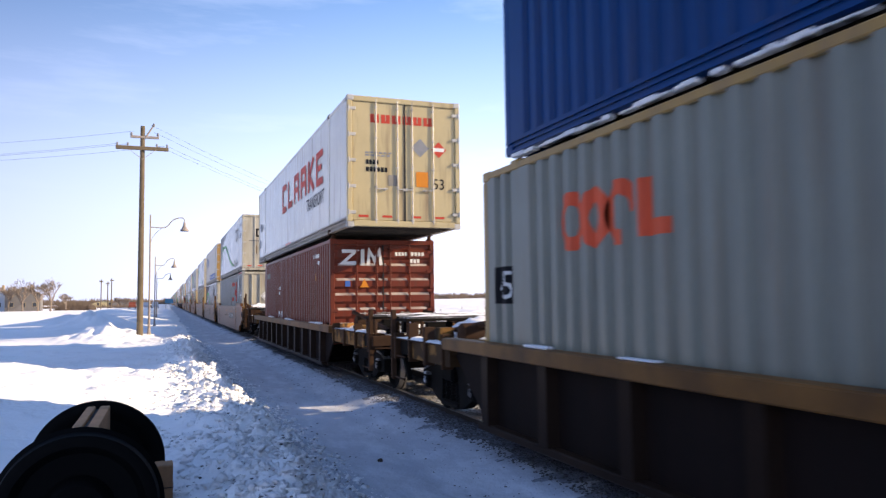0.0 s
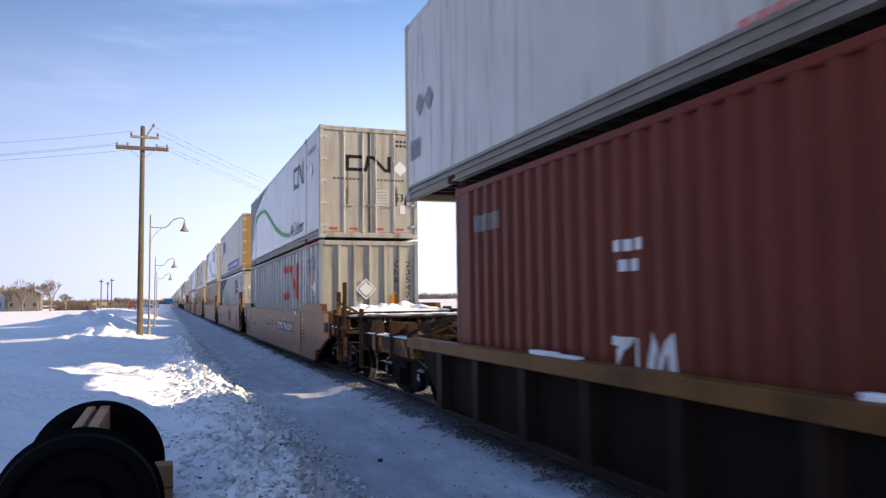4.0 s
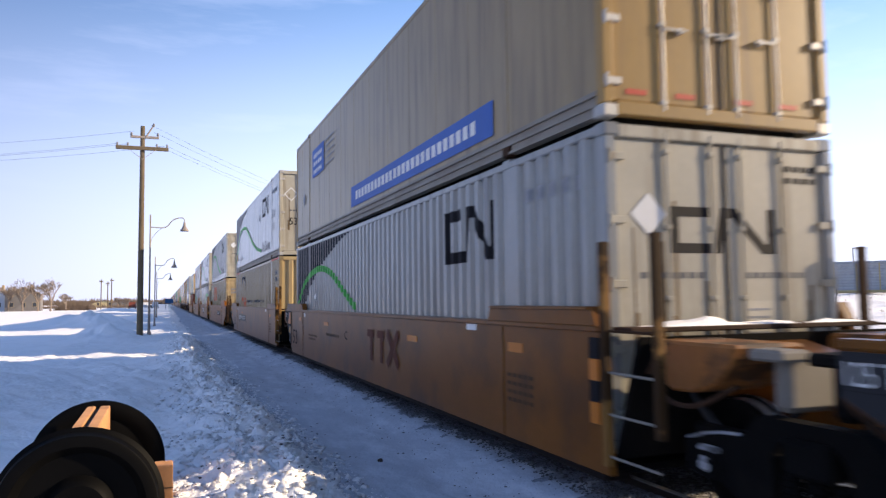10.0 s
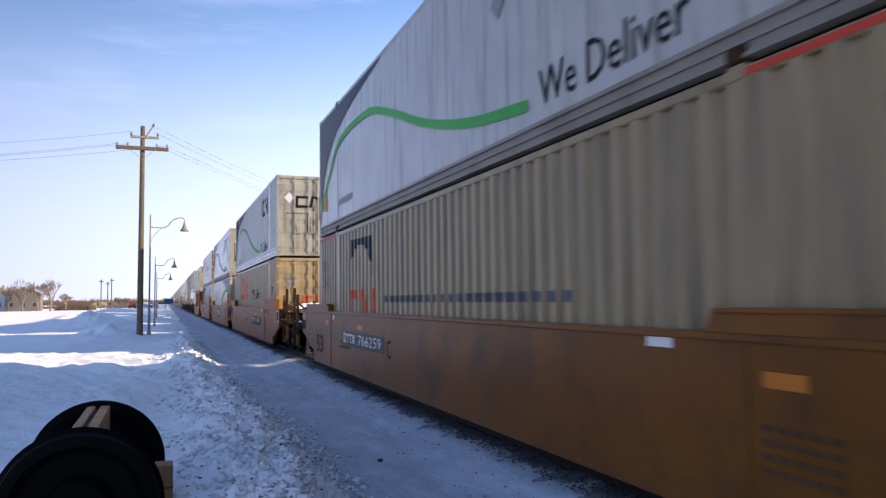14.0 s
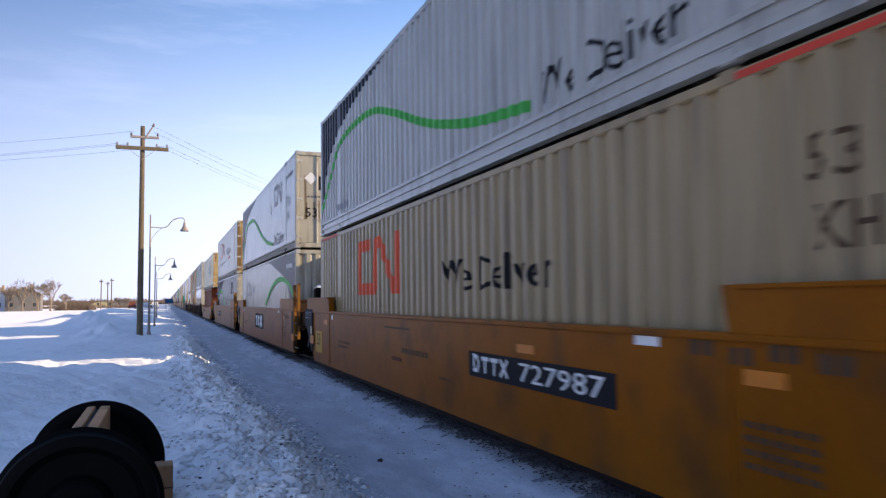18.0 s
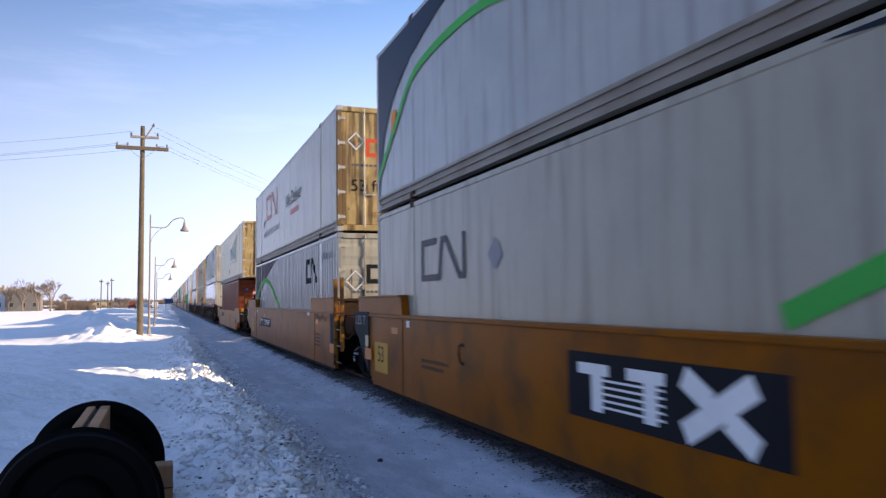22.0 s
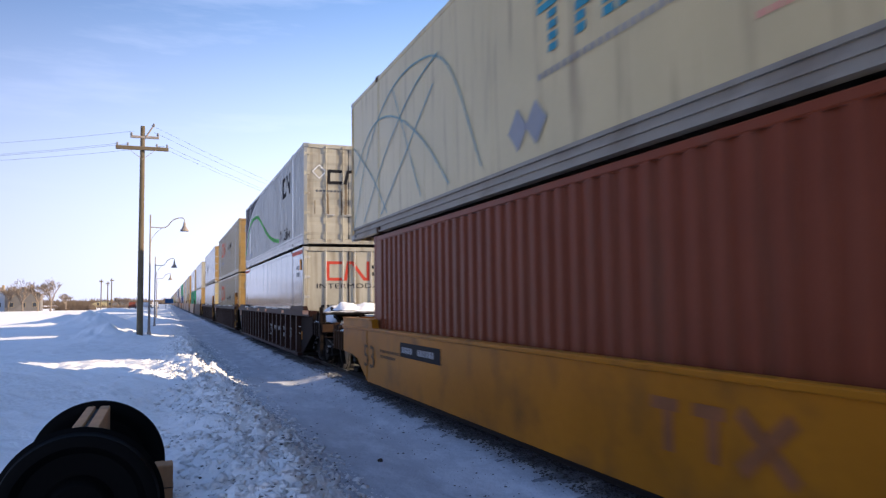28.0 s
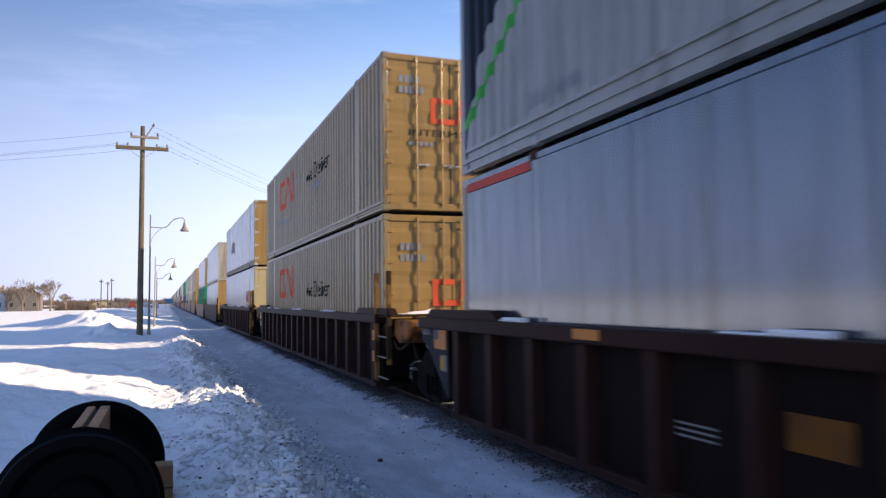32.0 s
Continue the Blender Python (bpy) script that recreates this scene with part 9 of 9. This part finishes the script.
sh = thing("shed", "small cream-painted shed with a lean-to roof", "shed", at=(38.9, 43.6, -0.3), rz=8)
bm = bmesh.new()
add_prism(bm, [(-1.15, 0), (1.15, 0), (1.15, 3.45), (-1.15, 2.95)], "y", -1.15, 1.15)
part("wall", bm, M["shed_wall"], sh)
bm = bmesh.new()
add_prism(bm, [(-1.4, 2.93), (1.4, 3.54), (1.4, 3.64), (-1.4, 3.03)], "y", -1.4, 1.4)
part("roof", bm, M["roof_felt"], sh)
bm = bmesh.new()
add_box(bm, -0.75, -0.3, -1.17, -1.1, 1.45, 2.35, 0.01)
wd = part("window", bm, M["rust"], sh)
bm = bmesh.new()
add_box(bm, -0.68, -0.37, -1.18, -1.165, 1.52, 2.28)
part("pane", bm, M["glass_dark"], wd)
for x, y, l, h, rz in ((32.3, 52.9, 2.4, 1.05, -30), (33.9, 49.8, 3.0, 1.0, -30), (36.0, 47.5, 2.6, 1.2, -32), (39.7, 41.0, 1.9, 1.25, -40), (37.6, 48.8, 1.8, 1.4, -30)):
    cb = thing("concrete_block", "stained tan concrete block capped with snow", "concrete block", "concrete blocks", at=(x, y, ground_z(x, y) - 0.1), rz=rz)
    bm = bmesh.new()
    add_box(bm, -l / 2, l / 2, -0.5, 0.5, 0, h, 0.04)
    part("block", bm, M["concrete"], cb)
    bm = bmesh.new()
    add_box(bm, -l / 2 + 0.02, l / 2 - 0.02, -0.48, 0.48, h, h + 0.07, 0.03)
    part("snow_cap", bm, M["snow"], cb)
mount = thing("snow_roofed_barn", "low long building with a brown snow-streaked roof", "building", at=(61.5, 71.0, 0.55), rz=-40)
bm = bmesh.new()
add_prism(bm, [(-5, -0.5), (5, -0.5), (5, 2.0), (1.6, 3.1), (-1.6, 3.1), (-5, 1.6)], "y", -3, 3)
part("wall", bm, M["concrete"], mount)
bm = bmesh.new()
add_prism(bm, [(-5.3, 1.6), (-1.7, 3.15), (1.7, 3.15), (5.3, 1.95), (5.3, 2.1), (1.7, 3.32), (-1.7, 3.32), (-5.3, 1.75)], "y", -3.3, 3.3)
part("roof", bm, M["house_roof"], mount)
fl = thing("floodlight", "white floodlight on a post", "floodlight", at=(46.9, 56.2, 0))
bm = bmesh.new()
add_tube(bm, (0, 0, 0), (0, 0, 3.7), 0.06, 0.05, 8)
part("post", bm, M["insulator"], fl)
bm = bmesh.new()
add_prism(bm, [(-0.5, 3.75), (0.15, 3.55), (0.35, 4.1), (-0.3, 4.35)], "y", -0.35, 0.35)
part("lamp_head", bm, M["print_white"], fl)

ld = thing("wheel_loader", "yellow wheel loader parked in the snow", "wheel loader", at=(59.6, 60.6, ground_z(59.6, 60.6) - 0.15), rz=-45)
for nm, mt, build in (("body", "machine_yellow", lambda bm: (add_box(bm, -2.0, 0.2, -0.9, 0.9, 0.75, 1.7, 0.08), add_box(bm, 0.2, 1.6, -0.7, 0.7, 0.7, 1.3, 0.06), add_box(bm, -2.2, -1.9, -0.8, 0.8, 0.6, 1.9, 0.05))),
                      ("cab", "machine_yellow", lambda bm: (add_box(bm, -0.9, 0.5, -0.7, 0.7, 2.85, 3.0, 0.03), [add_box(bm, a, a + 0.1, b, b + 0.1, 1.6, 2.9) for a in (-0.9, 0.4) for b in (-0.7, 0.6)])),
                      ("cab_glass", "glass_dark", lambda bm: add_box(bm, -0.82, 0.42, -0.62, 0.62, 1.7, 2.85)),
                      ("boom", "machine_yellow", lambda bm: [add_prism(bm, [(0.6, 1.5), (0.9, 1.7), (3.0, 0.7), (2.9, 0.4)], "y", b, b + 0.15) for b in (-0.6, 0.45)]),
                      ("bucket", "machine_yellow", lambda bm: add_prism(bm, [(2.8, 0.15), (3.9, 0.1), (3.9, 0.2), (3.0, 0.5), (3.1, 1.1), (2.8, 1.0)], "y", -1.2, 1.2)),
                      ("mast", "machine_yellow", lambda bm: add_box(bm, -2.7, -2.3, -0.6, 0.6, 0.6, 3.4, 0.05))):
    bm = bmesh.new()
    build(bm)
    part(nm, bm, M[mt], ld)
for a in (-1.4, 1.3):
    for b in (-0.95, 0.7):
        bm = bmesh.new()
        add_lathe(bm, [(b, 0.5), (b + 0.04, 0.66), (b + 0.26, 0.66), (b + 0.30, 0.5)], "y", 20, (a, 0, 0.66))
        part("wheel", bm, M["rubber"], ld)
ys_ = thing("yellow_sign", "rounded yellow sign on a thin post", "sign", at=(43.0, 41.8, -0.35), rz=-40)
bm = bmesh.new()
add_box(bm, -0.28, 0.28, -0.03, 0.03, 1.0, 1.78, 0.03)
part("plate", bm, M["machine_yellow"], ys_)
bm = bmesh.new()
add_tube(bm, (0, 0.05, 0), (0, 0.05, 2.3), 0.035)
part("post", bm, M["lamp_metal"], ys_)
sw = thing("switch_stand", "black switch stand on splayed legs", "switch stand", at=(43.6, 38.7, -0.35))
bm = bmesh.new()
add_tube(bm, (0, 0, 0.6), (0.25, 0, 2.4), 0.04)
for a in (-0.3, 0.3):
    add_tube(bm, (a, 0, 0), (0, 0, 0.9), 0.035)
part("legs", bm, M["cable"], sw)
bm = bmesh.new()
add_box(bm, -0.25, 0.25, -0.2, 0.2, 0.95, 1.35, 0.04)
part("case", bm, M["cable"], sw)


def rack_car(x, y, turn, k):
    """A tall enclosed rail car for automobiles, with panelled sides."""
    z0 = 1.45
    rc = thing("auto_rack_car", "tall grey panelled automobile rail car with tan posts", "rail car", "auto rack cars", at=(x, y, z0), rz=turn)
    L, H = 27.0, 5.6
    bm = bmesh.new()
    add_box(bm, 0.2, L - 0.2, -1.4, 1.4, 0.7, H - 0.3, 0.02)
    part("shell", bm, M["rack_grey"], rc)
    bm = bmesh.new()
    add_prism(bm, [(-1.5, H - 0.35), (1.5, H - 0.35), (1.2, H), (-1.2, H)], "x", 0, L)
    part("roof", bm, M["rack_grey"], rc)
    bm = bmesh.new()
    add_box(bm, 0, L, -1.48, 1.48, 0.45, 0.85, 0.03)
    part("deck_sill", bm, M["rack_tan"], rc)
    for i in range(9):
        piece("post", ("rackpost",), lambda bm: add_box(bm, -0.1, 0.1, -1.5, -1.4, 0.8, 5.25, 0.01), M["rack_tan"], rc, (0.4 + 3.27 * i, 0, 0))
    for i in range(8):
        for j in range(9):
            piece("panel", ("rackpanel",), lambda bm: add_prism(bm, [(-1.40, 0), (-1.45, 0.12), (-1.45, 0.34), (-1.40, 0.46)], "x", 0.12, 3.1), M["rack_grey"], rc, (0.4 + 3.27 * i, 0, 0.95 + 0.47 * j))
    for a in (3.5, L - 3.5):
        bm = bmesh.new()
        add_box(bm, a - 1.3, a + 1.3, -1.1, 1.1, 0.15, 0.5, 0.05)
        for q in (-0.9, 0.9):
            add_lathe(bm, [(-0.8, 0.42), (0.8, 0.42)], "y", 14, (a + q, 0, 0.42))
        part("truck", bm, M["black_steel"], rc)
    bm = bmesh.new()
    for q in bars(9.5, 3.3, 3.0, 0.5, 3):
        bm.faces.new([bm.verts.new((a, -1.515, b)) for a, b in q])
    part("name_print", bm, M["print_pink"], rc)


ang = math.degrees(math.atan2(87.2 - 102.5, 109.5 - 95.3))
for k in range(3):
    rack_car(95.3 + 27.8 * k * math.cos(radians(ang)), 102.5 + 27.8 * k * math.sin(radians(ang)), ang, k)


# ---------------------------------------------------------------- motion
# distance that the train has come towards the camera, by time
RUN = [(0.0, 0.0), (0.5, 2.52), (1.0, 5.05), (1.5, 7.56), (2.0, 10.08), (2.5, 12.59), (3.5, 17.69), (4.5, 22.86), (5.0, 25.55), (5.5, 28.25), (6.0, 30.93), (6.5, 33.61), (7.0, 36.29), (7.5, 38.99), (8.0, 41.71), (8.5, 44.45), (9.0, 47.24), (9.5, 50.04), (10.0, 52.85), (10.5, 55.67), (11.0, 58.5), (11.5, 61.35), (12.0, 64.22), (12.5, 67.12), (13.0, 70.04), (13.5, 72.99), (14.5, 78.93), (15.5, 84.93), (16.0, 87.94), (16.5, 90.97), (17.0, 94.0), (17.5, 97.04), (18.0, 100.1), (18.5, 103.18), (19.0, 106.28), (19.5, 109.41), (20.0, 112.54), (20.5, 115.68), (21.0, 118.83), (21.5, 122.01), (22.0, 125.2), (22.5, 128.42), (23.0, 131.65), (23.5, 134.9), (24.0, 138.16), (24.5, 141.45), (25.5, 148.07), (26.5, 154.73), (27.0, 158.07), (27.5, 161.42), (28.0, 164.8), (28.5, 168.24), (29.0, 171.71), (29.5, 175.21), (30.0, 178.71), (30.5, 182.22), (31.0, 185.74), (31.5, 189.27), (32.0, 192.81)]


def motions():
    """The train rolls past; its wheels turn."""
    for ob, x, y, z in MOVERS:
        y -= 0.5 if y > 35 else 0.0        # the couplers behind the second car are pushed in
        near = y < 320
        walk(ob, [(t, pose(x, y - run, z)) for k, (t, run) in enumerate(RUN) if near or k % 4 == 0 or t == 32.0])
    ts, rs_ = [a for a, _ in RUN], [b for _, b in RUN]
    first = {}
    for w in WHEELSETS:
        key = round(w.location.y, 2)
        if key not in first:
            walk(w, [(k / 15, pose(0, key, 0.45, math.degrees(-float(np.interp(k / 15, ts, rs_)) / 0.45) * -1)) for k in range(481)])
            first[key] = w
        else:
            src = first[key].animation_data
            w.rotation_mode = "QUATERNION"
            w.animation_data_create()
            w.animation_data.action = src.action
            w.animation_data.action_slot = src.action_slot


motions()
